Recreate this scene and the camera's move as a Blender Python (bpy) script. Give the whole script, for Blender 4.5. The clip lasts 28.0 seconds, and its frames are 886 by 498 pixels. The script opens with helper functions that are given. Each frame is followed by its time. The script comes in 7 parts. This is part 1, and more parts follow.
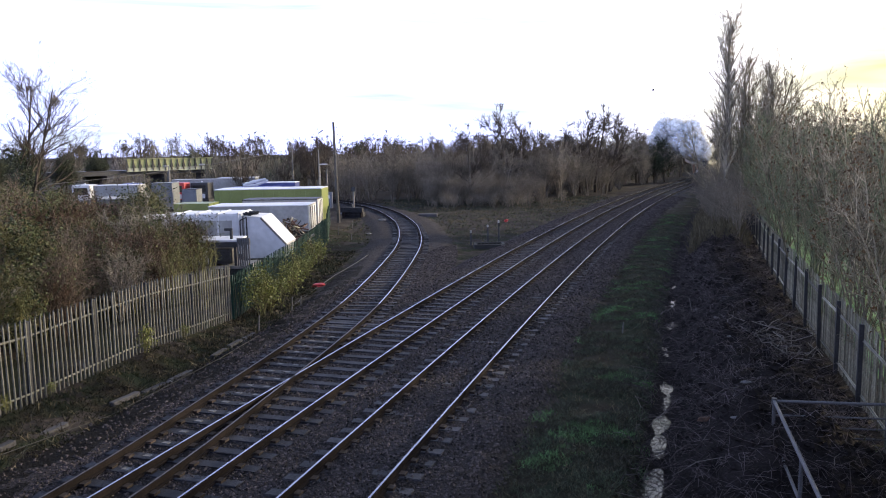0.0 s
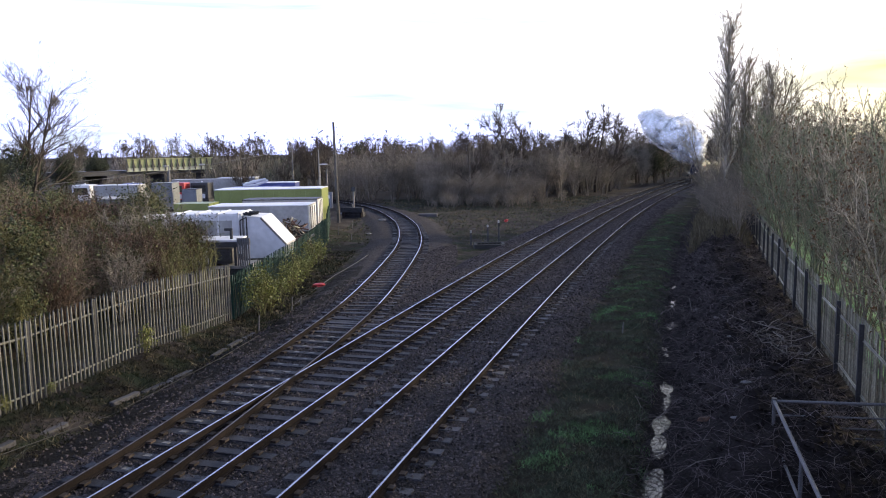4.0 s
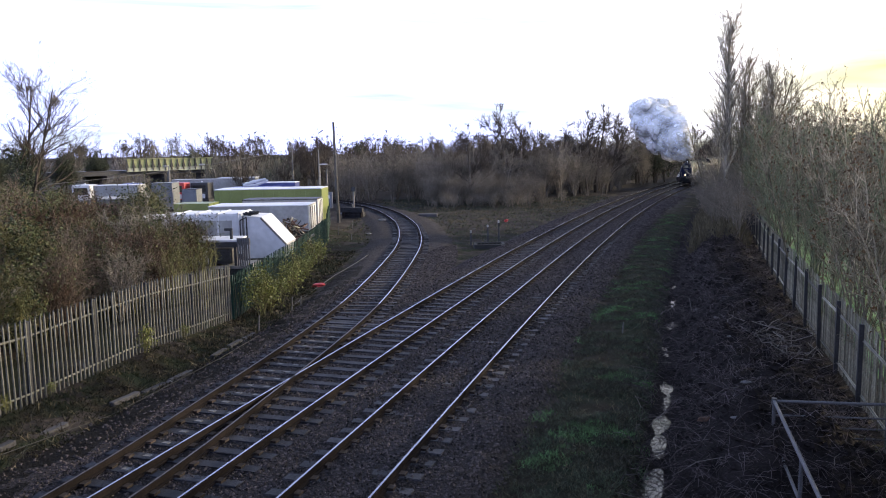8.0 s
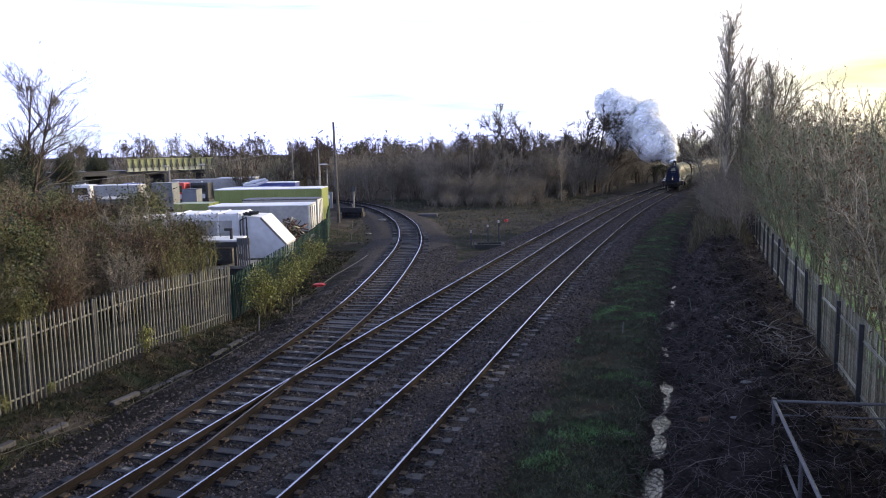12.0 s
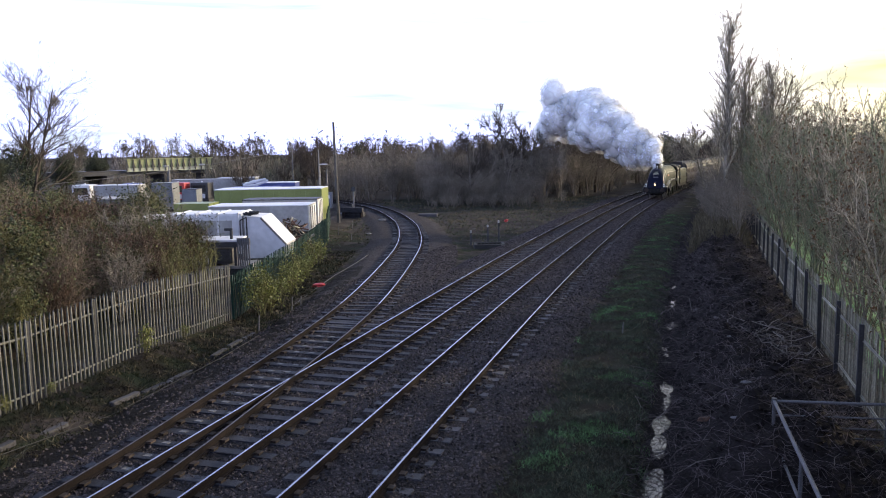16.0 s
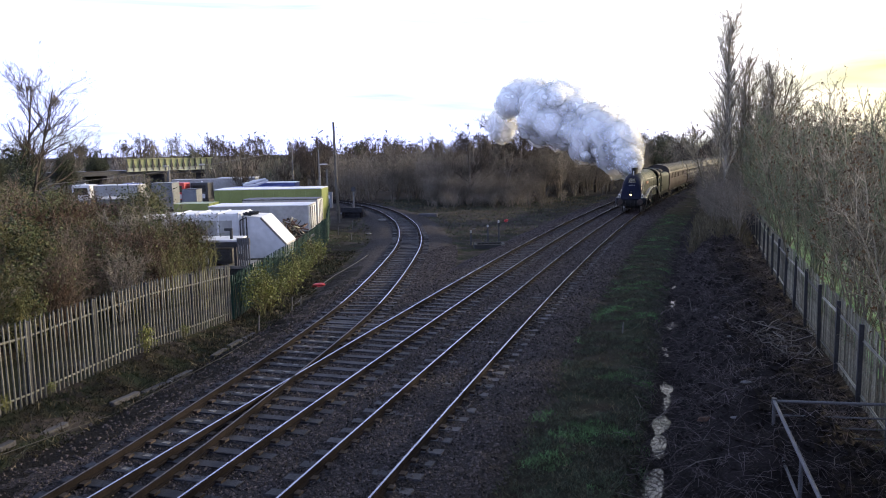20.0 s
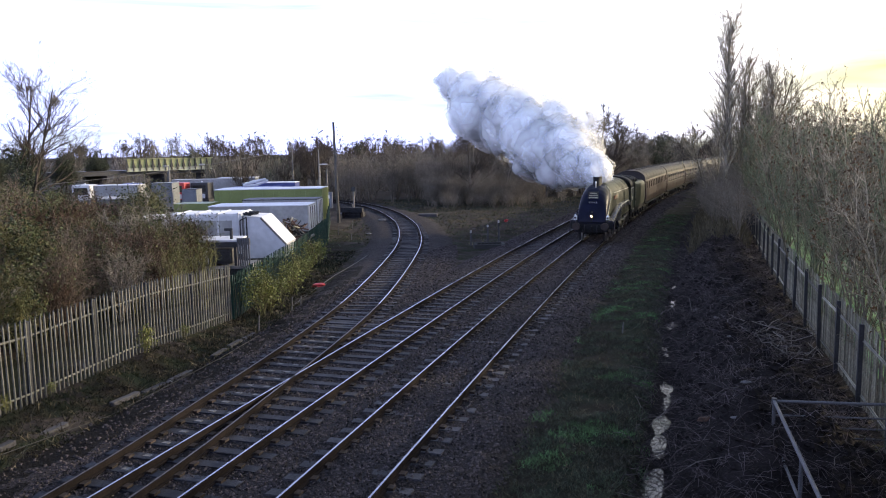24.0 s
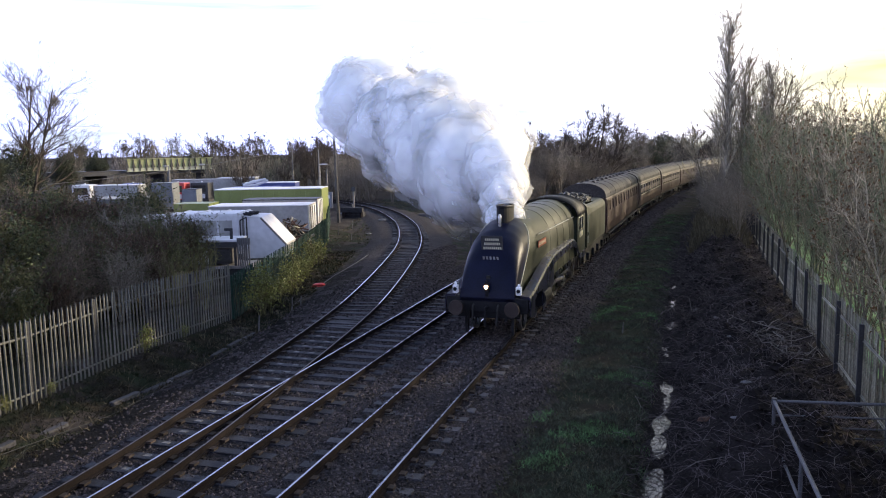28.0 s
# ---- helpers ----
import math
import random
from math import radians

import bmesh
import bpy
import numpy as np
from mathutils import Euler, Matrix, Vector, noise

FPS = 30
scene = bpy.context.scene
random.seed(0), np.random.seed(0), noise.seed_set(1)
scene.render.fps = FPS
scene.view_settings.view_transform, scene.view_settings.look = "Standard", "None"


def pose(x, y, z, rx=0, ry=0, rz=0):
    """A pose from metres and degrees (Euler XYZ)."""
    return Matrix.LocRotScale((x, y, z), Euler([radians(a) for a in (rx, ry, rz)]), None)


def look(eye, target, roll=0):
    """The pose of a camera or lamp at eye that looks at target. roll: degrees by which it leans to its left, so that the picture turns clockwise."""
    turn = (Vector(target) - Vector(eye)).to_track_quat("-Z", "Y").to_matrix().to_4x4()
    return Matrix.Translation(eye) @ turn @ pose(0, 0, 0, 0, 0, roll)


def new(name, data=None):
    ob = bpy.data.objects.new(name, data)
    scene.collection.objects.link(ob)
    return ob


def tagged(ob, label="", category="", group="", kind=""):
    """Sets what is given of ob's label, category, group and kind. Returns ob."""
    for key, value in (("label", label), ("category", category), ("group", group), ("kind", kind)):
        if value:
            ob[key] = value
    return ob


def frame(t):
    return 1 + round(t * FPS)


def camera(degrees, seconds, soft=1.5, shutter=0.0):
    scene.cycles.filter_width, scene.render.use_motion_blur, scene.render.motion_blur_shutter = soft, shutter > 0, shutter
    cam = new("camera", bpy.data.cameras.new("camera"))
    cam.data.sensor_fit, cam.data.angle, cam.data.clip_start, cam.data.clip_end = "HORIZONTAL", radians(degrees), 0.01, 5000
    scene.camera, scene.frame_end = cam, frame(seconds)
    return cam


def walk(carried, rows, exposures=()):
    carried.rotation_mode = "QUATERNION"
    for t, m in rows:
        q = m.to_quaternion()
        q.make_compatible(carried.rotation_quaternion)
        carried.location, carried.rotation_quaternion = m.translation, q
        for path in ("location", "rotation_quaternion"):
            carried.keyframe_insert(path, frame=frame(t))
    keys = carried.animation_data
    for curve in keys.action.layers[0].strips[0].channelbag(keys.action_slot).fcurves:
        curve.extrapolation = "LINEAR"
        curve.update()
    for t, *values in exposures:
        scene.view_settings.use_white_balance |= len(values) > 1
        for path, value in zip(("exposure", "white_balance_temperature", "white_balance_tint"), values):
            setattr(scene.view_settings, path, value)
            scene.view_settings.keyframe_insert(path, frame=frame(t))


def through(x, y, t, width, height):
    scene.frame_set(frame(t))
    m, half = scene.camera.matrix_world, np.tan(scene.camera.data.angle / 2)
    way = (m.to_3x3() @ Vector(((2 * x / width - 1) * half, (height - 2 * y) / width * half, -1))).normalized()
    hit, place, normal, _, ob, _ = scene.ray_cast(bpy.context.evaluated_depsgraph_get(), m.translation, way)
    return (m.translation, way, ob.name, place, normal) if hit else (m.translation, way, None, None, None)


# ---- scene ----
# Camera: stands still on a footbridge parapet above the junction.
cam = camera(60.29, 28.0, soft=1.0)
EYE = Vector((0.0, 0.0, 5.943))
PITCH, LEAN = 7.326, -0.898
VIEW = Matrix.Translation(EYE) @ pose(0, 0, 0, 90 - PITCH) @ pose(0, 0, 0, 0, 0, LEAN)
walk(cam, [(0.0, VIEW), (28.0, VIEW)], exposures=[(0.0, 0.38), (28.0, 0.38)])

# ---- world and sun ----
SUN_AZ, SUN_EL = 64.0, 15.0        # degrees to the right of the view, and above the horizon


def build_world():
    w = bpy.data.worlds.new("world")
    scene.world = w
    w.use_nodes = True
    nt = w.node_tree
    nt.nodes.clear()
    out = nt.nodes.new("ShaderNodeOutputWorld")
    bg = nt.nodes.new("ShaderNodeBackground")
    sky = nt.nodes.new("ShaderNodeTexSky")
    sky.sky_type = "NISHITA"
    sky.sun_disc = False
    sky.sun_elevation = radians(SUN_EL)
    sky.sun_rotation = radians(SUN_AZ)
    sky.air_density, sky.dust_density, sky.ozone_density = 1.0, 1.6, 1.5
    co = nt.nodes.new("ShaderNodeTexCoord")
    mp = nt.nodes.new("ShaderNodeMapping")
    mp.inputs["Scale"].default_value = (1.3, 1.3, 7.0)
    mp.inputs["Location"].default_value = (0.35, 0.1, 0.2)
    n1 = nt.nodes.new("ShaderNodeTexNoise")
    n1.inputs["Scale"].default_value = 2.1
    n1.inputs["Detail"].default_value = 7.0
    n1.inputs["Distortion"].default_value = 0.5
    ramp = nt.nodes.new("ShaderNodeValToRGB")
    ramp.color_ramp.elements[0].position, ramp.color_ramp.elements[1].position = 0.36, 0.6
    ramp.color_ramp.elements[0].color = (0.8, 0.8, 0.8, 1)
    ramp.color_ramp.elements[1].color = (0.95, 0.95, 0.95, 1)
    gain = nt.nodes.new("ShaderNodeMix")
    gain.data_type, gain.blend_type = "RGBA", "MULTIPLY"
    gain.inputs[0].default_value = 1.0
    gain.inputs[7].default_value = (SKY_GAIN, SKY_GAIN, SKY_GAIN, 1)
    mix = nt.nodes.new("ShaderNodeMix")
    mix.data_type = "RGBA"
    mix.inputs[7].default_value = CLOUD
    nt.links.new(co.outputs["Generated"], mp.inputs["Vector"])
    nt.links.new(mp.outputs["Vector"], n1.inputs["Vector"])
    nt.links.new(n1.outputs["Fac"], ramp.inputs["Fac"])
    nt.links.new(sky.outputs["Color"], gain.inputs[6])
    nt.links.new(gain.outputs[2], mix.inputs[6])
    # the cloud thins overhead
    sep = nt.nodes.new("ShaderNodeSeparateXYZ")
    thin = nt.nodes.new("ShaderNodeMapRange")
    thin.inputs["From Min"].default_value, thin.inputs["From Max"].default_value = 0.22, 0.62
    thin.inputs["To Min"].default_value, thin.inputs["To Max"].default_value = 1.0, CLEAR
    fac = nt.nodes.new("ShaderNodeMath")
    fac.operation = "MULTIPLY"
    nt.links.new(co.outputs["Generated"], sep.inputs[0])
    nt.links.new(sep.outputs["Z"], thin.inputs["Value"])
    nt.links.new(ramp.outputs["Color"], fac.inputs[0])
    nt.links.new(thin.outputs["Result"], fac.inputs[1])
    nt.links.new(fac.outputs[0], mix.inputs[0])
    # the cloud turns warm towards the sun
    dot = nt.nodes.new("ShaderNodeVectorMath")
    dot.operation = "DOT_PRODUCT"
    a, e = radians(SUN_AZ), radians(SUN_EL)
    dot.inputs[1].default_value = (math.sin(a) * math.cos(e), math.cos(a) * math.cos(e), math.sin(e))
    near = nt.nodes.new("ShaderNodeValToRGB")
    near.color_ramp.elements[0].position, near.color_ramp.elements[1].position = 0.5, 0.86
    near.color_ramp.elements[0].color, near.color_ramp.elements[1].color = CLOUD, (16.5, 14.4, 8.8, 1)
    nt.links.new(co.outputs["Generated"], dot.inputs[0])
    nt.links.new(dot.outputs["Value"], near.inputs["Fac"])
    nt.links.new(near.outputs["Color"], mix.inputs[7])
    # long grey-blue streaks in the cloud
    mp2 = nt.nodes.new("ShaderNodeMapping")
    mp2.inputs["Scale"].default_value = (0.9, 0.9, 9.0)
    mp2.inputs["Location"].default_value = (2.4, 0.7, 0.5)
    n2 = nt.nodes.new("ShaderNodeTexNoise")
    n2.inputs["Scale"].default_value, n2.inputs["Detail"].default_value, n2.inputs["Distortion"].default_value = 2.6, 6.0, 0.7
    r2 = nt.nodes.new("ShaderNodeValToRGB")
    r2.color_ramp.elements[0].position, r2.color_ramp.elements[1].position = 0.42, 0.70
    r2.color_ramp.elements[0].color, r2.color_ramp.elements[1].color = (1, 1, 1, 1), STREAK
    mul = nt.nodes.new("ShaderNodeMix")
    mul.data_type, mul.blend_type = "RGBA", "MULTIPLY"
    mul.inputs[0].default_value = 1.0
    nt.links.new(co.outputs["Generated"], mp2.inputs["Vector"])
    nt.links.new(mp2.outputs["Vector"], n2.inputs["Vector"])
    nt.links.new(n2.outputs["Fac"], r2.inputs["Fac"])
    nt.links.new(mix.outputs[2], mul.inputs[6])
    nt.links.new(r2.outputs["Color"], mul.inputs[7])
    nt.links.new(mul.outputs[2], bg.inputs["Color"])
    bg.inputs["Strength"].default_value = 0.1
    nt.links.new(bg.outputs["Background"], out.inputs["Surface"])


SKY_GAIN = 2.5
STREAK = (0.42, 0.43, 0.27, 1)
CLEAR = 0.12                       # what is left of the cloud overhead
CLOUD = (14.2, 16.0, 29.0, 1)      # thin winter cloud, drawn at a tenth
build_world()
sun = new("sun", bpy.data.lights.new("sun", "SUN"))
sun.data.energy, sun.data.angle, sun.data.color = 5.0, radians(1.5), (1.0, 0.84, 0.6)
_az, _el = radians(SUN_AZ), radians(SUN_EL)
SUN_DIR = Vector((math.sin(_az) * math.cos(_el), math.cos(_az) * math.cos(_el), math.sin(_el)))
sun.matrix_world = look(SUN_DIR * 200, (0, 0, 0))


# ---- materials ----
def mat(name, color, rough=0.7, metal=0.0, spec=0.4, var=0.25, scale=3.0, fine=40.0, bump=0.15, tint=None, rand=0.0,
        island=0.0, coords="Object", bump_dist=0.02, stain=0.35):
    """A surface with two scales of variation, relief, and an optional shift from piece to piece."""
    m = bpy.data.materials.new(name)
    m.use_nodes = True
    nt = m.node_tree
    b = nt.nodes["Principled BSDF"]
    b.inputs["Roughness"].default_value, b.inputs["Metallic"].default_value = rough, metal
    b.inputs["Specular IOR Level"].default_value = spec
    co = nt.nodes.new("ShaderNodeTexCoord")
    big = nt.nodes.new("ShaderNodeTexNoise")
    big.inputs["Scale"].default_value, big.inputs["Detail"].default_value = scale, 5.0
    small = nt.nodes.new("ShaderNodeTexNoise")
    small.inputs["Scale"].default_value, small.inputs["Detail"].default_value = fine, 3.0
    for n in (big, small):
        nt.links.new(co.outputs[coords], n.inputs["Vector"])
    r1 = nt.nodes.new("ShaderNodeValToRGB")
    r1.color_ramp.elements[0].position, r1.color_ramp.elements[1].position = 0.35, 0.68
    c = Vector(color)
    t = Vector(tint) if tint else c * (1 - 1.6 * var)
    r1.color_ramp.elements[0].color, r1.color_ramp.elements[1].color = (*t, 1), (*c, 1)
    nt.links.new(big.outputs["Fac"], r1.inputs["Fac"])
    r2 = nt.nodes.new("ShaderNodeMapRange")
    r2.inputs["From Min"].default_value, r2.inputs["From Max"].default_value = 0.3, 0.7
    r2.inputs["To Min"].default_value, r2.inputs["To Max"].default_value = 1 - stain, 1 + stain
    nt.links.new(small.outputs["Fac"], r2.inputs["Value"])
    mul = nt.nodes.new("ShaderNodeMix")
    mul.data_type, mul.blend_type = "RGBA", "MULTIPLY"
    mul.inputs[0].default_value = 1.0
    nt.links.new(r1.outputs["Color"], mul.inputs[6])
    nt.links.new(r2.outputs["Result"], mul.inputs[7])
    last = mul.outputs[2]
    for kind, amount in (("obj", rand), ("isl", island)):
        if amount:
            src = nt.nodes.new("ShaderNodeObjectInfo" if kind == "obj" else "ShaderNodeNewGeometry")
            rr = nt.nodes.new("ShaderNodeMapRange")
            rr.inputs["To Min"].default_value, rr.inputs["To Max"].default_value = 1 - amount, 1 + amount
            nt.links.new(src.outputs["Random" if kind == "obj" else "Random Per Island"], rr.inputs["Value"])
            m2 = nt.nodes.new("ShaderNodeMix")
            m2.data_type, m2.blend_type = "RGBA", "MULTIPLY"
            m2.inputs[0].default_value = 1.0
            nt.links.new(last, m2.inputs[6])
            nt.links.new(rr.outputs["Result"], m2.inputs[7])
            last = m2.outputs[2]
    nt.links.new(last, b.inputs["Base Color"])
    if bump:
        bp = nt.nodes.new("ShaderNodeBump")
        bp.inputs["Strength"].default_value, bp.inputs["Distance"].default_value = bump, bump_dist
        nt.links.new(small.outputs["Fac"], bp.inputs["Height"])
        nt.links.new(bp.outputs["Normal"], b.inputs["Normal"])
    rm = nt.nodes.new("ShaderNodeMapRange")
    rm.inputs["To Min"].default_value, rm.inputs["To Max"].default_value = max(0.02, rough - 0.12), min(1, rough + 0.12)
    nt.links.new(big.outputs["Fac"], rm.inputs["Value"])
    nt.links.new(rm.outputs["Result"], b.inputs["Roughness"])
    return m


def glow(name, color, strength):
    m = bpy.data.materials.new(name)
    m.use_nodes = True
    b = m.node_tree.nodes["Principled BSDF"]
    b.inputs["Base Color"].default_value = (*color, 1)
    b.inputs["Emission Color"].default_value = (*color, 1)
    b.inputs["Emission Strength"].default_value = strength
    return m


def glass(name, color, rough=0.06):
    m = bpy.data.materials.new(name)
    m.use_nodes = True
    b = m.node_tree.nodes["Principled BSDF"]
    b.inputs["Base Color"].default_value = (*color, 1)
    b.inputs["Roughness"].default_value = rough
    b.inputs["Specular IOR Level"].default_value = 0.7
    return m


def steam_material(name, clear, through=0.0):
    """Steam: white and soft; clear is how much passes straight, through how much is scattered onward."""
    m = bpy.data.materials.new(name)
    m.use_nodes = True
    nt = m.node_tree
    nt.nodes.clear()
    out = nt.nodes.new("ShaderNodeOutputMaterial")
    d = nt.nodes.new("ShaderNodeBsdfDiffuse")
    d.inputs["Color"].default_value = (0.99, 0.99, 0.99, 1)
    last = d
    if through:
        t = nt.nodes.new("ShaderNodeBsdfTranslucent")
        t.inputs["Color"].default_value = (0.99, 0.99, 0.99, 1)
        mix = nt.nodes.new("ShaderNodeMixShader")
        mix.inputs[0].default_value = through
        nt.links.new(d.outputs[0], mix.inputs[1])
        nt.links.new(t.outputs[0], mix.inputs[2])
        last = mix
    if clear:
        tr = nt.nodes.new("ShaderNodeBsdfTransparent")
        m2 = nt.nodes.new("ShaderNodeMixShader")
        co = nt.nodes.new("ShaderNodeTexCoord")
        no = nt.nodes.new("ShaderNodeTexNoise")
        no.inputs["Scale"].default_value, no.inputs["Detail"].default_value = 1.1, 2.5
        mr = nt.nodes.new("ShaderNodeMapRange")
        mr.inputs["From Min"].default_value, mr.inputs["From Max"].default_value = 0.32, 0.68
        mr.inputs["To Min"].default_value, mr.inputs["To Max"].default_value = max(0.0, clear - 0.25), min(1.0, clear + 0.25)
        nt.links.new(co.outputs["Object"], no.inputs["Vector"])
        nt.links.new(no.outputs["Fac"], mr.inputs["Value"])
        nt.links.new(mr.outputs["Result"], m2.inputs[0])
        nt.links.new(last.outputs[0], m2.inputs[1])
        nt.links.new(tr.outputs[0], m2.inputs[2])
        last = m2
    nt.links.new(last.outputs[0], out.inputs["Surface"])
    return m


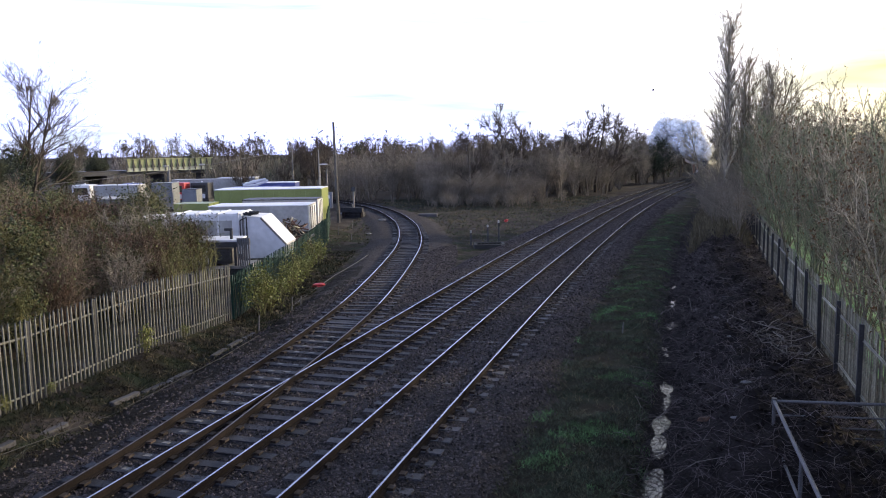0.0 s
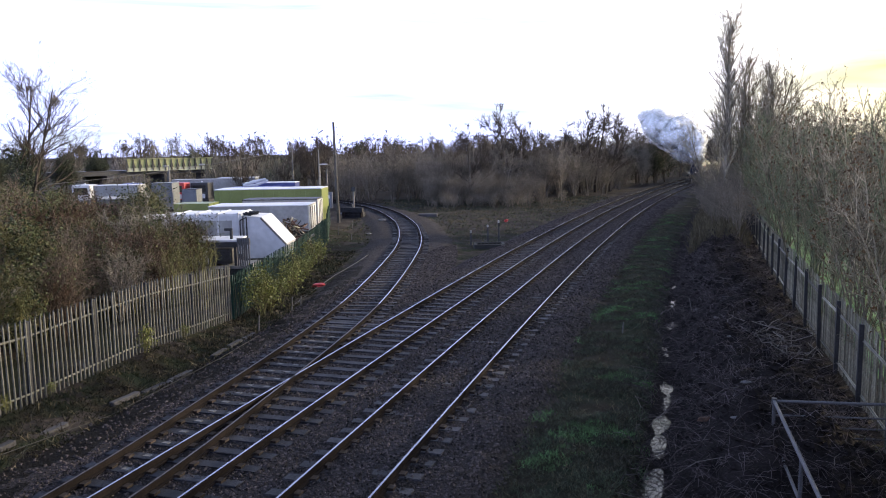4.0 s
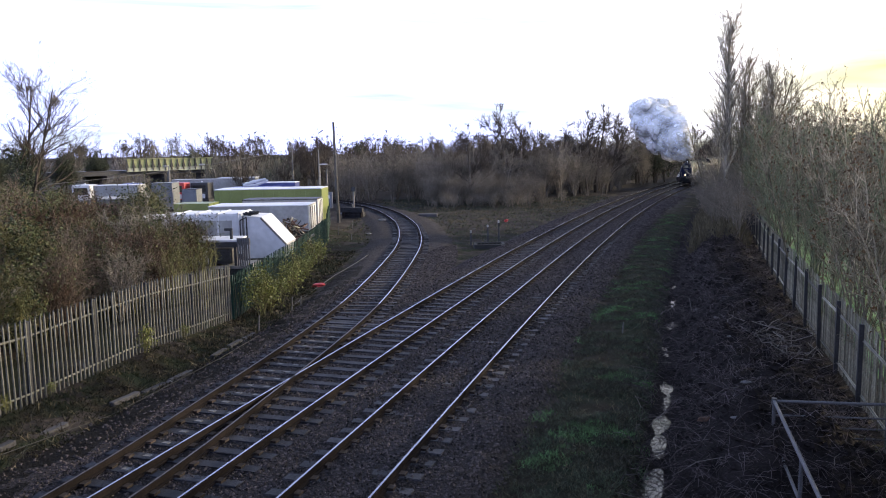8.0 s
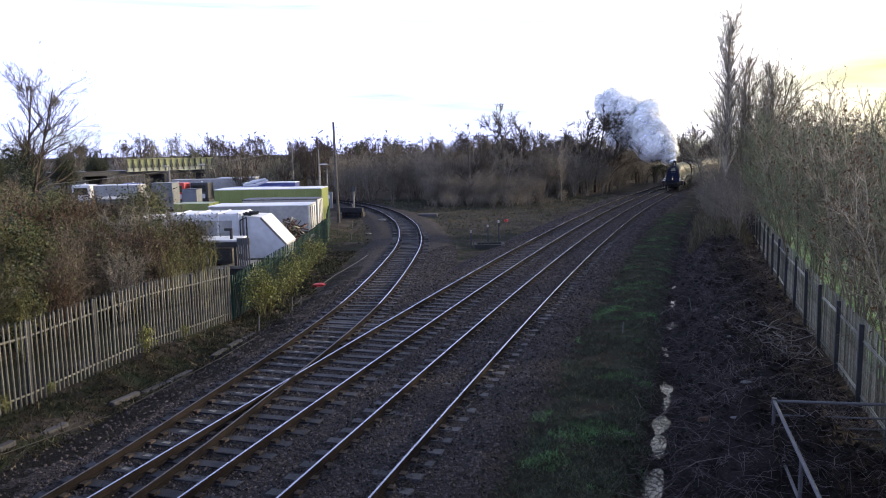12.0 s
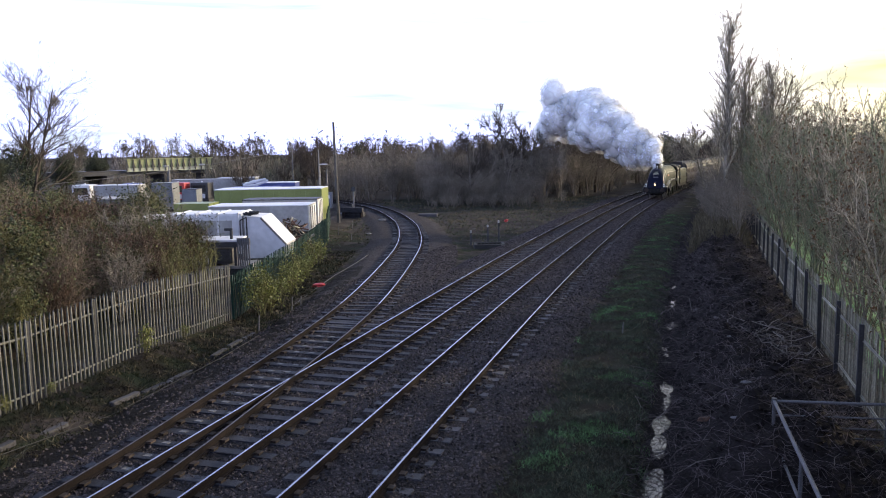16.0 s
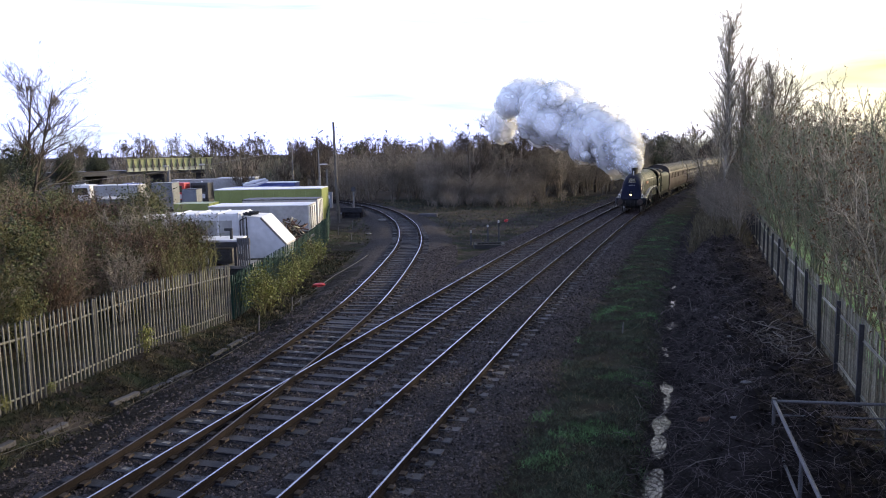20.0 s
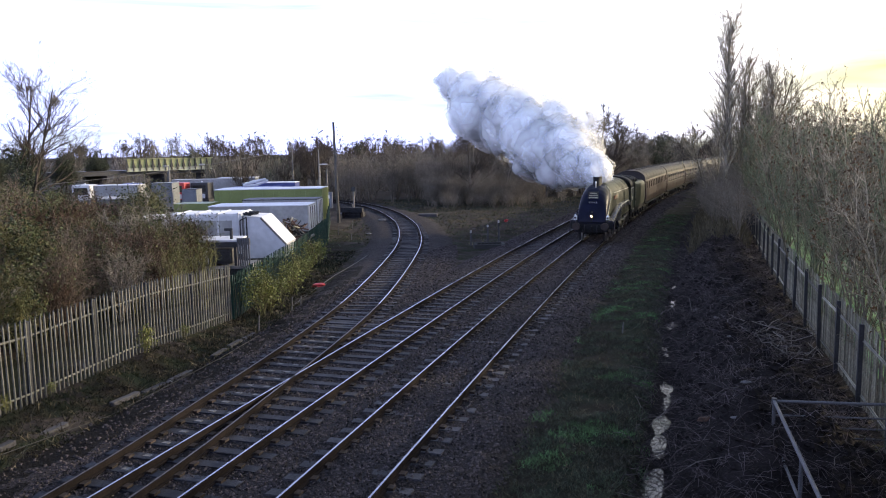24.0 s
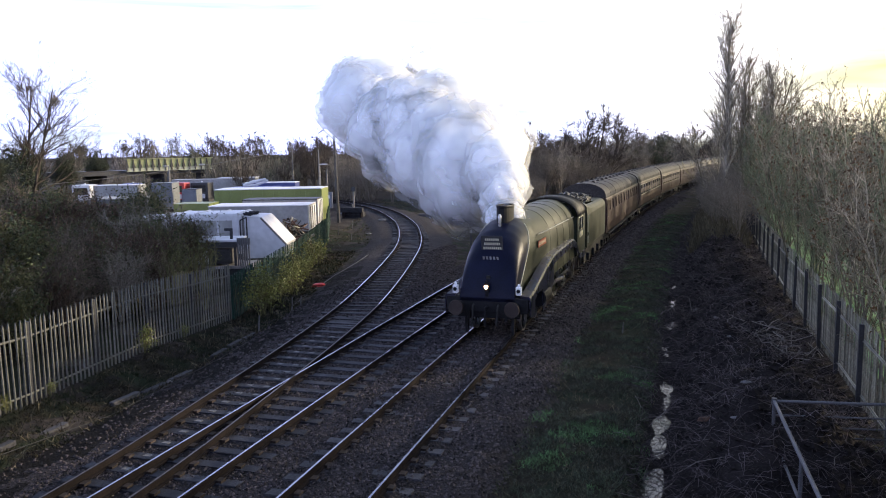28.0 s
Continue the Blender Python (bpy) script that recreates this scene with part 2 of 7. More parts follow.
M = {
    "soil": mat("soil", (0.056, 0.047, 0.042), 0.95, var=0.4, scale=0.5, fine=9, bump=0.6, bump_dist=0.06, spec=0.08),
    "ballast": mat("ballast", (0.034, 0.029, 0.032), 0.9, var=0.25, scale=0.6, fine=26, bump=1.0, bump_dist=0.05, stain=0.7, spec=0.15),
    "cess": mat("dirty_cess", (0.011, 0.0095, 0.0095), 0.9, var=0.3, scale=0.8, fine=18, bump=1.0, bump_dist=0.05, stain=0.5, spec=0.1),
    "stone": mat("stone", (0.058, 0.048, 0.051), 0.75, var=0.2, scale=1.0, fine=30, island=0.9, bump=0.3, spec=0.2),
    "spoil": mat("spoil", (0.026, 0.021, 0.021), 0.95, var=0.35, scale=1.2, fine=14, bump=1.0, bump_dist=0.08, spec=0.08),
    "grass": mat("grass", (0.12, 0.23, 0.1), 0.85, var=0.3, scale=1.5, fine=20, island=0.5, bump=0.2, tint=(0.065, 0.09, 0.045), spec=0.08),
    "turf": mat("turf", (0.022, 0.029, 0.017), 0.95, var=0.3, scale=1.1, fine=22, bump=1.0, bump_dist=0.06, tint=(0.027, 0.022, 0.017), spec=0.08),
    "moss": mat("moss", (0.072, 0.092, 0.062), 0.95, var=0.3, scale=1.3, fine=20, island=0.6, bump=0, tint=(0.06, 0.056, 0.042), spec=0.08),
    "dry": mat("dry_grass", (0.16, 0.14, 0.092), 0.9, var=0.3, scale=1.0, fine=20, island=0.5, bump=0.2, spec=0.08),
    "rail_side": mat("rail_side", (0.022, 0.017, 0.017), 0.85, spec=0.08, var=0.3, scale=2, fine=50, bump=0.3),
    "rail_top": mat("rail_top", (0.3, 0.3, 0.33), 0.28, metal=1.0, var=0.15, scale=3, fine=60, bump=0.02, stain=0.12),
    "rail_dull": mat("rail_dull_top", (0.10, 0.08, 0.07), 0.5, metal=0.5, var=0.3, scale=3, fine=60, bump=0.05),
    "concrete": mat("sleeper_concrete", (0.075, 0.073, 0.083), 0.8, spec=0.2, var=0.25, scale=1.5, fine=30, rand=0.25, bump=0.25),
    "timber": mat("sleeper_timber", (0.038, 0.038, 0.048), 0.7, spec=0.25, var=0.35, scale=3, fine=35, rand=0.25, bump=0.4),
    "pad": mat("fastening_iron", (0.06, 0.045, 0.04), 0.7, metal=0.4, var=0.3, island=0.4),
    "pale": mat("pale_pad", (0.13, 0.127, 0.13), 0.7, var=0.2, island=0.3),
    "water": mat("ditch_water", (0.03, 0.03, 0.03), 0.08, spec=0.6, var=0.2, scale=2, fine=6, bump=0.02, bump_dist=0.02),
    "galv": mat("galvanised_steel", (0.118, 0.118, 0.13), 0.6, metal=0.15, var=0.2, scale=1.5, fine=40, rand=0.15, bump=0.08),
    "galv_fence": mat("galvanised_pale", (0.15, 0.148, 0.13), 0.6, metal=0.1, var=0.25, scale=1.2, fine=30, rand=0.2, bump=0.08),
    # post steel darkened in its colour to stand for the shadow side
    "post_shaded": mat("fence_post_shaded_steel", (0.04, 0.04, 0.046), 0.7, metal=0.1, var=0.25, scale=1.2, fine=30, bump=0.08),
    # light olive beige, paler than the west fence's steel
    "pale_olive": mat("olive_pale", (0.33, 0.31, 0.25), 0.75, var=0.3, scale=1.2, fine=30, rand=0.5, bump=0.08),
    "galv_dark": mat("weathered_steel", (0.24, 0.23, 0.22), 0.6, metal=0.3, var=0.3, scale=1.5, fine=40, rand=0.2, bump=0.1),
    "green_steel": mat("green_painted_steel", (0.008, 0.04, 0.027), 0.6, var=0.2, scale=1.5, fine=40, bump=0.05),
    "pole": mat("pole_wood", (0.13, 0.118, 0.105), 0.85, var=0.3, scale=2, fine=30, bump=0.4),
    "bark": mat("bark", (0.1, 0.083, 0.068), 0.9, spec=0.1, var=0.3, scale=2, fine=25, rand=0.2, island=0.25, bump=0.3),
    "bark_pale": mat("bark_pale", (0.3, 0.26, 0.185), 0.85, spec=0.15, var=0.3, scale=2, fine=25, rand=0.35, island=0.45, bump=0.2),
    "bark_poplar": mat("bark_poplar", (0.38, 0.33, 0.26), 0.85, spec=0.15, var=0.3, scale=2, fine=25, rand=0.2, island=0.45, bump=0.2),
    "bark_olive": mat("bark_olive", (0.215, 0.235, 0.145), 0.9, spec=0.1, var=0.3, scale=2, fine=25, rand=0.3, island=0.4, bump=0.2),
    "leaf_bramble": mat("leaf_bramble", (0.06, 0.075, 0.026), 0.6, spec=0.3, var=0.3, scale=1, fine=12, island=0.6, bump=0),
    "twig": mat("twig", (0.29, 0.255, 0.21), 0.9, spec=0.05, var=0.3, scale=0.4, fine=10, rand=0.25, island=0.4, bump=0),
    "brush": mat("dead_brush", (0.11, 0.092, 0.095), 0.9, spec=0.05, var=0.3, scale=0.8, fine=10, island=0.8, bump=0),
    "twig_rust": mat("twig_rust", (0.13, 0.085, 0.065), 0.9, spec=0.05, var=0.3, scale=0.4, fine=10, rand=0.2, island=0.4, bump=0),
    "twig_olive": mat("twig_olive", (0.2, 0.19, 0.09), 0.85, spec=0.1, var=0.3, scale=0.5, fine=10, rand=0.2, island=0.4, bump=0),
    "twig_wood": mat("twig_wood", (0.25, 0.21, 0.165), 0.9, spec=0.05, var=0.4, scale=0.15, fine=3, island=0.5, bump=0, tint=(0.15, 0.145, 0.1)),
    "twig_red": mat("twig_red", (0.215, 0.17, 0.135), 0.9, spec=0.05, var=0.3, scale=0.4, fine=10, rand=0.2, island=0.4, bump=0),
    "cutwood": mat("cut_branch", (0.17, 0.15, 0.14), 0.85, var=0.3, scale=2, fine=20, island=0.5, bump=0.2),
    "leaf": mat("leaf_green", (0.2, 0.22, 0.05), 0.55, var=0.3, scale=1, fine=12, island=0.5, bump=0),
    "leaf_dark": mat("leaf_dark", (0.045, 0.055, 0.024), 0.6, var=0.3, scale=0.5, fine=12, island=0.5, bump=0),
    "leaf_brown": mat("leaf_brown", (0.16, 0.085, 0.035), 0.8, var=0.3, scale=0.5, fine=12, island=0.5, bump=0),
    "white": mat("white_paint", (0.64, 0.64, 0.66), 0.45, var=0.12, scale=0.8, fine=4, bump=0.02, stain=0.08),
    # grey that stands for dirt, and for shade on the trailer sides
    "offwhite": mat("dirty_shaded_white", (0.36, 0.355, 0.34), 0.55, var=0.2, scale=0.7, fine=4, bump=0.02, stain=0.12),
    "greyp": mat("grey_panel", (0.2, 0.21, 0.23), 0.6, var=0.2, scale=0.7, fine=14, bump=0.05),
    "darkp": mat("dark_panel", (0.045, 0.045, 0.05), 0.6, var=0.25, scale=1, fine=16, bump=0.1),
    "rubber": mat("rubber", (0.03, 0.03, 0.03), 0.85, var=0.2, bump=0.1),
    "lime": mat("lime_green_paint", (0.2, 0.235, 0.07), 0.5, var=0.15, scale=0.8, fine=16, bump=0.04, stain=0.15),
    "redp": mat("red_paint", (0.42, 0.035, 0.04), 0.45, var=0.15, bump=0.03),
    "bluep": mat("blue_paint", (0.06, 0.08, 0.25), 0.45, var=0.15, bump=0.03),
    "rust": mat("rust_brown", (0.14, 0.078, 0.055), 0.85, var=0.35, scale=1.5, fine=20, bump=0.3),
    "brick": mat("brickwork", (0.3, 0.16, 0.10), 0.85, var=0.25, scale=1, fine=20, bump=0.3),
    "bridge_green": mat("bridge_green_paint", (0.34, 0.36, 0.17), 0.6, var=0.2, scale=0.4, fine=6, bump=0.05),
    "bridge_pale": mat("bridge_pale_paint", (0.45, 0.46, 0.33), 0.6, var=0.2, scale=0.4, fine=6, bump=0.05),
    "loco_blue": mat("garter_blue_paint", (0.006, 0.0075, 0.024), 0.38, spec=0.12, var=0.2, scale=1.5, fine=20, bump=0.02, stain=0.2),
    "valance": mat("valance_blue_gloss", (0.012, 0.014, 0.036), 0.28, spec=0.5, var=0.2, scale=1.5, fine=20, bump=0.02, stain=0.2),
    "loco_green": mat("apple_green_paint", (0.034, 0.04, 0.023), 0.5, spec=0.22, var=0.25, scale=1.2, fine=16, bump=0.03, stain=0.25),
    "loco_black": mat("black_iron", (0.012, 0.012, 0.014), 0.6, spec=0.2, var=0.2, bump=0.1),
    "steel": mat("bright_steel", (0.55, 0.55, 0.56), 0.3, metal=1.0, var=0.2, bump=0.03),
    "line": mat("cream_lining", (0.62, 0.58, 0.42), 0.4, var=0.1, bump=0),
    "plate": mat("red_nameplate", (0.35, 0.07, 0.03), 0.4, var=0.1, bump=0),
    "coal": mat("coal", (0.02, 0.02, 0.021), 0.5, var=0.3, scale=4, fine=18, bump=1.0, bump_dist=0.08),
    "coach": mat("maroon_coach_paint", (0.07, 0.042, 0.036), 0.45, spec=0.3, var=0.2, scale=0.8, fine=14, bump=0.02, stain=0.15),
    "coach_roof": mat("coach_roof_grey", (0.06, 0.056, 0.06), 0.65, spec=0.15, var=0.3, scale=0.7, fine=12, bump=0.05),
    "window": glass("carriage_glass", (0.02, 0.022, 0.025)),
    "lampglow": glow("headlamp_glow", (1.0, 0.55, 0.28), 14.0),
    "lampwhite": mat("lamp_white_enamel", (0.8, 0.8, 0.8), 0.4, var=0.1, bump=0),
    "steam": steam_material("steam", 0.0, 0.12),
    "steam_soft": steam_material("steam_soft", 0.55, 0.35),
    "wisp": steam_material("steam_wisp", 0.84, 0.4),
}


# ---- mesh helpers ----
def mesh_of(name, verts, faces, material, smooth=False, mats=None, index=None):
    me = bpy.data.meshes.new(name)
    me.from_pydata([tuple(v) for v in verts], [], faces)
    for x in (mats or [material]):
        me.materials.append(x)
    if index is not None:
        me.polygons.foreach_set("material_index", index)
    if smooth:
        me.polygons.foreach_set("use_smooth", [True] * len(me.polygons))
    me.update()
    return me


def mesh_part(name, me, parent=None, label="", m=None):
    ob = new(name, me)
    ob.parent = parent
    if m is not None:
        ob.matrix_basis = m
    if label:
        ob["label"] = label
    return ob


def part(name, bm, material, parent=None, label="", smooth=False, m=None):
    me = bpy.data.meshes.new(name)
    bm.to_mesh(me)
    bm.free()
    me.materials.append(material)
    if smooth:
        me.polygons.foreach_set("use_smooth", [True] * len(me.polygons))
    return mesh_part(name, me, parent, label, m)


def box(bm, x0, x1, y0, y1, z0, z1, bev=0.0, m=None):
    r = bmesh.ops.create_cube(bm, size=1.0)
    vs = r["verts"]
    bmesh.ops.transform(bm, matrix=Matrix.Translation(((x0 + x1) / 2, (y0 + y1) / 2, (z0 + z1) / 2)) @
                        Matrix.Diagonal((abs(x1 - x0), abs(y1 - y0), abs(z1 - z0), 1)), verts=vs)
    if bev:
        es = list({e for v in vs for e in v.link_edges})
        r = bmesh.ops.bevel(bm, geom=es, offset=bev, segments=2, affect="EDGES", profile=0.6)
        vs = list({v for v in vs if v.is_valid} | set(r["verts"]))
    if m is not None:
        bmesh.ops.transform(bm, matrix=m, verts=vs)
    return bm


def boxed(x0, x1, y0, y1, z0, z1, bev=0.0):
    return box(bmesh.new(), x0, x1, y0, y1, z0, z1, bev)


def rod(bm, a, b, r0, r1=None, sides=10):
    a, b = Vector(a), Vector(b)
    d = b - a
    m = Matrix.Translation((a + b) / 2) @ d.to_track_quat("Z", "Y").to_matrix().to_4x4()
    bmesh.ops.create_cone(bm, cap_ends=True, segments=sides, radius1=r0, radius2=r0 if r1 is None else r1, depth=d.length, matrix=m)
    return bm


def rodded(a, b, r0, r1=None, sides=10):
    return rod(bmesh.new(), a, b, r0, r1, sides)


def thing(name, label, category, m=None, group="", kind=""):
    ob = tagged(new(name), label, category, group, kind)
    if m is not None:
        ob.matrix_basis = m
    return ob


def sweep(path, profile, closed=True):
    """Verts and faces of a profile (across, up) carried along path rows (x, y, z, heading)."""
    n = len(profile)
    vs, fs = [], []
    for x, y, z, h in path:
        for a, b in profile:
            vs.append((x + a * math.cos(h), y - a * math.sin(h), z + b))
    for i in range(len(path) - 1):
        for j in range(n if closed else n - 1):
            k = (j + 1) % n
            fs.append((i * n + j, i * n + k, (i + 1) * n + k, (i + 1) * n + j))
    if closed:
        fs.append(tuple(range(n)))
        fs.append(tuple(reversed([(len(path) - 1) * n + j for j in range(n)])))
    return vs, fs


# ---- the lines of the railway ----
RAIL = 0.17                       # top of the rails above the sleepers
TRACK_GAP = 3.14


def _heading(s):
    c = min(s, 118.0)
    h = 0.295032 + 5.99957e-05 * c + 3.575527e-05 * c * c / 2 - 2.240462e-07 * c ** 3 / 3
    return h + max(0.0, s - 118.0) * 0.0011


_S = np.arange(-40.0, 420.0, 0.25)
_Hd = np.array([_heading(s) for s in _S])
_X = np.concatenate([[0], np.cumsum(np.sin((_Hd[1:] + _Hd[:-1]) / 2) * 0.25)])
_Y = np.concatenate([[0], np.cumsum(np.cos((_Hd[1:] + _Hd[:-1]) / 2) * 0.25)])
_i0 = int(np.argmin(abs(_S)))
_X, _Y = _X - _X[_i0] - 5.8283, _Y - _Y[_i0]


def line(s, u=0.0):
    """Place and heading at s metres along the near line, u metres to its right."""
    x, y, h = float(np.interp(s, _S, _X)), float(np.interp(s, _S, _Y)), float(np.interp(s, _S, _Hd))
    return x + u * math.cos(h), y - u * math.sin(h), h


_XY = np.stack([_X[::8], _Y[::8]], 1)


def lines_uv(x, y):
    """The offset and the distance along the near line of arrays of places."""
    d = (x[:, None] - _XY[None, :, 0]) ** 2 + (y[:, None] - _XY[None, :, 1]) ** 2
    i = d.argmin(1)
    h, s = _Hd[::8][i], _S[::8][i]
    dx, dy = x - _XY[i, 0], y - _XY[i, 1]
    return dx * np.cos(h) - dy * np.sin(h), s + dx * np.sin(h) + dy * np.cos(h)


def curve_through(pts, step=0.25):
    """A smooth run (x, y, heading, distance) through a few places."""
    p = [Vector(a) for a in pts]
    p = [p[0] * 2 - p[1]] + p + [p[-1] * 2 - p[-2]]
    out = []
    for i in range(1, len(p) - 2):
        n = max(2, int((p[i + 1] - p[i]).length / step))
        for k in range(n):
            t = k / n
            a = 0.5 * ((2 * p[i]) + (p[i + 1] - p[i - 1]) * t + (2 * p[i - 1] - 5 * p[i] + 4 * p[i + 1] - p[i + 2]) * t * t
                       + (3 * p[i] - p[i - 1] - 3 * p[i + 1] + p[i + 2]) * t ** 3)
            out.append(a)
    out.append(p[-2])
    a = np.array([tuple(v) for v in out])
    for _ in range(60):           # relax the bends
        a[1:-1] = a[1:-1] * 0.5 + (a[2:] + a[:-2]) * 0.25
    d = np.gradient(a, axis=0)
    s = np.concatenate([[0], np.cumsum(np.linalg.norm(np.diff(a, axis=0), axis=1))])
    return a[:, 0], a[:, 1], np.arctan2(d[:, 0], d[:, 1]), s


BR = curve_through([(-12.4, -8.0), (-9.2, 2.5), (-6.17, 12.35), (-5.15, 17.2), (-4.15, 22.55), (-3.1, 30.0), (-2.3, 41.8),
                    (-2.16, 49.9), (-2.72, 59.4), (-3.86, 67.5), (-5.55, 75.5), (-7.9, 83.0), (-11.4, 90.5), (-17.0, 98.0),
                    (-26.0, 105.0), (-38.0, 110.0), (-54.0, 112.0)])


def branch(s, u=0.0):
    x, y, h = (float(np.interp(s, BR[3], BR[i])) for i in range(3))
    return x + u * math.cos(h), y - u * math.sin(h), h


# ---- ground ----
def smooth01(a, lo, hi):
    t = np.clip((a - lo) / (hi - lo), 0, 1)
    return t * t * (3 - 2 * t)


def rough2(x, y, k):
    """Cheap rolling unevenness, about -1 to 1."""
    return (np.sin(x * 1.3 * k + 1.7 * np.sin(y * 0.9 * k)) + np.sin(y * 1.7 * k + 1.3 * np.sin(x * 1.1 * k + 2)) +
            0.6 * np.sin((x + y) * 2.9 * k + 1) + 0.6 * np.sin((x - y) * 3.3 * k + 4)) / 3.2


BRXY = np.stack([BR[0][::6], BR[1][::6]], 1)


def branch_dist(x, y):
    return np.sqrt(((x[:, None] - BRXY[None, :, 0]) ** 2 + (y[:, None] - BRXY[None, :, 1]) ** 2).min(1))


def ground_z(x, y):
    u, s = lines_uv(x, y)
    bd = branch_dist(x, y)
    bed = np.maximum(smooth01(u, -6.4, -5.0) * (1 - smooth01(u, 1.9, 2.9)), 1 - smooth01(bd, 1.9, 3.4))
    z = -0.32 + 0.06 * rough2(x, y, 0.8)
    z = z + 0.05 * rough2(x, y, 3.1) * (1 - bed)
    near = smooth01(u, 2.6, 3.4)
    z = z + near * 0.10 * (1 - smooth01(s, 70, 95))
    z = z - (0.40 + 0.1 * rough2(s * 1.0, u * 0, 1.3) - 0.07 * smooth01(s, 21, 27)) * np.exp(-((u - 5.35 - 0.12 * rough2(s, s * 0, 0.5)) / 0.42) ** 2) * smooth01(s, -20, 0) * (1 - smooth01(s, 48, 66))
    mound = smooth01(u, 5.9, 7.2) * (1 - smooth01(u, 8.0, 9.7)) * (1 - smooth01(s, 52, 70)) * smooth01(s, 13.5, 18.0)
    z = z + mound * (0.95 + 0.25 * rough2(x, y, 0.9) + 0.2 * rough2(x, y, 2.7) + 0.13 * rough2(x, y, 6.1))
    z = z + 0.25 * smooth01(u, 8.6, 10.0)
    # the yard side lies a little higher than the ballast
    left = smooth01(-x - 0.1 * (y - 20) * 0, 7.4, 9.4) * (1 - smooth01(y, 60, 75)) * (u < -4)
    z = z + left * 0.28
    top = -0.035 + 0.018 * rough2(x, y, 2.2)
    four = (np.abs(u) < 0.62) | ((u > 0.95) & (u < 1.08))
    top = top + np.where(four, 0.045 + 0.015 * rough2(x, y, 1.3), 0.0)
    return z * (1 - bed) + top * bed, u, s, bed


def axis(fine0, fine1, step, far0, far1):
    a = list(np.arange(fine0, fine1, step))
    g, x = step, fine1
    while x < far1:
        a.append(x)
        g *= 1.22
        x += g
    a.append(far1)
    g, x, lo = step, fine0 - step, []
    while x > far0:
        lo.append(x)
        g *= 1.22
        x -= g
    lo.append(far0)
    return np.array(lo[::-1] + a)


def build_ground():
    xs, ys = axis(-13, 24, 0.22, -2500, 2500), axis(7, 62, 0.25, -400, 3500)
    gx, gy = np.meshgrid(xs, ys)
    x, y = gx.ravel(), gy.ravel()
    z, u, s, bed = ground_z(x, y)
    nx, ny = len(xs), len(ys)
    i = (np.arange(ny - 1)[:, None] * nx + np.arange(nx - 1)[None, :]).ravel()
    faces = np.stack([i, i + 1, i + 1 + nx, i + nx], 1)
    fu, fs, fb, fx, fy = (a[faces].mean(1) for a in (u, s, bed, x, y))
    j = 0.35 * rough2(fx, fy, 1.9) + 0.25 * rough2(fx, fy, 5.3)
    index = np.zeros(len(faces), int)
    index[fb > 0.25] = 1
    gr = (fu + j > 2.75) & (fu + j < 5.0) & (fs < 110)
    index[gr] = 2
    index[(fu + j * 0.5 >= 5.0) & (fu < 10.2) & (fs < 110)] = 3
    verge = (fb <= 0.25) & (fu < -5) & (fy > 8) & (fy < 60) & (rough2(fx, fy, 1.1) > -0.2)
    index[verge] = 2
    cess = (fb > 0.25) & (fu < -5.5) & (fx < np.interp(fy, BR[1][:400], BR[0][:400]) - 1.7) & (fy < 40)
    index[cess & (rough2(fx, fy, 1.3) + 0.5 * rough2(fx, fy, 4.1) > -0.5)] = 5
    field = (fu > 10.5)
    index[field] = 4
    me = mesh_of("ground", np.stack([x, y, z], 1), faces.tolist(), None, True,
                 [M["soil"], M["ballast"], M["turf"], M["spoil"], M["grass"], M["cess"]], index)
    ob = new("ground", me)
    tagged(ob, "winter ground with stone ballast, turf strip and dark dug earth", "ground", kind="structure")
    return ob


build_ground()


def zat(x, y):
    return float(ground_z(np.array([float(x)]), np.array([float(y)]))[0][0])


# ---- rails and sleepers ----
HEAD = [(-0.035, -0.006), (-0.021, 0.0), (0.021, 0.0), (0.035, -0.006), (0.035, -0.045), (0.012, -0.058), (0.011, -0.135),
        (0.07, -0.15), (0.07, -0.165), (-0.07, -0.165), (-0.07, -0.15), (-0.011, -0.135), (-0.012, -0.058), (-0.035, -0.045)]


def rail(parent, fn, s0, s1, u, step=1.0, u_of=None, top="rail_top"):
    n = int((s1 - s0) / step)
    path = []
    for k in range(n + 1):
        s = s0 + (s1 - s0) * k / n
        x, y, h = fn(s, u if u_of is None else u_of(s))
        path.append((x, y, RAIL, h))
    vs, fs = sweep(path, HEAD)
    idx = [0 if (i % 14) in (1,) and i < n * 14 else 1 for i in range(len(fs))]
    return mesh_part("rail", mesh_of("rail", vs, fs, None, False, [M[top], M["rail_side"]], idx), parent)


def sleeper_mesh(length, width, height, material, seed):
    r = random.Random(seed)
    bm = boxed(-length / 2, length / 2, -width / 2, width / 2, -height, 0.0, 0.02)
    for v in bm.verts:
        v.co += Vector((r.uniform(-.015, .015), r.uniform(-.01, .01), r.uniform(-.006, .006)))
        if abs(v.co.x) < length * 0.2 and material is M["concrete"]:
            v.co.z -= 0.02
    me = bpy.data.meshes.new("sleeper")
    bm.to_mesh(me)
    bm.free()
    me.materials.append(material)
    return me


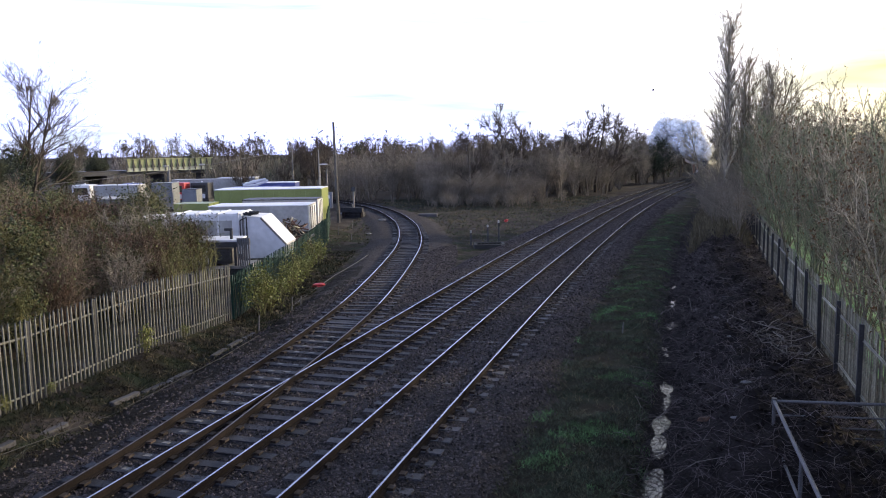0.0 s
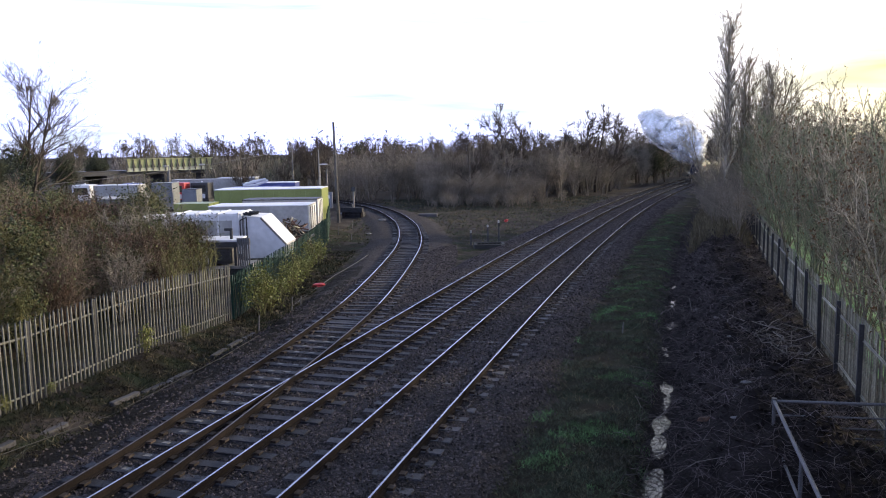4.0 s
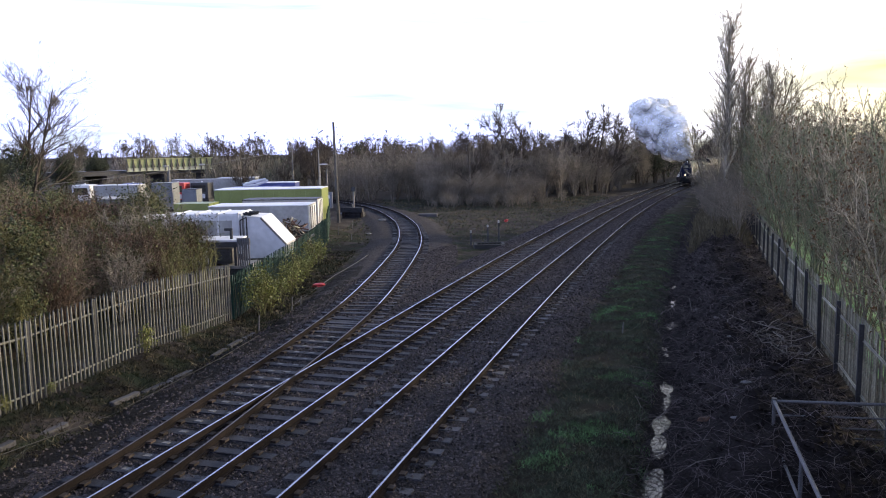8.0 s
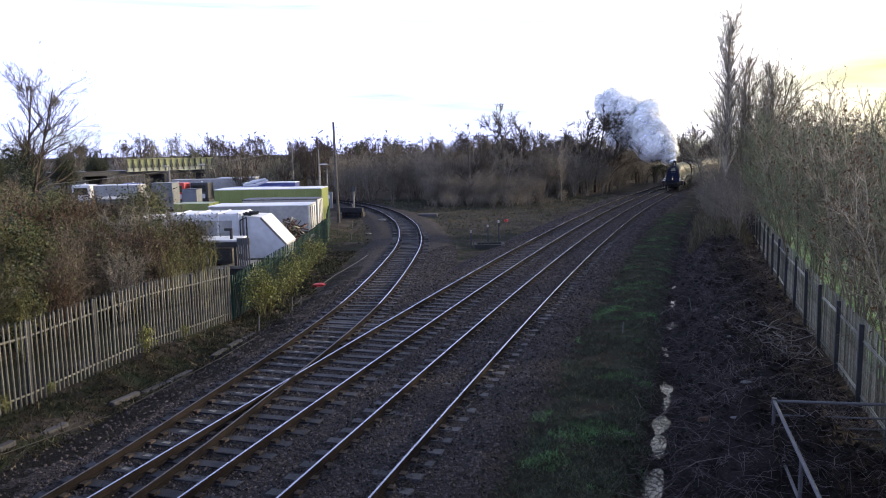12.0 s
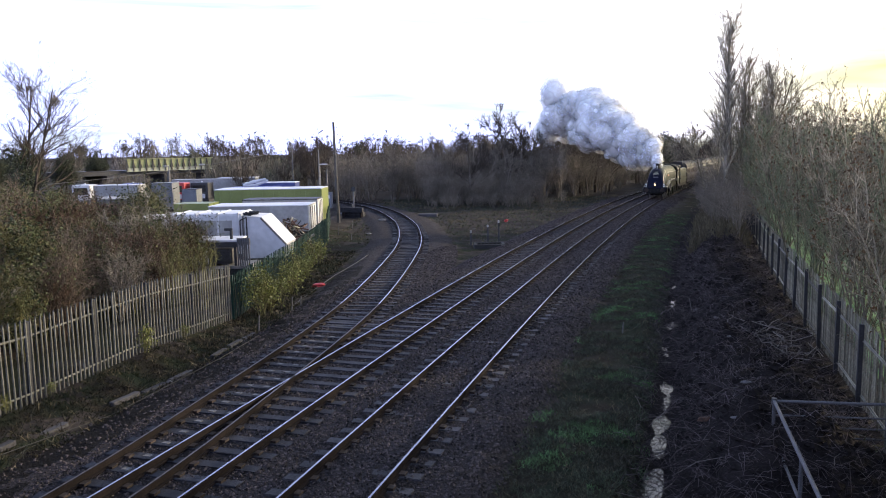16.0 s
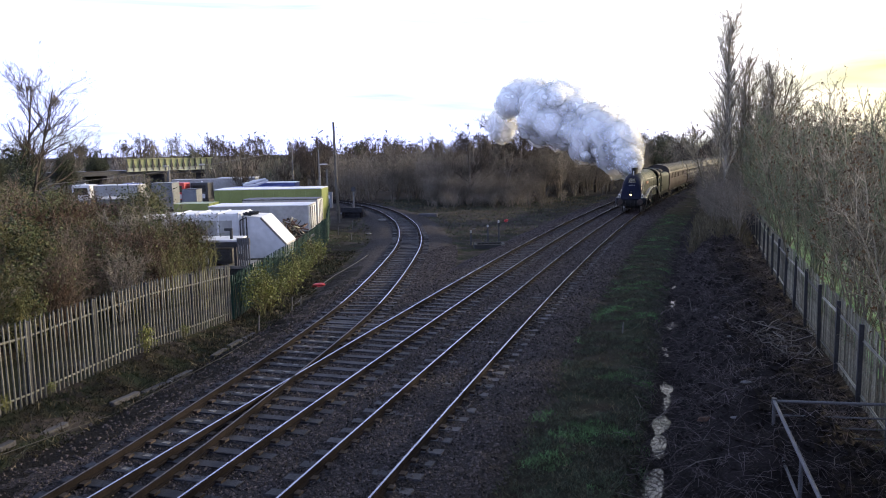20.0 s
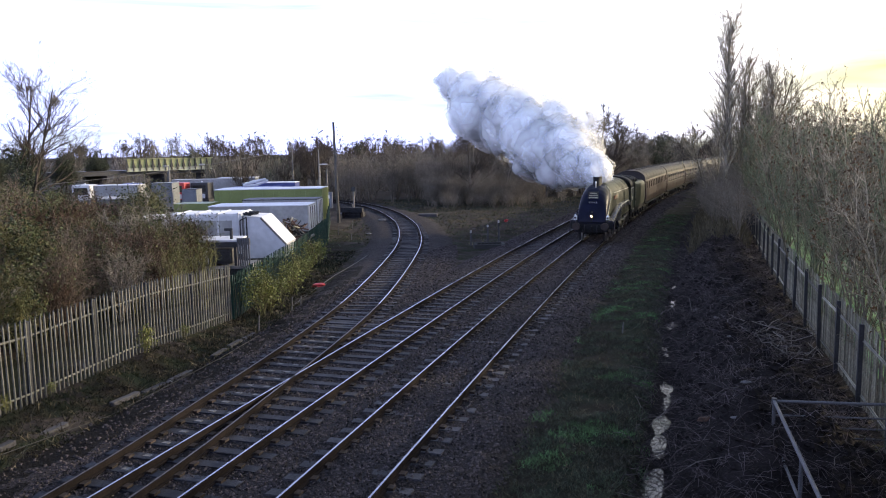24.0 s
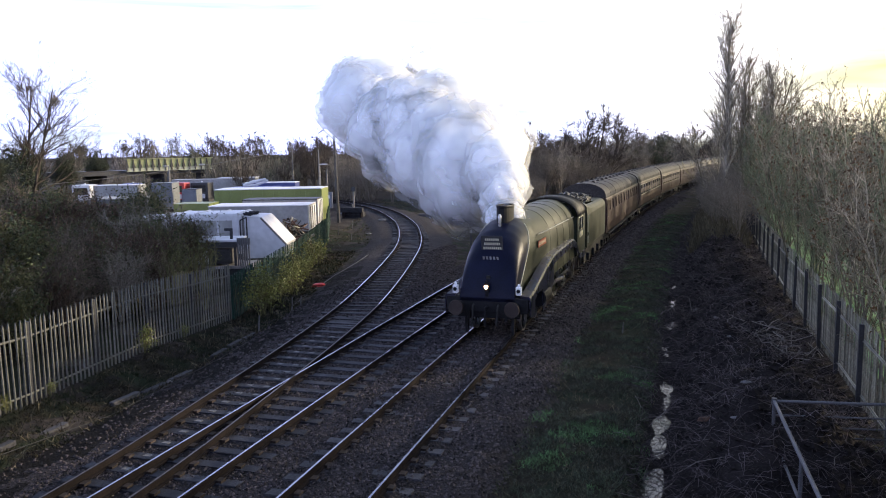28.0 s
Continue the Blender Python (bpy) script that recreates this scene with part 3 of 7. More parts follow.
def clip_bits(places):
    """Rail chairs and clips, both sides of a rail, as small blocks."""
    vs, fs = [], []
    for x, y, h in places:
        for a0, a1, hz in ((-0.17, -0.045, 0.045), (0.045, 0.17, 0.045)):
            b = len(vs)
            for z in (-0.005, hz):
                for aa, bb in ((a0, -0.08), (a1, -0.08), (a1, 0.08), (a0, 0.08)):
                    vs.append((x + aa * math.cos(h) + bb * math.sin(h), y - aa * math.sin(h) + bb * math.cos(h), z))
            fs += [(b, b + 1, b + 5, b + 4), (b + 1, b + 2, b + 6, b + 5), (b + 2, b + 3, b + 7, b + 6), (b + 3, b, b + 4, b + 7), (b + 4, b + 5, b + 6, b + 7)]
    return vs, fs


def build_track(name, label, fn, u, s0, s1, spacing, near_to, meshes, skip=None, rails=True, clip_mat="pad", top="rail_top", worn_to=None):
    t = thing(name, label, "railway track", kind="structure")
    r = random.Random(hash(len(name)) % 97)
    if rails:
        for side in (-0.7525, 0.7525):
            if worn_to:
                rail(t, fn, s0, worn_to, u + side, top="rail_dull")
            rail(t, fn, worn_to or s0, s1, u + side, top=top)
    s, far_v, far_f, places = s0, [], [], []
    while s < s1:
        uu = u
        me = r.choice(meshes)
        x, y, h = fn(s, uu)
        if not (skip and skip(s)):
            m = pose(x, y, r.uniform(-0.012, 0.004), r.uniform(-.4, .4), r.uniform(-.5, .5), -math.degrees(h) + r.uniform(-1, 1))
            if s < near_to:
                mesh_part("sleeper", me, t, m=m)
            else:
                b = len(far_v)
                far_v += [tuple(m @ v.co) for v in me.vertices]
                far_f += [tuple(b + i for i in p.vertices) for p in me.polygons]
            if s < 90:
                places += [fn(s, u - 0.7525), fn(s, u + 0.7525)]
        s += spacing * r.uniform(0.97, 1.03)
    if far_v:
        ob = mesh_part("far_sleepers", mesh_of("far_sleepers", far_v, far_f, meshes[0].materials[0]), t)
        ob["kind"] = "stuff"
    v, f = clip_bits(places)
    ob = mesh_part("rail_clips", mesh_of("rail_clips", v, f, M[clip_mat]), t)
    ob["kind"] = "stuff"
    return t


CONC = [sleeper_mesh(2.5, 0.26, 0.14, M["concrete"], i) for i in range(4)]
TIMB = [sleeper_mesh(2.5, 0.25, 0.13, M["timber"], 10 + i) for i in range(4)]
build_track("near_track", "main line track of concrete sleepers half buried in ballast", line, 0.0, 2.0, 260.0, 0.62, 80, CONC)
build_track("middle_track", "main line track with polished rails on worn sleepers", line, -TRACK_GAP, 2.0, 260.0, 0.68, 80, TIMB,
            skip=lambda s: s < 27)
build_track("branch_track", "single branch line curving away with worn sleepers", branch, 0.0, 10.0, 160.0, 0.68, 95, TIMB,
            skip=lambda s: s < 34.5, worn_to=38.0)


PAD = sleeper_mesh(0.16, 0.13, 0.02, M["pale"], 3)


def build_turnout():
    """Long timbers under the crossing where the branch leaves the main line, with check rails."""
    t = thing("turnout", "timbered crossing where the branch joins the main line", "railway points", kind="structure")
    r = random.Random(5)
    s, v, f, pads = 4.0, [], [], []
    while s < 26.6:
        x1, y1, h = line(s, -TRACK_GAP)
        i = int(np.argmin((BR[0] - x1) ** 2 + (BR[1] - y1) ** 2))
        off = (BR[0][i] - x1) * math.cos(h) - (BR[1][i] - y1) * math.sin(h)
        a, b = off - 1.25, 1.25
        me = sleeper_mesh(b - a, 0.27, 0.13, M["timber"], int(s * 100))
        x, y, h = line(s, -TRACK_GAP + (a + b) / 2)
        mesh_part("timber", me, t, m=pose(x, y, 0.0, 0, 0, -math.degrees(h) + r.uniform(-.8, .8)))
        for uu in (-0.7525, 0.7525):
            v.append(line(s, -TRACK_GAP + uu))
            v.append((BR[0][i] + uu * math.cos(h), BR[1][i] - uu * math.sin(h), h))
        s += 0.66
    vs, fs = clip_bits(v)
    ob = mesh_part("rail_chairs", mesh_of("rail_chairs", vs, fs, M["pad"]), t)
    ob["kind"] = "stuff"
    for k, tm in enumerate([c for c in t.children if c.name.startswith("timber")]):
        if 13 < k < 31:
            half = (tm.bound_box[4][0] - tm.bound_box[0][0]) / 2
            for dx in (0.95, 1.45):
                mesh_part("pad", PAD, tm, m=pose(-half + dx, 0, 0.012))
    return t


build_turnout()


def build_water():
    path = []
    for k in range(0, 90):
        s = 4 + k * 0.5
        x, y, h = line(s, 5.35 + 0.1 * math.sin(s * 0.6))
        path.append((x, y, -0.575, h))
    vs, fs = sweep(path, [(-0.55, 0), (0.55, 0)], closed=False)
    tagged(new("ditch_water", mesh_of("ditch_water", vs, fs, M["water"])), "still water in a narrow trackside ditch", "water", kind="structure")


build_water()


def build_viewpoint_bridge():
    """The plain road bridge behind and below the eye."""
    t = thing("road_bridge", "plain brick road bridge over the railway", "bridge", kind="structure")
    part("deck", boxed(-30, 30, -9.0, -0.1, 4.1, 4.75), M["concrete"], t)
    part("parapet", boxed(-30, 30, -0.5, -0.12, 4.754, 5.55, 0.02), M["brick"], t)
    part("parapet", boxed(-30, 30, -9.0, -8.6, 4.754, 5.85, 0.02), M["brick"], t)
    for x in (-19.0, 9.0):
        part("abutment", boxed(x, x + 10, -8.9, -0.3, -0.6, 4.096), M["brick"], t)


build_viewpoint_bridge()


# ---- palisade fences ----
def pale_mesh(h, w=0.062):
    prof = [(-w / 2, 0.012), (-w / 4, -0.012), (w / 4, -0.012), (w / 2, 0.012)]
    zs = [0.0, h - 0.2, h - 0.13, h]
    sc = [1.0, 1.0, 1.05, 0.08]
    vs, fs = [], []
    for z, k in zip(zs, sc):
        for a, b in prof:
            vs.append((a * k, b, z))
        for a, b in prof:
            vs.append((a * k, b + 0.004, z))
    for i in range(3):
        for j in range(3):
            a = i * 8 + j
            fs.append((a, a + 1, a + 9, a + 8))
            fs.append((a + 4, a + 12, a + 13, a + 5))
    return mesh_of("pale", vs, fs, M["galv"])


def build_fence(name, label, pts, height, bay, material, pale_gap=0.166, tilt=0.6, seed=1, post=0.1, post_mat=None, wide=0.062):
    r = random.Random(seed)
    t = thing(name, label, "fence", kind="structure")
    pm = pale_mesh(height, wide)
    pm.materials.clear()
    pm.materials.append(material)
    p = [Vector(a) for a in pts]
    seg = [(p[i + 1] - p[i]).length for i in range(len(p) - 1)]
    total = sum(seg)

    def at(d):
        for i, l in enumerate(seg):
            if d <= l or i == len(seg) - 1:
                q = p[i] + (p[i + 1] - p[i]) * (d / l)
                w = p[i + 1] - p[i]
                return q, math.atan2(w.y, w.x)
            d -= l

    post_bm = boxed(-post / 2, post / 2, 0.03, 0.03 + post, -0.3, height - 0.02, 0.006)
    post_me = bpy.data.meshes.new("post")
    post_bm.to_mesh(post_me)
    post_bm.free()
    post_me.materials.append(post_mat or material)
    n = int(total / bay)
    for k in range(n + 1):
        q, a = at(min(k * bay, total - 0.01))
        mesh_part("post", post_me, t, m=pose(q.x, q.y, zat(q.x, q.y), r.uniform(-1, 1), r.uniform(-1, 1), math.degrees(a)))
        if k < n:
            q2, _ = at((k + 1) * bay)
            z0, z1 = zat(q.x, q.y), zat(q2.x, q2.y)
            for hz in (0.3, height - 0.38):
                bm = bmesh.new()
                l = (q2 - q).length
                box(bm, 0, l, 0.014, 0.03, -0.025, 0.025)
                box(bm, 0, l, 0.014, 0.055, -0.025, -0.019)
                m = Matrix.Translation((q.x, q.y, z0 + hz)) @ Matrix.Rotation(a, 4, "Z") @ Matrix.Rotation(-math.atan2(z1 - z0, l), 4, "Y")
                part("rail", bm, material, t, m=m)
    d, cnt, extra_v, extra_f = 0.06, 0, [], []
    while d < total:
        q, a = at(d)
        k = math.floor(d / bay)
        qa, _ = at(min(k * bay, total - .01))
        qb, _ = at(min((k + 1) * bay, total - .01))
        f = d / bay - k
        z = zat(qa.x, qa.y) * (1 - f) + zat(qb.x, qb.y) * f + 0.05
        m = pose(q.x, q.y, z + r.uniform(-.012, .012), r.uniform(-tilt, tilt), r.uniform(-tilt, tilt), math.degrees(a) + r.uniform(-9, 9))
        if cnt < 240:
            mesh_part("pale", pm, t, m=m)
        else:
            b = len(extra_v)
            extra_v += [tuple(m @ v.co) for v in pm.vertices]
            extra_f += [tuple(b + i for i in q_.vertices) for q_ in pm.polygons]
        cnt += 1
        d += pale_gap
    if extra_v:
        ob = mesh_part("far_pales", mesh_of("far_pales", extra_v, extra_f, material), t)
        ob["kind"] = "stuff"
    return t


build_fence("fence_west", "galvanised steel palisade fence along the ballast", [(-12.80, 5.81), (-10.31, 17.03), (-7.95, 28.2)], 2.1, 2.52, M["galv_fence"], seed=3, post_mat=M["post_shaded"])
build_fence("fence_yard", "dark green steel palisade fence beside the lorry yard", [(-7.9, 28.4), (-7.62, 39.0), (-7.9, 52.0), (-9.6, 65.0)], 1.75, 2.75,
            M["green_steel"], pale_gap=0.2, seed=4)
build_fence("fence_east", "weathered steel palisade fence below bare saplings", [line(s, 9.7)[:2] for s in (4, 20, 36, 52, 68, 84, 100)], 1.95, 2.75,
            M["pale_olive"], pale_gap=0.185, seed=5, post=0.095, post_mat=M["post_shaded"], wide=0.05)


# ---- bare trees and scrub ----
class Twigs:
    """Gathers thin tubes into one mesh."""

    def __init__(self):
        self.runs = {}

    def tube(self, pts, r0, r1, sides):
        self.runs.setdefault((len(pts), sides), []).append((pts, r0, r1))

    def take(self, other):
        for key, rows in other.runs.items():
            self.runs.setdefault(key, []).extend(rows)

    def arrays(self):
        vs, fs, n = [], [], 0
        for (k, sides), rows in self.runs.items():
            pts = np.array([r[0] for r in rows], float)
            d = np.gradient(pts, axis=1)
            d /= np.linalg.norm(d, axis=2)[..., None] + 1e-9
            ref = np.where(np.abs(d[..., 2:3]) > 0.9, np.array([1.0, 0, 0]), np.array([0, 0, 1.0]))
            a = np.cross(d, ref)
            a /= np.linalg.norm(a, axis=2)[..., None] + 1e-9
            b = np.cross(d, a)
            r0, r1 = np.array([r[1] for r in rows]), np.array([r[2] for r in rows])
            rad = r0[:, None] + (r1 - r0)[:, None] * np.linspace(0, 1, k)[None, :]
            ang = np.arange(sides) * 2 * np.pi / sides
            ring = pts[:, :, None, :] + rad[:, :, None, None] * (np.cos(ang)[:, None] * a[:, :, None, :] + np.sin(ang)[:, None] * b[:, :, None, :])
            vs.append(ring.reshape(-1, 3))
            i = np.arange(k - 1)[:, None] * sides + np.arange(sides)[None, :]
            j = np.arange(k - 1)[:, None] * sides + (np.arange(sides)[None, :] + 1) % sides
            q = np.stack([i, j, j + sides, i + sides], -1).reshape(1, -1, 4)
            fs.append((q + (n + np.arange(len(rows)) * k * sides)[:, None, None]).reshape(-1, 4))
            n += len(rows) * k * sides
        return np.concatenate(vs), np.concatenate(fs)

    def mesh(self, name, material):
        v, f = self.arrays()
        me = bpy.data.meshes.new(name)
        me.vertices.add(len(v))
        me.vertices.foreach_set("co", v.astype(np.float32).ravel())
        me.loops.add(len(f) * 4)
        me.loops.foreach_set("vertex_index", f.astype(np.int32).ravel())
        me.polygons.add(len(f))
        me.polygons.foreach_set("loop_start", np.arange(0, len(f) * 4, 4, dtype=np.int32))
        me.materials.append(material)
        me.update(calc_edges=True)
        me.validate()
        return me


def unit(v):
    return v / (math.sqrt(v[0] * v[0] + v[1] * v[1] + v[2] * v[2]) + 1e-9)


def cross3(a, b):
    return np.array((a[1] * b[2] - a[2] * b[1], a[2] * b[0] - a[0] * b[2], a[0] * b[1] - a[1] * b[0]))


def grow(trunk, limbs, rng, base, direction, length, r, level, spec, tips, fine=0.006, straight=1.0):
    """A limb that bends upward, with side limbs; spec rows: count, length share, angle, rise."""
    k = 5 if level == 0 else 4
    d = unit(np.array(direction, float))
    pts, p = [np.array(base, float)], np.array(base, float)
    rise = spec[min(level, len(spec) - 1)][3]
    wander = rng.normal(0, 0.035 * straight if level == 0 else 0.09 + 0.04 * level, (k, 3))
    wander[:, 2] += rise
    for i in range(k):
        d = unit(d + wander[i])
        p = p + d * length / k
        pts.append(p)
    (limbs if level else trunk).tube(pts, r, r * (0.3 if level < 2 else 0.45), 6 if level == 0 else (4 if level == 1 else 3))
    if level >= len(spec) - 1:
        tips.append(pts[-1])
        return
    n, share, angle, _ = spec[level]
    for j in range(n):
        f = rng.uniform(0.25 if level == 0 else 0.15, 1.0)
        x = f * k
        i = min(int(x), k - 1)
        q = pts[i] + (pts[i + 1] - pts[i]) * (x - i)
        dd = pts[i + 1] - pts[i]
        dd = unit(dd)
        side = unit(cross3(dd, rng.normal(0, 1, 3)))
        a = radians(angle * rng.uniform(0.6, 1.3))
        grow(trunk, limbs, rng, q, dd * math.cos(a) + side * math.sin(a), length * share * rng.uniform(0.6, 1.2) * (1.15 - 0.5 * f), max(r * (1 - 0.7 * f) * 0.55, fine), level + 1, spec, tips, fine)


def leaves_mesh(name, points, rng, size, count, spread, material):
    """Small folded leaves round points."""
    pts = np.asarray(points)
    c = pts[rng.integers(0, len(pts), count)] + rng.normal(0, spread, (count, 3))
    a = rng.normal(0, 1, (count, 3))
    a /= np.linalg.norm(a, axis=1)[:, None]
    b = np.cross(a, rng.normal(0, 1, (count, 3)))
    b /= np.linalg.norm(b, axis=1)[:, None] + 1e-9
    nrm = np.cross(a, b)
    s = size * rng.uniform(0.6, 1.4, (count, 1))
    v = np.stack([c - a * s, c + b * s * 0.5 + nrm * s * 0.18, c + a * s, c - b * s * 0.5 + nrm * s * 0.18], 1).reshape(-1, 3)
    i = np.arange(count)[:, None] * 4
    f = np.concatenate([np.concatenate([i, i + 1, i + 2], 1), np.concatenate([i, i + 2, i + 3], 1)])
    return mesh_of(name, v, f.tolist(), material)


def tree_kit(seed, height, r, spec, material, leaf=None, fork=1, leaf_name="crown", fine=0.006, straight=1.0, uneven=0.15):
    """Meshes of one tree: trunk with limbs, and what leaves it keeps."""
    rng = np.random.default_rng(seed)
    trunk, limbs, tips = Twigs(), Twigs(), []
    for k in range(fork):
        d = (0, 0, 1) if fork == 1 else (rng.normal(0, 0.16), rng.normal(0, 0.16), 1)
        grow(trunk, limbs, rng, (0, 0, -0.2), d, height * rng.uniform(1 - uneven, 1.0), r, 0, spec, tips, fine, straight)
    if fork > 3:
        trunk.take(limbs)
        me = (trunk.mesh("branchwork", material), None)
    else:
        me = (trunk.mesh("trunk", material), limbs.mesh("crown", material))
    lm = None
    if leaf:
        size, count, spread, lmat = leaf
        lm = leaves_mesh(leaf_name, tips, rng, size, count, spread, lmat)
    return me, lm


def trunk_and_crown(name, label, category, kit, m, group=""):
    t = thing(name, label, category, m, group)
    if kit[0][1]:
        mesh_part("trunk", kit[0][0], t)
        mesh_part("crown", kit[0][1], t, "bare twiggy crown")
    else:
        mesh_part("branchwork", kit[0][0], t)
    if kit[1]:
        mesh_part("leaves", kit[1], t)
    return t


def put_tree(name, label, kit, x, y, rz, scale, group="", category="tree", lean=0.0):
    t = trunk_and_crown(name, label, category, kit, pose(x, y, zat(x, y), lean, 0, rz), group)
    t.scale = (scale, scale, scale)
    return t


RT = random.Random(11)
SAP = [tree_kit(100 + i, 7.6, 0.045, [(14, 0.34, 27, 0.04), (5, 0.5, 30, 0.06), (3, 0.5, 30, 0.06), (0, 0, 0, 0.06)], M["bark_olive"] if i % 2 else M["bark_pale"],
                leaf=(0.055, 160 if i % 2 else 420, 0.05, M["leaf_brown"]), fork=3, fine=0.011, uneven=0.3) for i in range(6)]
POP = tree_kit(200, 17.6, 0.22, [(95, 0.2, 22, 0.04), (7, 0.55, 24, 0.08), (4, 0.55, 26, 0.1), (0, 0, 0, 0.1)], M["bark_poplar"], fine=0.013, straight=0.3)
POP2 = tree_kit(201, 13.0, 0.18, [(80, 0.24, 22, 0.04), (7, 0.55, 24, 0.08), (4, 0.55, 26, 0.1), (0, 0, 0, 0.1)], M["bark_poplar"], leaf=(0.06, 900, 0.2, M["leaf_brown"]), fine=0.012, straight=0.4)
SPREAD = tree_kit(203, 14.6, 0.14, [(18, 0.34, 34, 0.05), (8, 0.5, 34, 0.05), (5, 0.5, 32, 0.05), (0, 0, 0, 0.1)], M["bark_pale"], fork=2, fine=0.016)
ROUND = [tree_kit(300 + i, 9.0, 0.2, [(16, 0.55, 42, 0.0), (8, 0.5, 34, 0.04), (6, 0.5, 32, 0.06), (4, .5, 30, .05), (0, 0, 0, 0.05)], M["bark"], fine=0.018) for i in range(2)]
BUSH = [tree_kit(400 + i, 3.6, 0.035, [(9, 0.5, 34, 0.0), (6, 0.5, 36, 0.02), (4, 0.5, 36, 0.02), (0, 0, 0, 0.0)], M["twig"], fork=7) for i in range(4)]
BUSHR = [tree_kit(420 + i, 3.2, 0.03, [(9, 0.5, 36, -0.03), (6, 0.5, 38, -0.02), (3, 0.5, 36, 0.0), (0, 0, 0, 0.0)], (M["twig_red"], M["twig_rust"], M["twig"], M["twig_red"], M["twig_olive"])[i],
                  leaf=(0.06, (420, 60, 90, 260, 1500)[i], 0.2, M["leaf_brown"] if i == 1 else M["leaf_bramble"]), fork=8, fine=0.01) for i in range(5)]
IVY = [tree_kit(440 + i, 1.5, 0.02, [(8, 0.5, 34, 0.05), (5, 0.5, 40, 0.0), (0, 0, 0, 0.0)], M["twig_olive"],
                leaf=(0.06, 330, 0.12, M["leaf"]), fork=6) for i in range(3)]
STEM = [tree_kit(450 + i, 3.0, 0.025, [(7, 0.45, 20, 0.08), (4, 0.5, 24, 0.08), (0, 0, 0, 0.05)], M["twig_olive"], leaf=(0.05, 45, 0.12, M["leaf"]), fork=9, fine=0.009) for i in range(2)]
EVER = [tree_kit(460 + i, 7.5, 0.15, [(26, 0.4, 50, 0.0), (8, 0.5, 40, 0.0), (0, 0, 0, 0.0)], M["bark"],
                 leaf=(0.13, 5200, 0.3, M["leaf_dark"]), fork=2) for i in range(2)]

# saplings beyond the east fence
g = "saplings behind the east fence"
s = 8.0
while s < 150:
    for row in range(2 if s > 40 else 3):
        u = 10.7 + row * 2.0 + RT.uniform(-0.6, 0.6)
        x, y, h = line(s + RT.uniform(-0.8, 0.8), u)
        sc = RT.uniform(0.8, 1.02) * (0.86 if s < 34 else 1.0 if s < 60 else 1.12)
        put_tree("sapling", "bare thin-stemmed sapling with a few brown leaves", RT.choice(SAP), x, y, RT.uniform(0, 360), sc, g, lean=RT.uniform(-3, 3))
    s += 1.55 if s < 50 else 2.2
# poplars
for (x, y), kit, sc in (((24.45, 66.0), POP, 0.97), ((26.2, 66.5), POP2, 0.95), ((27.2, 64.0), POP2, 0.9), ((26.9, 66.0), SPREAD, 1.0), ((28.0, 66.5), POP2, 0.8), ((22.6, 63.5), SPREAD, 0.66)):
    put_tree("poplar", "tall narrow bare poplar rising above the saplings", kit, x, y, RT.uniform(0, 360), sc, "poplars")
# brush on the track side of the east fence, where the line bends away
s = 50.0
while s < 190:
    x, y, h = line(s, (7.6 if s < 75 else 6.3) + RT.uniform(-0.9, 1.2))
    put_tree("bush", "bare brown lineside bush", RT.choice(BUSH), x, y, RT.uniform(0, 360), RT.uniform(0.5, 0.95) * (1 + (s - 50) / 200), "lineside bushes", "bush")
    s += 1.6
# the old thicket between the branch and the main line
for k in range(215):
    y = 86 + 64 * RT.random() ** 1.4
    xl, xr = -9.0 + (y - 86) * -0.3, line(y / 0.92, -TRACK_GAP - 7.5)[0] - (5 if y < 100 else 0)
    if y < 94:
        xl = -2
    x = RT.uniform(xl, xr)
    edge = 0.55 if y < 92 else 1.0
    put_tree("thicket_bush", "dark bare thicket bush", RT.choice(BUSH), x, y, RT.uniform(0, 360), RT.uniform(1.0, 1.8) * edge, "thicket", "bush")
for k in range(34):
    y = RT.uniform(98, 170)
    x = RT.uniform(-30, line(y / 0.92, -TRACK_GAP - 8)[0])
    put_tree("round_tree", "bare round-headed tree in the thicket", RT.choice(ROUND), x, y, RT.uniform(0, 360), RT.uniform(0.55, 0.85), "thicket trees")
for x, y, sc in ((8.5, 96, 1.2), (10.0, 99, 1.15), (6.8, 101, 1.0), (19.5, 108, 1.15), (22.0, 110, 1.25), (24.5, 112, 1.1), (16.5, 106, 1.05), (3.4, 90, 0.95), (-17.5, 105, 1.0), (12.0, 101, 1.0)):
    put_tree("round_tree", "bare round-headed tree in the thicket", RT.choice(ROUND), x, y, RT.uniform(0, 360), sc * 0.92, "thicket trees")
for x, y, sc in ((40.5, 139, 0.95), (38, 137, 0.7), (34, 134, 0.75), (31, 131, 0.7)):
    put_tree("evergreen", "dark ivy-clad tree beside the line", RT.choice(EVER), x, y, RT.uniform(0, 360), sc, "evergreens")
for k in range(58):
    q = RT.uniform(105, 235)
    x, y, h = line(q, -TRACK_GAP - 6.5 - 18 * RT.random() ** 1.5)
    put_tree("thicket_bush", "dark bare thicket bush", RT.choice(BUSH), x, y, RT.uniform(0, 360), RT.uniform(1.2, 2.1), "thicket", "bush")
for k in range(24):
    q = RT.uniform(190, 300)
    x, y, h = line(q, RT.uniform(-40, 30))
    put_tree("thicket_bush", "dark bare thicket bush", RT.choice(BUSH), x, y, RT.uniform(0, 360), RT.uniform(1.7, 2.6), "thicket", "bush")
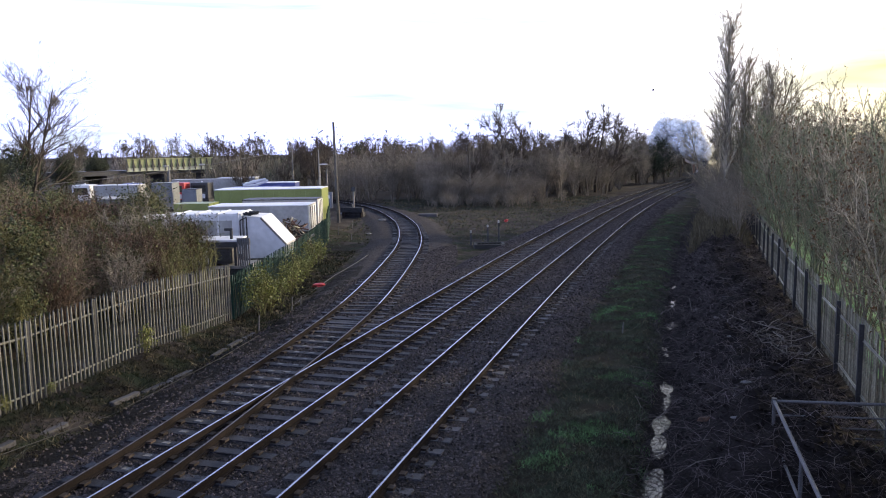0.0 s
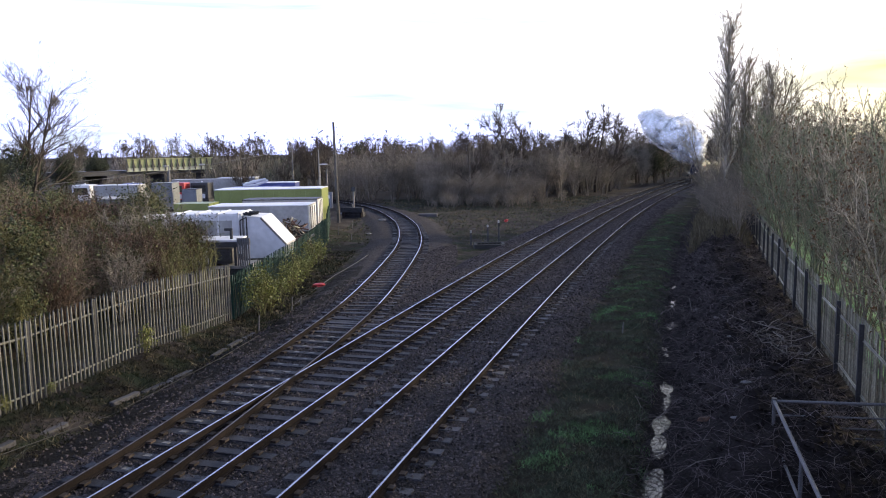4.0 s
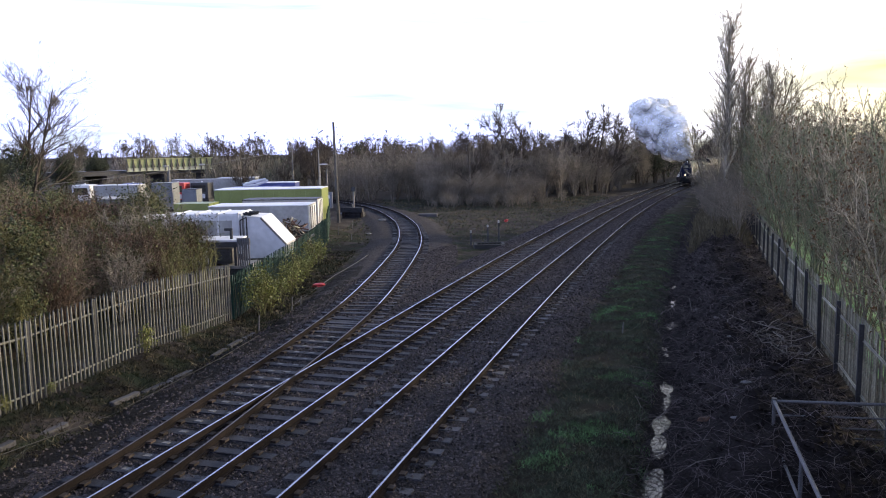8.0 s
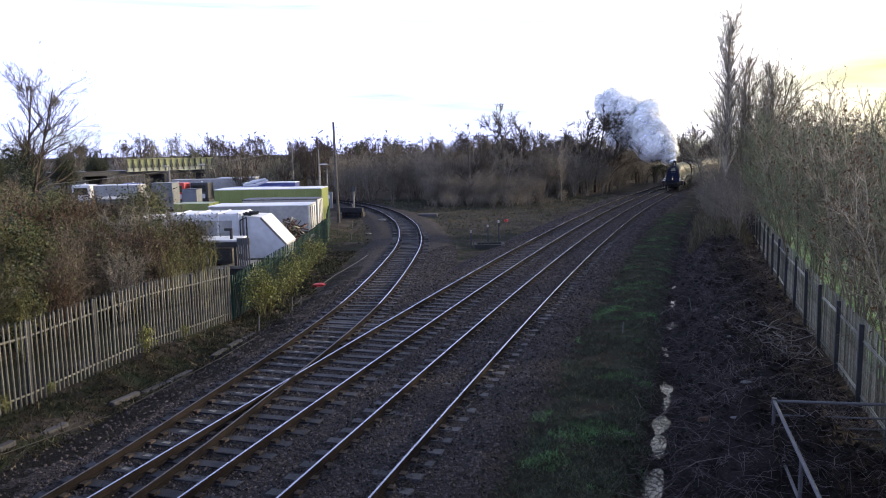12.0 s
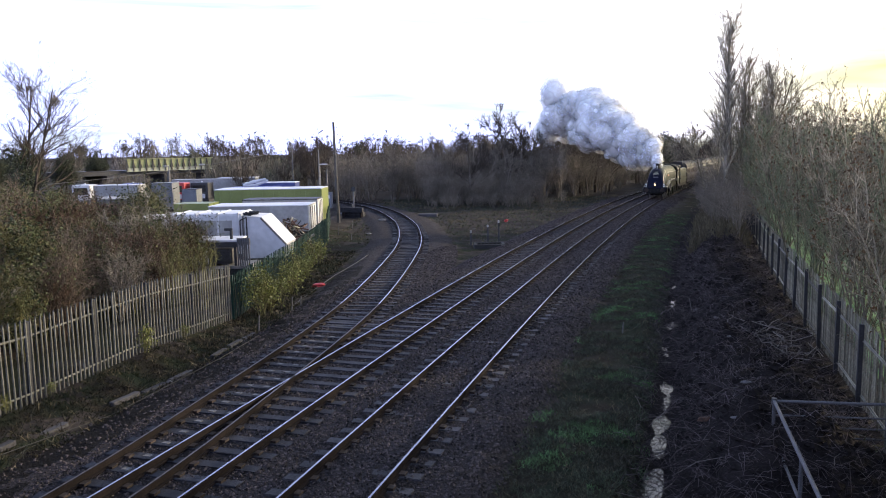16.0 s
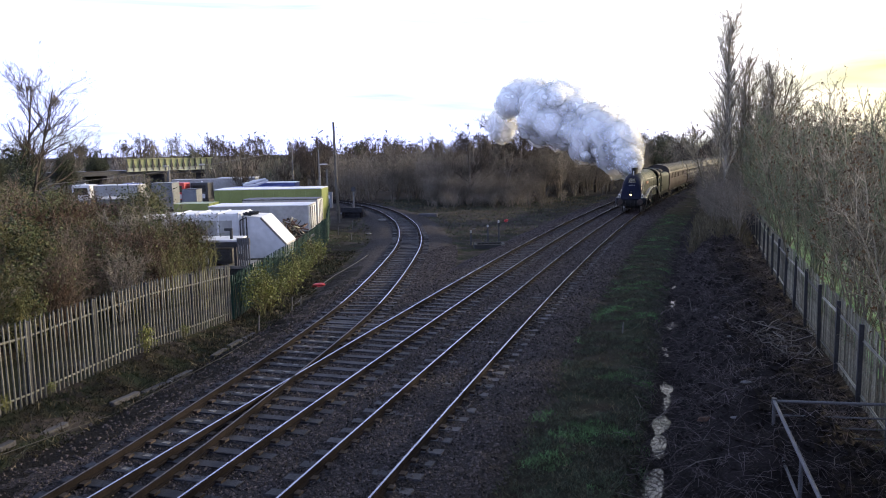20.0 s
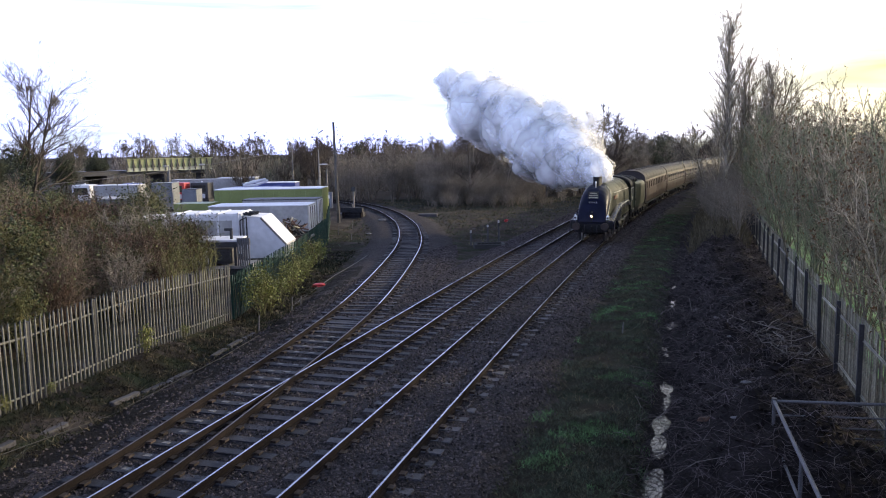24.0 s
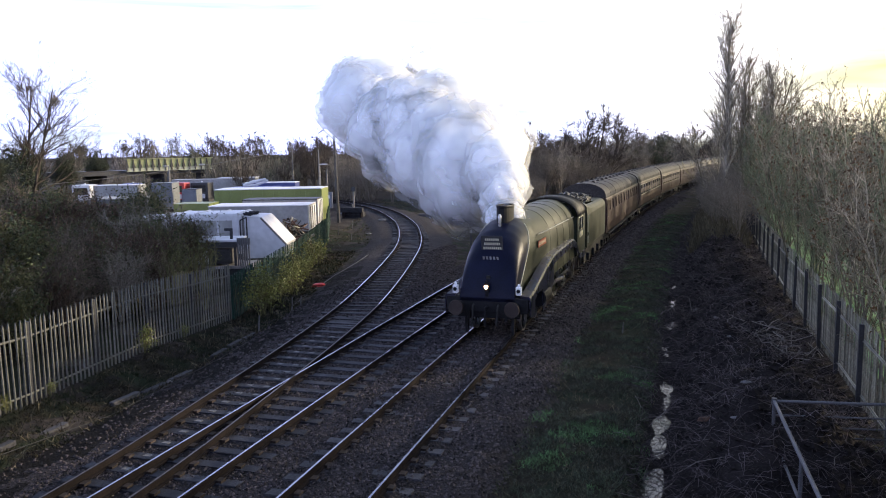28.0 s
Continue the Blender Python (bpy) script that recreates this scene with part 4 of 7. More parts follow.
for k in range(46):
    y = RT.uniform(82, 90)
    x = RT.uniform(-1.0, line(y / 0.92, -TRACK_GAP - 8.0)[0] - 1.0)
    put_tree("undergrowth_bush", "low brown undergrowth at the thicket's edge", RT.choice(BUSH), x, y, RT.uniform(0, 360), RT.uniform(0.28, 0.5), "undergrowth", "bush")
BIRCH = [tree_kit(510 + i, 8.2, 0.09, [(14, 0.28, 34, 0.04), (7, 0.5, 32, 0.05), (4, 0.5, 32, 0.05), (0, 0, 0, 0.05)], M["bark_poplar"], fine=0.012, straight=0.6) for i in range(2)]
for x, y, sc, kit in ((3.9, 95.0, 0.92, BIRCH[0]), (5.9, 90.4, 0.5, BIRCH[1]), (14.5, 93.0, 0.8, BIRCH[1])):
    put_tree("birch", "slender pale-stemmed bare tree before the thicket", kit, x, y, RT.uniform(0, 360), sc, "pale slender trees")
# scrub behind the west fence
for k in range(26):
    y = RT.uniform(28.5, 36)
    x = -9.6 - (y - 28) * 0.28 - RT.uniform(0, 3.2)
    put_tree("bramble", "tangled reddish bramble and scrub bush", RT.choice(BUSHR), x, y, RT.uniform(0, 360), RT.uniform(0.6, 0.95), "scrub behind the west fence", "bush")
for k in range(110):
    y = RT.uniform(14, 40)
    edge = -10.7 - (28 - y) * 0.21 if y < 28 else -10.2 - (y - 28) * 0.15
    back = RT.uniform(0.3, 13)
    x = edge - back
    tall = RT.uniform(0.55, 0.9) + 0.09 * back - (0.25 if y > 30 else 0)
    put_tree("bramble", "tangled reddish bramble and scrub bush", RT.choice(BUSHR), x, y, RT.uniform(0, 360), min(tall, 1.18), "scrub behind the west fence", "bush")
for k in range(26):
    y = RT.uniform(32, 46)
    put_tree("bramble", "tangled reddish bramble and scrub bush", RT.choice(BUSHR), -0.34 * y - RT.uniform(1.2, 7), y, RT.uniform(0, 360), RT.uniform(0.8, 1.25), "scrub behind the west fence", "bush")
for k in range(40):
    y = RT.uniform(42, 66)
    x = RT.uniform(-44, -22) - (y - 42) * 0.25
    put_tree("bramble", "tangled reddish bramble and scrub bush", RT.choice(BUSHR), x, y, RT.uniform(0, 360), RT.uniform(0.9, 1.3), "scrub behind the west fence", "bush")
for k in range(16):
    put_tree("evergreen", "dark ivy-clad tree beside the line", RT.choice(EVER), RT.uniform(-80, -60), RT.uniform(112, 140), RT.uniform(0, 360), RT.uniform(0.6, 0.95), "evergreens")
for k in range(16):
    put_tree("thicket_bush", "dark bare thicket bush", RT.choice(BUSH), RT.uniform(-60, -14), RT.uniform(116, 136), RT.uniform(0, 360), RT.uniform(0.7, 1.1), "thicket", "bush")
for k in range(12):
    y = 17.5 + k
    put_tree("bramble", "tangled reddish bramble and scrub bush", RT.choice(BUSHR), -11.5 - (28 - y) * 0.21 - RT.uniform(0, 1.2), y, RT.uniform(0, 360), RT.uniform(0.6, 0.85), "scrub behind the west fence", "bush")
for k in range(16):
    y = RT.uniform(13.5, 23.0)
    put_tree("bramble", "dense green-leaved bramble behind the palisade fence", BUSHR[4], -11.4 - (28 - y) * 0.21 - RT.uniform(0, 2.5), y, RT.uniform(0, 360), RT.uniform(0.65, 0.95), "scrub behind the west fence", "bush")
for x, y, sc in ((-9.7, 27.2, 0.8), (-9.3, 29.2, 0.85), (-10.9, 30.2, 0.9)):
    put_tree("willow_shrub", "upright yellow-green stemmed shrub behind the fence", RT.choice(STEM), x, y, RT.uniform(0, 360), sc, "upright shrubs", "bush")
for x, y, sc in ((-9.1, 22.6, 0.55), (-8.65, 24.8, 0.3), (-9.95, 18.6, 0.25), (-10.25, 17.2, 0.3)):
    put_tree("fence_creeper", "leafy creeper climbing through the palisade fence", RT.choice(IVY), x, y, RT.uniform(0, 360), sc, "creepers on the fence", "bush")
for y in (28.7, 29.1, 29.6, 31.0, 31.5, 33.6, 35.2, 36.0, 38.4, 40.6, 43.0):
    put_tree("shrub", "sunlit yellow-green shrub against the yard fence", RT.choice(IVY), -7.1 + RT.uniform(-.25, .35), float(y), RT.uniform(0, 360), RT.uniform(0.7, 1.2), "shrubs on the yard fence", "bush")
_ash = tree_kit(331, 13.8, 0.17, [(20, 0.46, 42, 0.06), (8, 0.52, 32, 0.05), (5, 0.5, 32, 0.05), (3, 0.5, 30, 0.05), (0, 0, 0, 0.05)], M["bark"], fork=2, fine=0.009, straight=0.5)
ash = put_tree("bare_tree", "tall bare ash tree with ivy on its trunk", _ash, -35.6, 65.0, 30, 1.0)
_limb = Twigs()
_in = Matrix.Rotation(radians(-30), 3, "Z")
_limb.tube([tuple(_in @ Vector(v)) for v in ((0.0, 0.0, 5.5), (0.8, 0.0, 7.4), (2.0, 0.0, 9.2), (3.3, 0.0, 10.55), (4.0, 0.0, 11.6))], 0.07, 0.02, 5)
mesh_part("limb", _limb.mesh("limb", M["bark"]), ash, "upright limb that holds the nest")
_rng = np.random.default_rng(3)
mesh_part("ivy", leaves_mesh("ivy", [(_rng.normal(0, 0.35), _rng.normal(0, 0.35), z) for z in np.linspace(0.5, 6.4, 60)], _rng, 0.12, 2200, 0.3, M["leaf_dark"]), ash, "dark green ivy round the trunk")
tw = Twigs()
for k in range(160):
    c = _rng.normal(0, 0.18, 3)
    d = _rng.normal(0, 1, 3)
    d = d / np.linalg.norm(d) * 0.3
    tw.tube([c - d, c, c + d], 0.015, 0.01, 3)
tagged(mesh_part("bird_nest", tw.mesh("bird_nest", M["twig"]), None, m=pose(-32.3, 65.0, 10.6)), "round twig nest high in the bare ash tree", "nest")
# leafy brambles at the foot of the tube barrier
for x, y, sc in ((8.4, 12.4, 0.45), (9.2, 11.6, 0.5), (9.9, 12.8, 0.5), (8.8, 10.6, 0.45), (10.4, 11.4, 0.6), (7.6, 11.6, 0.32)):
    put_tree("bramble", "low leafy bramble beside the tube barrier", RT.choice(BUSHR), x, y, RT.uniform(0, 360), sc, "brambles by the barrier", "bush")
# far tree belt to the horizon
for k in range(150):
    a = radians(RT.uniform(-38, 30))
    d = RT.uniform(150, 330)
    if radians(-24) < a < radians(-16):
        d = max(d, 205)
    x, y = math.sin(a) * d, math.cos(a) * d
    kit = RT.choice(ROUND * 3 + EVER[:1])
    put_tree("distant_tree", "distant bare winter tree", kit, x, y, RT.uniform(0, 360), RT.uniform(0.7, 1.0) * (0.6 + d / 400), "distant trees")


def far_woods():
    """Bare brown woodland that closes the distance, as one mesh."""
    rng = np.random.default_rng(90)
    tw = Twigs()
    for k in range(330):
        zone = k % 3
        if zone == 0:
            x, y, h = rng.uniform(-62, -13), rng.uniform(112, 140), rng.uniform(4.0, 6.2)
            if x < -38:
                y += 48
        elif zone == 1:
            a, d = radians(rng.uniform(-30, 26)), rng.uniform(165, 230)
            x, y, h = math.sin(a) * d, math.cos(a) * d, rng.uniform(7.0, 10.0)
        else:
            x, y, _ = line(rng.uniform(120, 290), -TRACK_GAP - rng.uniform(9, 30))
            h = rng.uniform(5.0, 8.0)
        base = np.array([x, y, -0.4])
        for j in range(46):
            a = rng.uniform(0, 2 * np.pi)
            z0, z1 = sorted(rng.uniform(0.0, 1.0, 2))
            z1 = min(1.0, max(z1, z0 + 0.25))
            out = rng.uniform(0.1, 0.42) * h * math.sin(math.pi * min(0.95, 0.2 + z1 * 0.75))
            side = np.array([math.cos(a), math.sin(a), 0])
            p0 = base + np.array([0, 0, z0 * 0.8 * h]) + side * rng.uniform(0, 0.25) * out
            p2 = base + np.array([0, 0, z1 * h]) + side * out
            p1 = (p0 + p2) / 2 + rng.normal(0, 0.25, 3)
            tw.tube([p0, p1, p2], rng.uniform(0.03, 0.07), 0.018, 3)
        tw.tube([base, base + (rng.normal(0, 0.2), 0, h * 0.4), base + (rng.normal(0, 0.3), 0, h * 0.9)], 0.16, 0.04, 5)
    tagged(new("far_woods", tw.mesh("far_woods", M["twig_wood"])), "brown bare winter woodland in the distance", "woodland", kind="stuff")


far_woods()


# ---- the lorry yard ----
def wheel(parent, x, y, z, r=0.5, w=0.28, axis_="y"):
    a = (x, y - w / 2, z) if axis_ == "y" else (x - w / 2, y, z)
    b = (x, y + w / 2, z) if axis_ == "y" else (x + w / 2, y, z)
    wh = part("wheel", rodded(a, b, r, sides=18), M["rubber"], parent)
    part("hub", rodded(a, (Vector(b) + (Vector(b) - Vector(a)) * 0.02), r * 0.5, sides=12), M["greyp"], wh)


def refuse_lorry():
    """A refuse collection lorry, side on, its tailgate by the fence."""
    t = thing("refuse_lorry", "white refuse collection lorry with a sloping tailgate", "lorry", pose(-14.0, 40.3, zat(-13, 40) - 0.06))
    bm = boxed(0.0, 3.7, -1.25, 1.25, 0.95, 3.05, 0.12)
    part("hopper_body", bm, M["white"], t)
    for x in (0.25, 1.3, 2.4, 3.45):
        part("rib", boxed(x, x + 0.1, -1.3, 1.3, 0.95, 3.09, 0.02), M["white"], t)
    part("side_panel", boxed(0.5, 3.2, -1.275, -1.25, 1.35, 2.7, 0.01), M["offwhite"], t)
    # tailgate: a prism sloping down to the rear
    prof = [(3.7, 0.7), (3.7, 2.9), (4.7, 2.85), (5.95, 1.45), (5.85, 0.75)]
    vs = [(x, y, z) for y in (-1.2, 1.2) for x, z in prof]
    fs = [(0, 1, 2, 3, 4), (9, 8, 7, 6, 5)] + [(i, 5 + i, 5 + (i + 1) % 5, (i + 1) % 5) for i in range(5)]
    tg = mesh_part("tailgate", mesh_of("tailgate", vs, fs, M["white"]), t, "white sloping tailgate")
    for y in (-1.21, 1.15):
        bm = bmesh.new()
        rod(bm, (4.65, y + 0.03, 2.8), (5.9, y + 0.03, 1.42), 0.06, sides=6)
        rod(bm, (3.75, y + 0.03, 0.8), (3.75, y + 0.03, 2.9), 0.06, sides=6)
        part("edge_tube", bm, M["galv_dark"], tg)
    bm = bmesh.new()
    for a, b in (((3.62, -1.32, 1.4), (3.62, -1.32, 2.7)), ((3.62, -1.32, 2.7), (3.95, -1.32, 2.85)), ((3.95, -1.32, 2.85), (3.95, -1.32, 1.8))):
        rod(bm, a, b, 0.035, sides=6)
    part("hydraulic_pipe", bm, M["darkp"], t)
    bm = boxed(0, 5.6, -0.5, 0.5, 0.6, 0.95)
    part("chassis", bm, M["darkp"], t)
    part("cab", boxed(-2.1, -0.15, -1.2, 1.2, 0.7, 2.9, 0.15), M["white"], t)
    part("cab_window", boxed(-1.7, -0.7, -1.215, -1.2, 1.8, 2.6, 0.01), M["window"], t)
    for x in (-1.3, 2.3, 3.3):
        for y in (-1.0, 1.0):
            wheel(t, x, y, 0.5)
    r = random.Random(9)
    tw = Twigs()
    for k in range(9):
        a0 = r.uniform(0, 6)
        tw.tube([(4.0 + r.uniform(-.3, .3) + 0.28 * math.cos(a0 + j), r.uniform(-.9, -.5), 3.0 + 0.1 * math.sin(a0 + j * 1.4)) for j in range(6)], 0.03, 0.03, 4)
    mesh_part("hose", tw.mesh("hose", M["darkp"]), t, "coiled dark hoses on top")


def scrap_heap():
    r = random.Random(21)
    t = thing("scrap_heap", "tangled heap of rusty scrap metal and pipes", "scrap", pose(-8.6, 43.6, zat(-8.6, 43.6)))
    for mm, n in ((M["rust"], 34), (M["darkp"], 30), (M["pale_olive"], 34)):
        tw = Twigs()
        for k in range(n):
            c = np.array([r.gauss(-0.3, 0.55), r.gauss(0, 0.4), 0])
            c[2] = max(0.2, 2.25 - 1.1 * abs(c[0]) + r.uniform(-0.9, 0.25))
            d = np.array([r.gauss(0, 1), r.gauss(0, 1), r.gauss(0, .8)])
            d /= np.linalg.norm(d)
            l = r.uniform(0.3, 0.9)
            bend = np.array([r.gauss(0, .2), r.gauss(0, .2), r.gauss(0, .2)])
            tw.tube([c - d * l / 2, c + bend, c + d * l / 2], 0.05, 0.03, 5)
        mesh_part("scrap_metal", tw.mesh("scrap_metal", mm), t)
    part("skip", boxed(-1.3, 0.7, -0.8, 0.8, 0.0, 1.3, 0.04), M["rust"], t, "rusty steel skip")


def box_trailer(name, label, x0, x1, y0, y1, top, side, roof, end=None, ribs=0, doors=True, floor=0.95):
    z = zat((x0 + x1) / 2, y0)
    t = thing(name, label, "trailer", pose(x0, y0, z))
    L, W, T = x1 - x0, y1 - y0, top - z
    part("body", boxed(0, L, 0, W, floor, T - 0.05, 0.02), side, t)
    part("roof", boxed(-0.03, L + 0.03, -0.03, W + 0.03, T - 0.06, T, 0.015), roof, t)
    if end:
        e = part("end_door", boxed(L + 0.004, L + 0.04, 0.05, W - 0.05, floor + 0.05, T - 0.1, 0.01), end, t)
        if doors:
            for k in range(1, 4):
                part("door_bar", boxed(L + 0.04, L + 0.08, W * k / 4 - 0.02, W * k / 4 + 0.02, floor + 0.1, T - 0.15), M["galv_dark"], e)
    for k in range(ribs):
        x = L * (k + 0.5) / ribs
        part("rib", boxed(x - 0.04, x + 0.04, -0.045, -0.004, floor, T - 0.1, 0.01), side, t)
    part("chassis", boxed(0.3, L - 0.2, W * 0.3, W * 0.7, floor - 0.35, floor), M["darkp"], t)
    for x in (L * 0.72, L * 0.86):
        for y in (0.2, W - 0.2):
            wheel(t, x, y, 0.45, 0.45)
    part("landing_leg", boxed(L * 0.2, L * 0.2 + 0.12, 0.3, 0.45, 0, floor), M["darkp"], t)
    return t


def plant_frame():
    """An open-sided steel body of a drop-side vehicle with a canopy."""
    t = thing("dropside_truck", "grey dropside truck with a dark open canopy frame", "truck", pose(-12.0, 35.5, zat(-12, 35.5)))
    part("canopy", boxed(0.0, 2.6, -0.9, 0.9, 2.02, 2.12, 0.03), M["white"], t, "white canopy roof")
    part("canopy_beam", boxed(0.0, 2.6, -0.93, -0.9, 1.78, 2.02), M["darkp"], t)
    for x in (0.05, 1.5, 2.5):
        for y in (-0.85, 0.85):
            part("post", boxed(x - 0.06, x + 0.06, y - 0.06, y + 0.06, 0.9, 2.02), M["darkp"], t)
    # A dark block takes the place of the shaded hollow under the canopy.
    part("canopy_fill", boxed(0.3, 2.3, -0.6, 0.6, 0.95, 1.7, 0.15), M["darkp"], t, "dark machinery under the canopy")
    part("canopy_fill", boxed(0.25, 1.2, -0.75, -0.62, 1.0, 1.6, 0.06), M["white"], t, "white crate")
    part("bed", boxed(-0.4, 3.2, -1.0, 1.0, 0.8, 0.92), M["galv_dark"], t)
    for k in range(6):
        part("stake", boxed(2.62 + 0.1 * k, 2.68 + 0.1 * k, -1.0, -0.94, 0.92, 2.2), M["galv"], t)
    part("headboard", boxed(2.6, 3.2, -0.94, -0.9, 1.9, 2.2), M["galv_dark"], t)
    part("exhaust", rodded((2.25, -0.5, 2.12), (2.25, -0.5, 2.62), 0.07), M["darkp"], t)
    part("exhaust_bracket", boxed(1.95, 2.3, -0.57, -0.43, 2.5, 2.62), M["darkp"], t)
    for x in (0.4, 2.6):
        for y in (-0.8, 0.8):
            wheel(t, x, y, 0.45, 0.45)


refuse_lorry()
scrap_heap()
plant_frame()
# Sides greyed as shade and end doors whitened as sunlit, in the paint.
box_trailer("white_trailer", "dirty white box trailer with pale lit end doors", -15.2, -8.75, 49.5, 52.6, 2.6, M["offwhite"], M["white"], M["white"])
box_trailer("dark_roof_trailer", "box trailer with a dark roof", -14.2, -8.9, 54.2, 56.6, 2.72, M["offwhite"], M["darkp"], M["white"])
box_trailer("green_container", "lime green ribbed container with pale rim", -17.9, -9.5, 60.0, 63.6, 3.2, M["lime"], M["white"], M["lime"], ribs=10, doors=False, floor=0.2)
box_trailer("green_skip", "lime green open skip with a sloping end", -19.6, -17.0, 55.6, 58.0, 2.4, M["lime"], M["lime"], floor=0.3)
box_trailer("far_trailer", "long dirty white trailer parked in the yard", -35.3, -26.0, 100, 102.6, 2.75, M["offwhite"], M["offwhite"])
box_trailer("far_trailer", "long dirty white trailer parked in the yard", -30.4, -25.4, 104, 106.5, 2.8, M["greyp"], M["white"])
box_trailer("blue_container", "dark blue container with a white rim", -19.8, -14.6, 76, 78.4, 3.1, M["bluep"], M["white"], floor=0.3)
box_trailer("grey_container", "blue-grey metal container behind scrub", -32.3, -30.0, 85, 87.4, 2.9, M["greyp"], M["greyp"], floor=0.3)
box_trailer("grey_container", "blue-grey metal container behind scrub", -28.6, -27.0, 84, 86.0, 2.2, M["greyp"], M["darkp"], floor=0.3)
box_trailer("beige_trailer", "faded beige trailer behind scrub", -39.2, -34.2, 86, 88.4, 2.7, M["offwhite"], M["white"])
box_trailer("low_roofed_store", "low store with a pale sheet roof", -28.0, -24.0, 60, 64, 2.6, M["greyp"], M["offwhite"], floor=0.2)
box_trailer("rust_skip", "rust-red skip behind brambles", -25.4, -22.0, 54.0, 56.4, 2.4, M["rust"], M["rust"], floor=0.2)
box_trailer("white_van_body", "small white box body behind scrub", -21.5, -18.3, 52.0, 54.2, 1.9, M["white"], M["white"], floor=0.4)
box_trailer("white_van_body", "small white box body behind scrub", -19.4, -16.8, 47.0, 49.0, 1.8, M["offwhite"], M["white"], floor=0.4)


def tractor_unit(x, y, paint, label, rz=0):
    t = thing("lorry_cab", label, "lorry", pose(x, y, zat(x, y), 0, 0, rz))
    part("cab", boxed(0, 2.2, -1.2, 1.2, 0.8, 2.9, 0.18), paint, t)
    part("windscreen", boxed(0.3, 1.9, -1.215, -1.2, 1.75, 2.55, 0.01), M["window"], t)
    part("bumper", boxed(-0.05, 2.25, -1.25, 1.1, 0.45, 0.8, 0.05), M["darkp"], t)
    part("grille", boxed(0.4, 1.8, -1.22, -1.205, 0.95, 1.5), M["white"], t)
    part("beacon", rodded((1.1, 0, 2.9), (1.1, 0, 3.05), 0.1), M["lampwhite"], t)
    for xx in (0.3, 1.9):
        wheel(t, xx, -0.6, 0.48, 0.48, 0.3, "x")


tractor_unit(-33.8, 95.0, M["redp"], "red lorry cab facing the railway")
tractor_unit(-39.6, 95.5, M["bluep"], "white and purple lorry cab in the yard")
tractor_unit(-31.2, 96.0, M["darkp"], "dark lorry cab beside a red one")
tractor_unit(-44.0, 92.0, M["white"], "white lorry cab behind scrub")


def excavator_arm():
    t = thing("folded_crane", "white folded crane arm above a container", "crane", pose(-19.2, 74.0, 0))
    tw = Twigs()
    tw.tube([(0, 0, 2.9), (0.9, 0, 3.25), (2.2, 0, 3.45)], 0.16, 0.2, 6)
    tw.tube([(0.2, 0, 2.85), (1.2, 0, 2.95), (2.4, 0, 3.35)], 0.14, 0.14, 6)
    mesh_part("arm", tw.mesh("arm", M["white"]), t)
    part("truck_bed", boxed(-1.0, 3.5, -1, 1, 0.7, 2.8, 0.05), M["bluep"], t)
    for x in (0, 2.5):
        wheel(t, x, -0.9, 0.45, 0.45)


excavator_arm()


# ---- overbridge behind the yard ----
def build_bridge():
    t = thing("overbridge", "green steel girder road bridge on dark piers", "bridge", pose(-56.6, 138.0, 0, 0, 0, 50), kind="structure")
    L = 17.6
    part("girder", boxed(0, L, 0, 0.12, 3.75, 5.3), M["bridge_green"], t, "sunlit green plate girder")
    part("skirt", boxed(0, L, -0.02, 0.12, 3.2, 3.74), M["bridge_pale"], t, "paler lower web of the girder")
    part("top_flange", boxed(-0.1, L + 0.1, -0.25, 0.35, 5.3, 5.4), M["bridge_green"], t)
    part("bottom_flange", boxed(-0.1, L + 0.1, -0.3, 0.35, 3.1, 3.2), M["bridge_pale"], t)
    for k in range(15):
        x = L * k / 14
        # upright T; the dark triangle widening downwards stands in for its cast shadow
        v = [(x - 0.07, -0.16, 5.28), (x + 0.07, -0.16, 5.28), (x + 0.13, -0.2, 4.5), (x + 0.36, -0.2, 3.76), (x - 0.36, -0.2, 3.76), (x - 0.13, -0.2, 4.5)]
        n = len(v)
        v += [(p, -0.03, r) for p, q, r in v]
        f = [tuple(range(n))[::-1], tuple(range(n, 2 * n))] + [(i, (i + 1) % n, n + (i + 1) % n, n + i) for i in range(n)]
        mesh_part("stiffener_with_shadow", mesh_of("stiffener_with_shadow", v, f, M["darkp"]), t)
        part("skirt_rib", boxed(x - 0.1, x + 0.1, -0.16, -0.03, 3.2, 3.75), M["darkp"], t)
    part("deck", boxed(-30, L + 3, 0.4, 8.0, 2.5, 3.3), M["darkp"], t)
    part("parapet", boxed(5.0, L, 7.8, 8.0, 3.3, 4.9), M["bridge_green"], t)
    for x in (-3.0, 8.0, L + 1.5):
        part("pier", boxed(x - 0.5, x + 0.5, 0.5, 7.5, -0.4, 2.5), M["concrete"], t)
    # plain grey column before the girder; it carries no lamp
    part("grey_column", rodded((7.9, -0.4, -0.4), (7.9, -0.4, 3.0), 0.3, 0.3), M["greyp"], t)


build_bridge()


# ---- lineside things ----
def telegraph_pole():
    t = thing("telegraph_pole", "weathered wooden telegraph pole with insulators", "pole", pose(-9.05, 66.3, zat(-9, 66.3), 0, -1.3))
    part("shaft", rodded((0, 0, -0.5), (0, 0, 8.6), 0.14, 0.095, 12), M["pole"], t)
    part("cap", rodded((0, 0, 8.6), (0, 0, 8.66), 0.13, 0.1, 12), M["galv_dark"], t)
    for z in (8.2, 7.9, 7.55):
        part("insulator", rod(rodded((0.1, 0, z), (0.3, 0, z), 0.02), (0.3, 0, z - 0.04), (0.3, 0, z + 0.1), 0.05), M["white"], t)


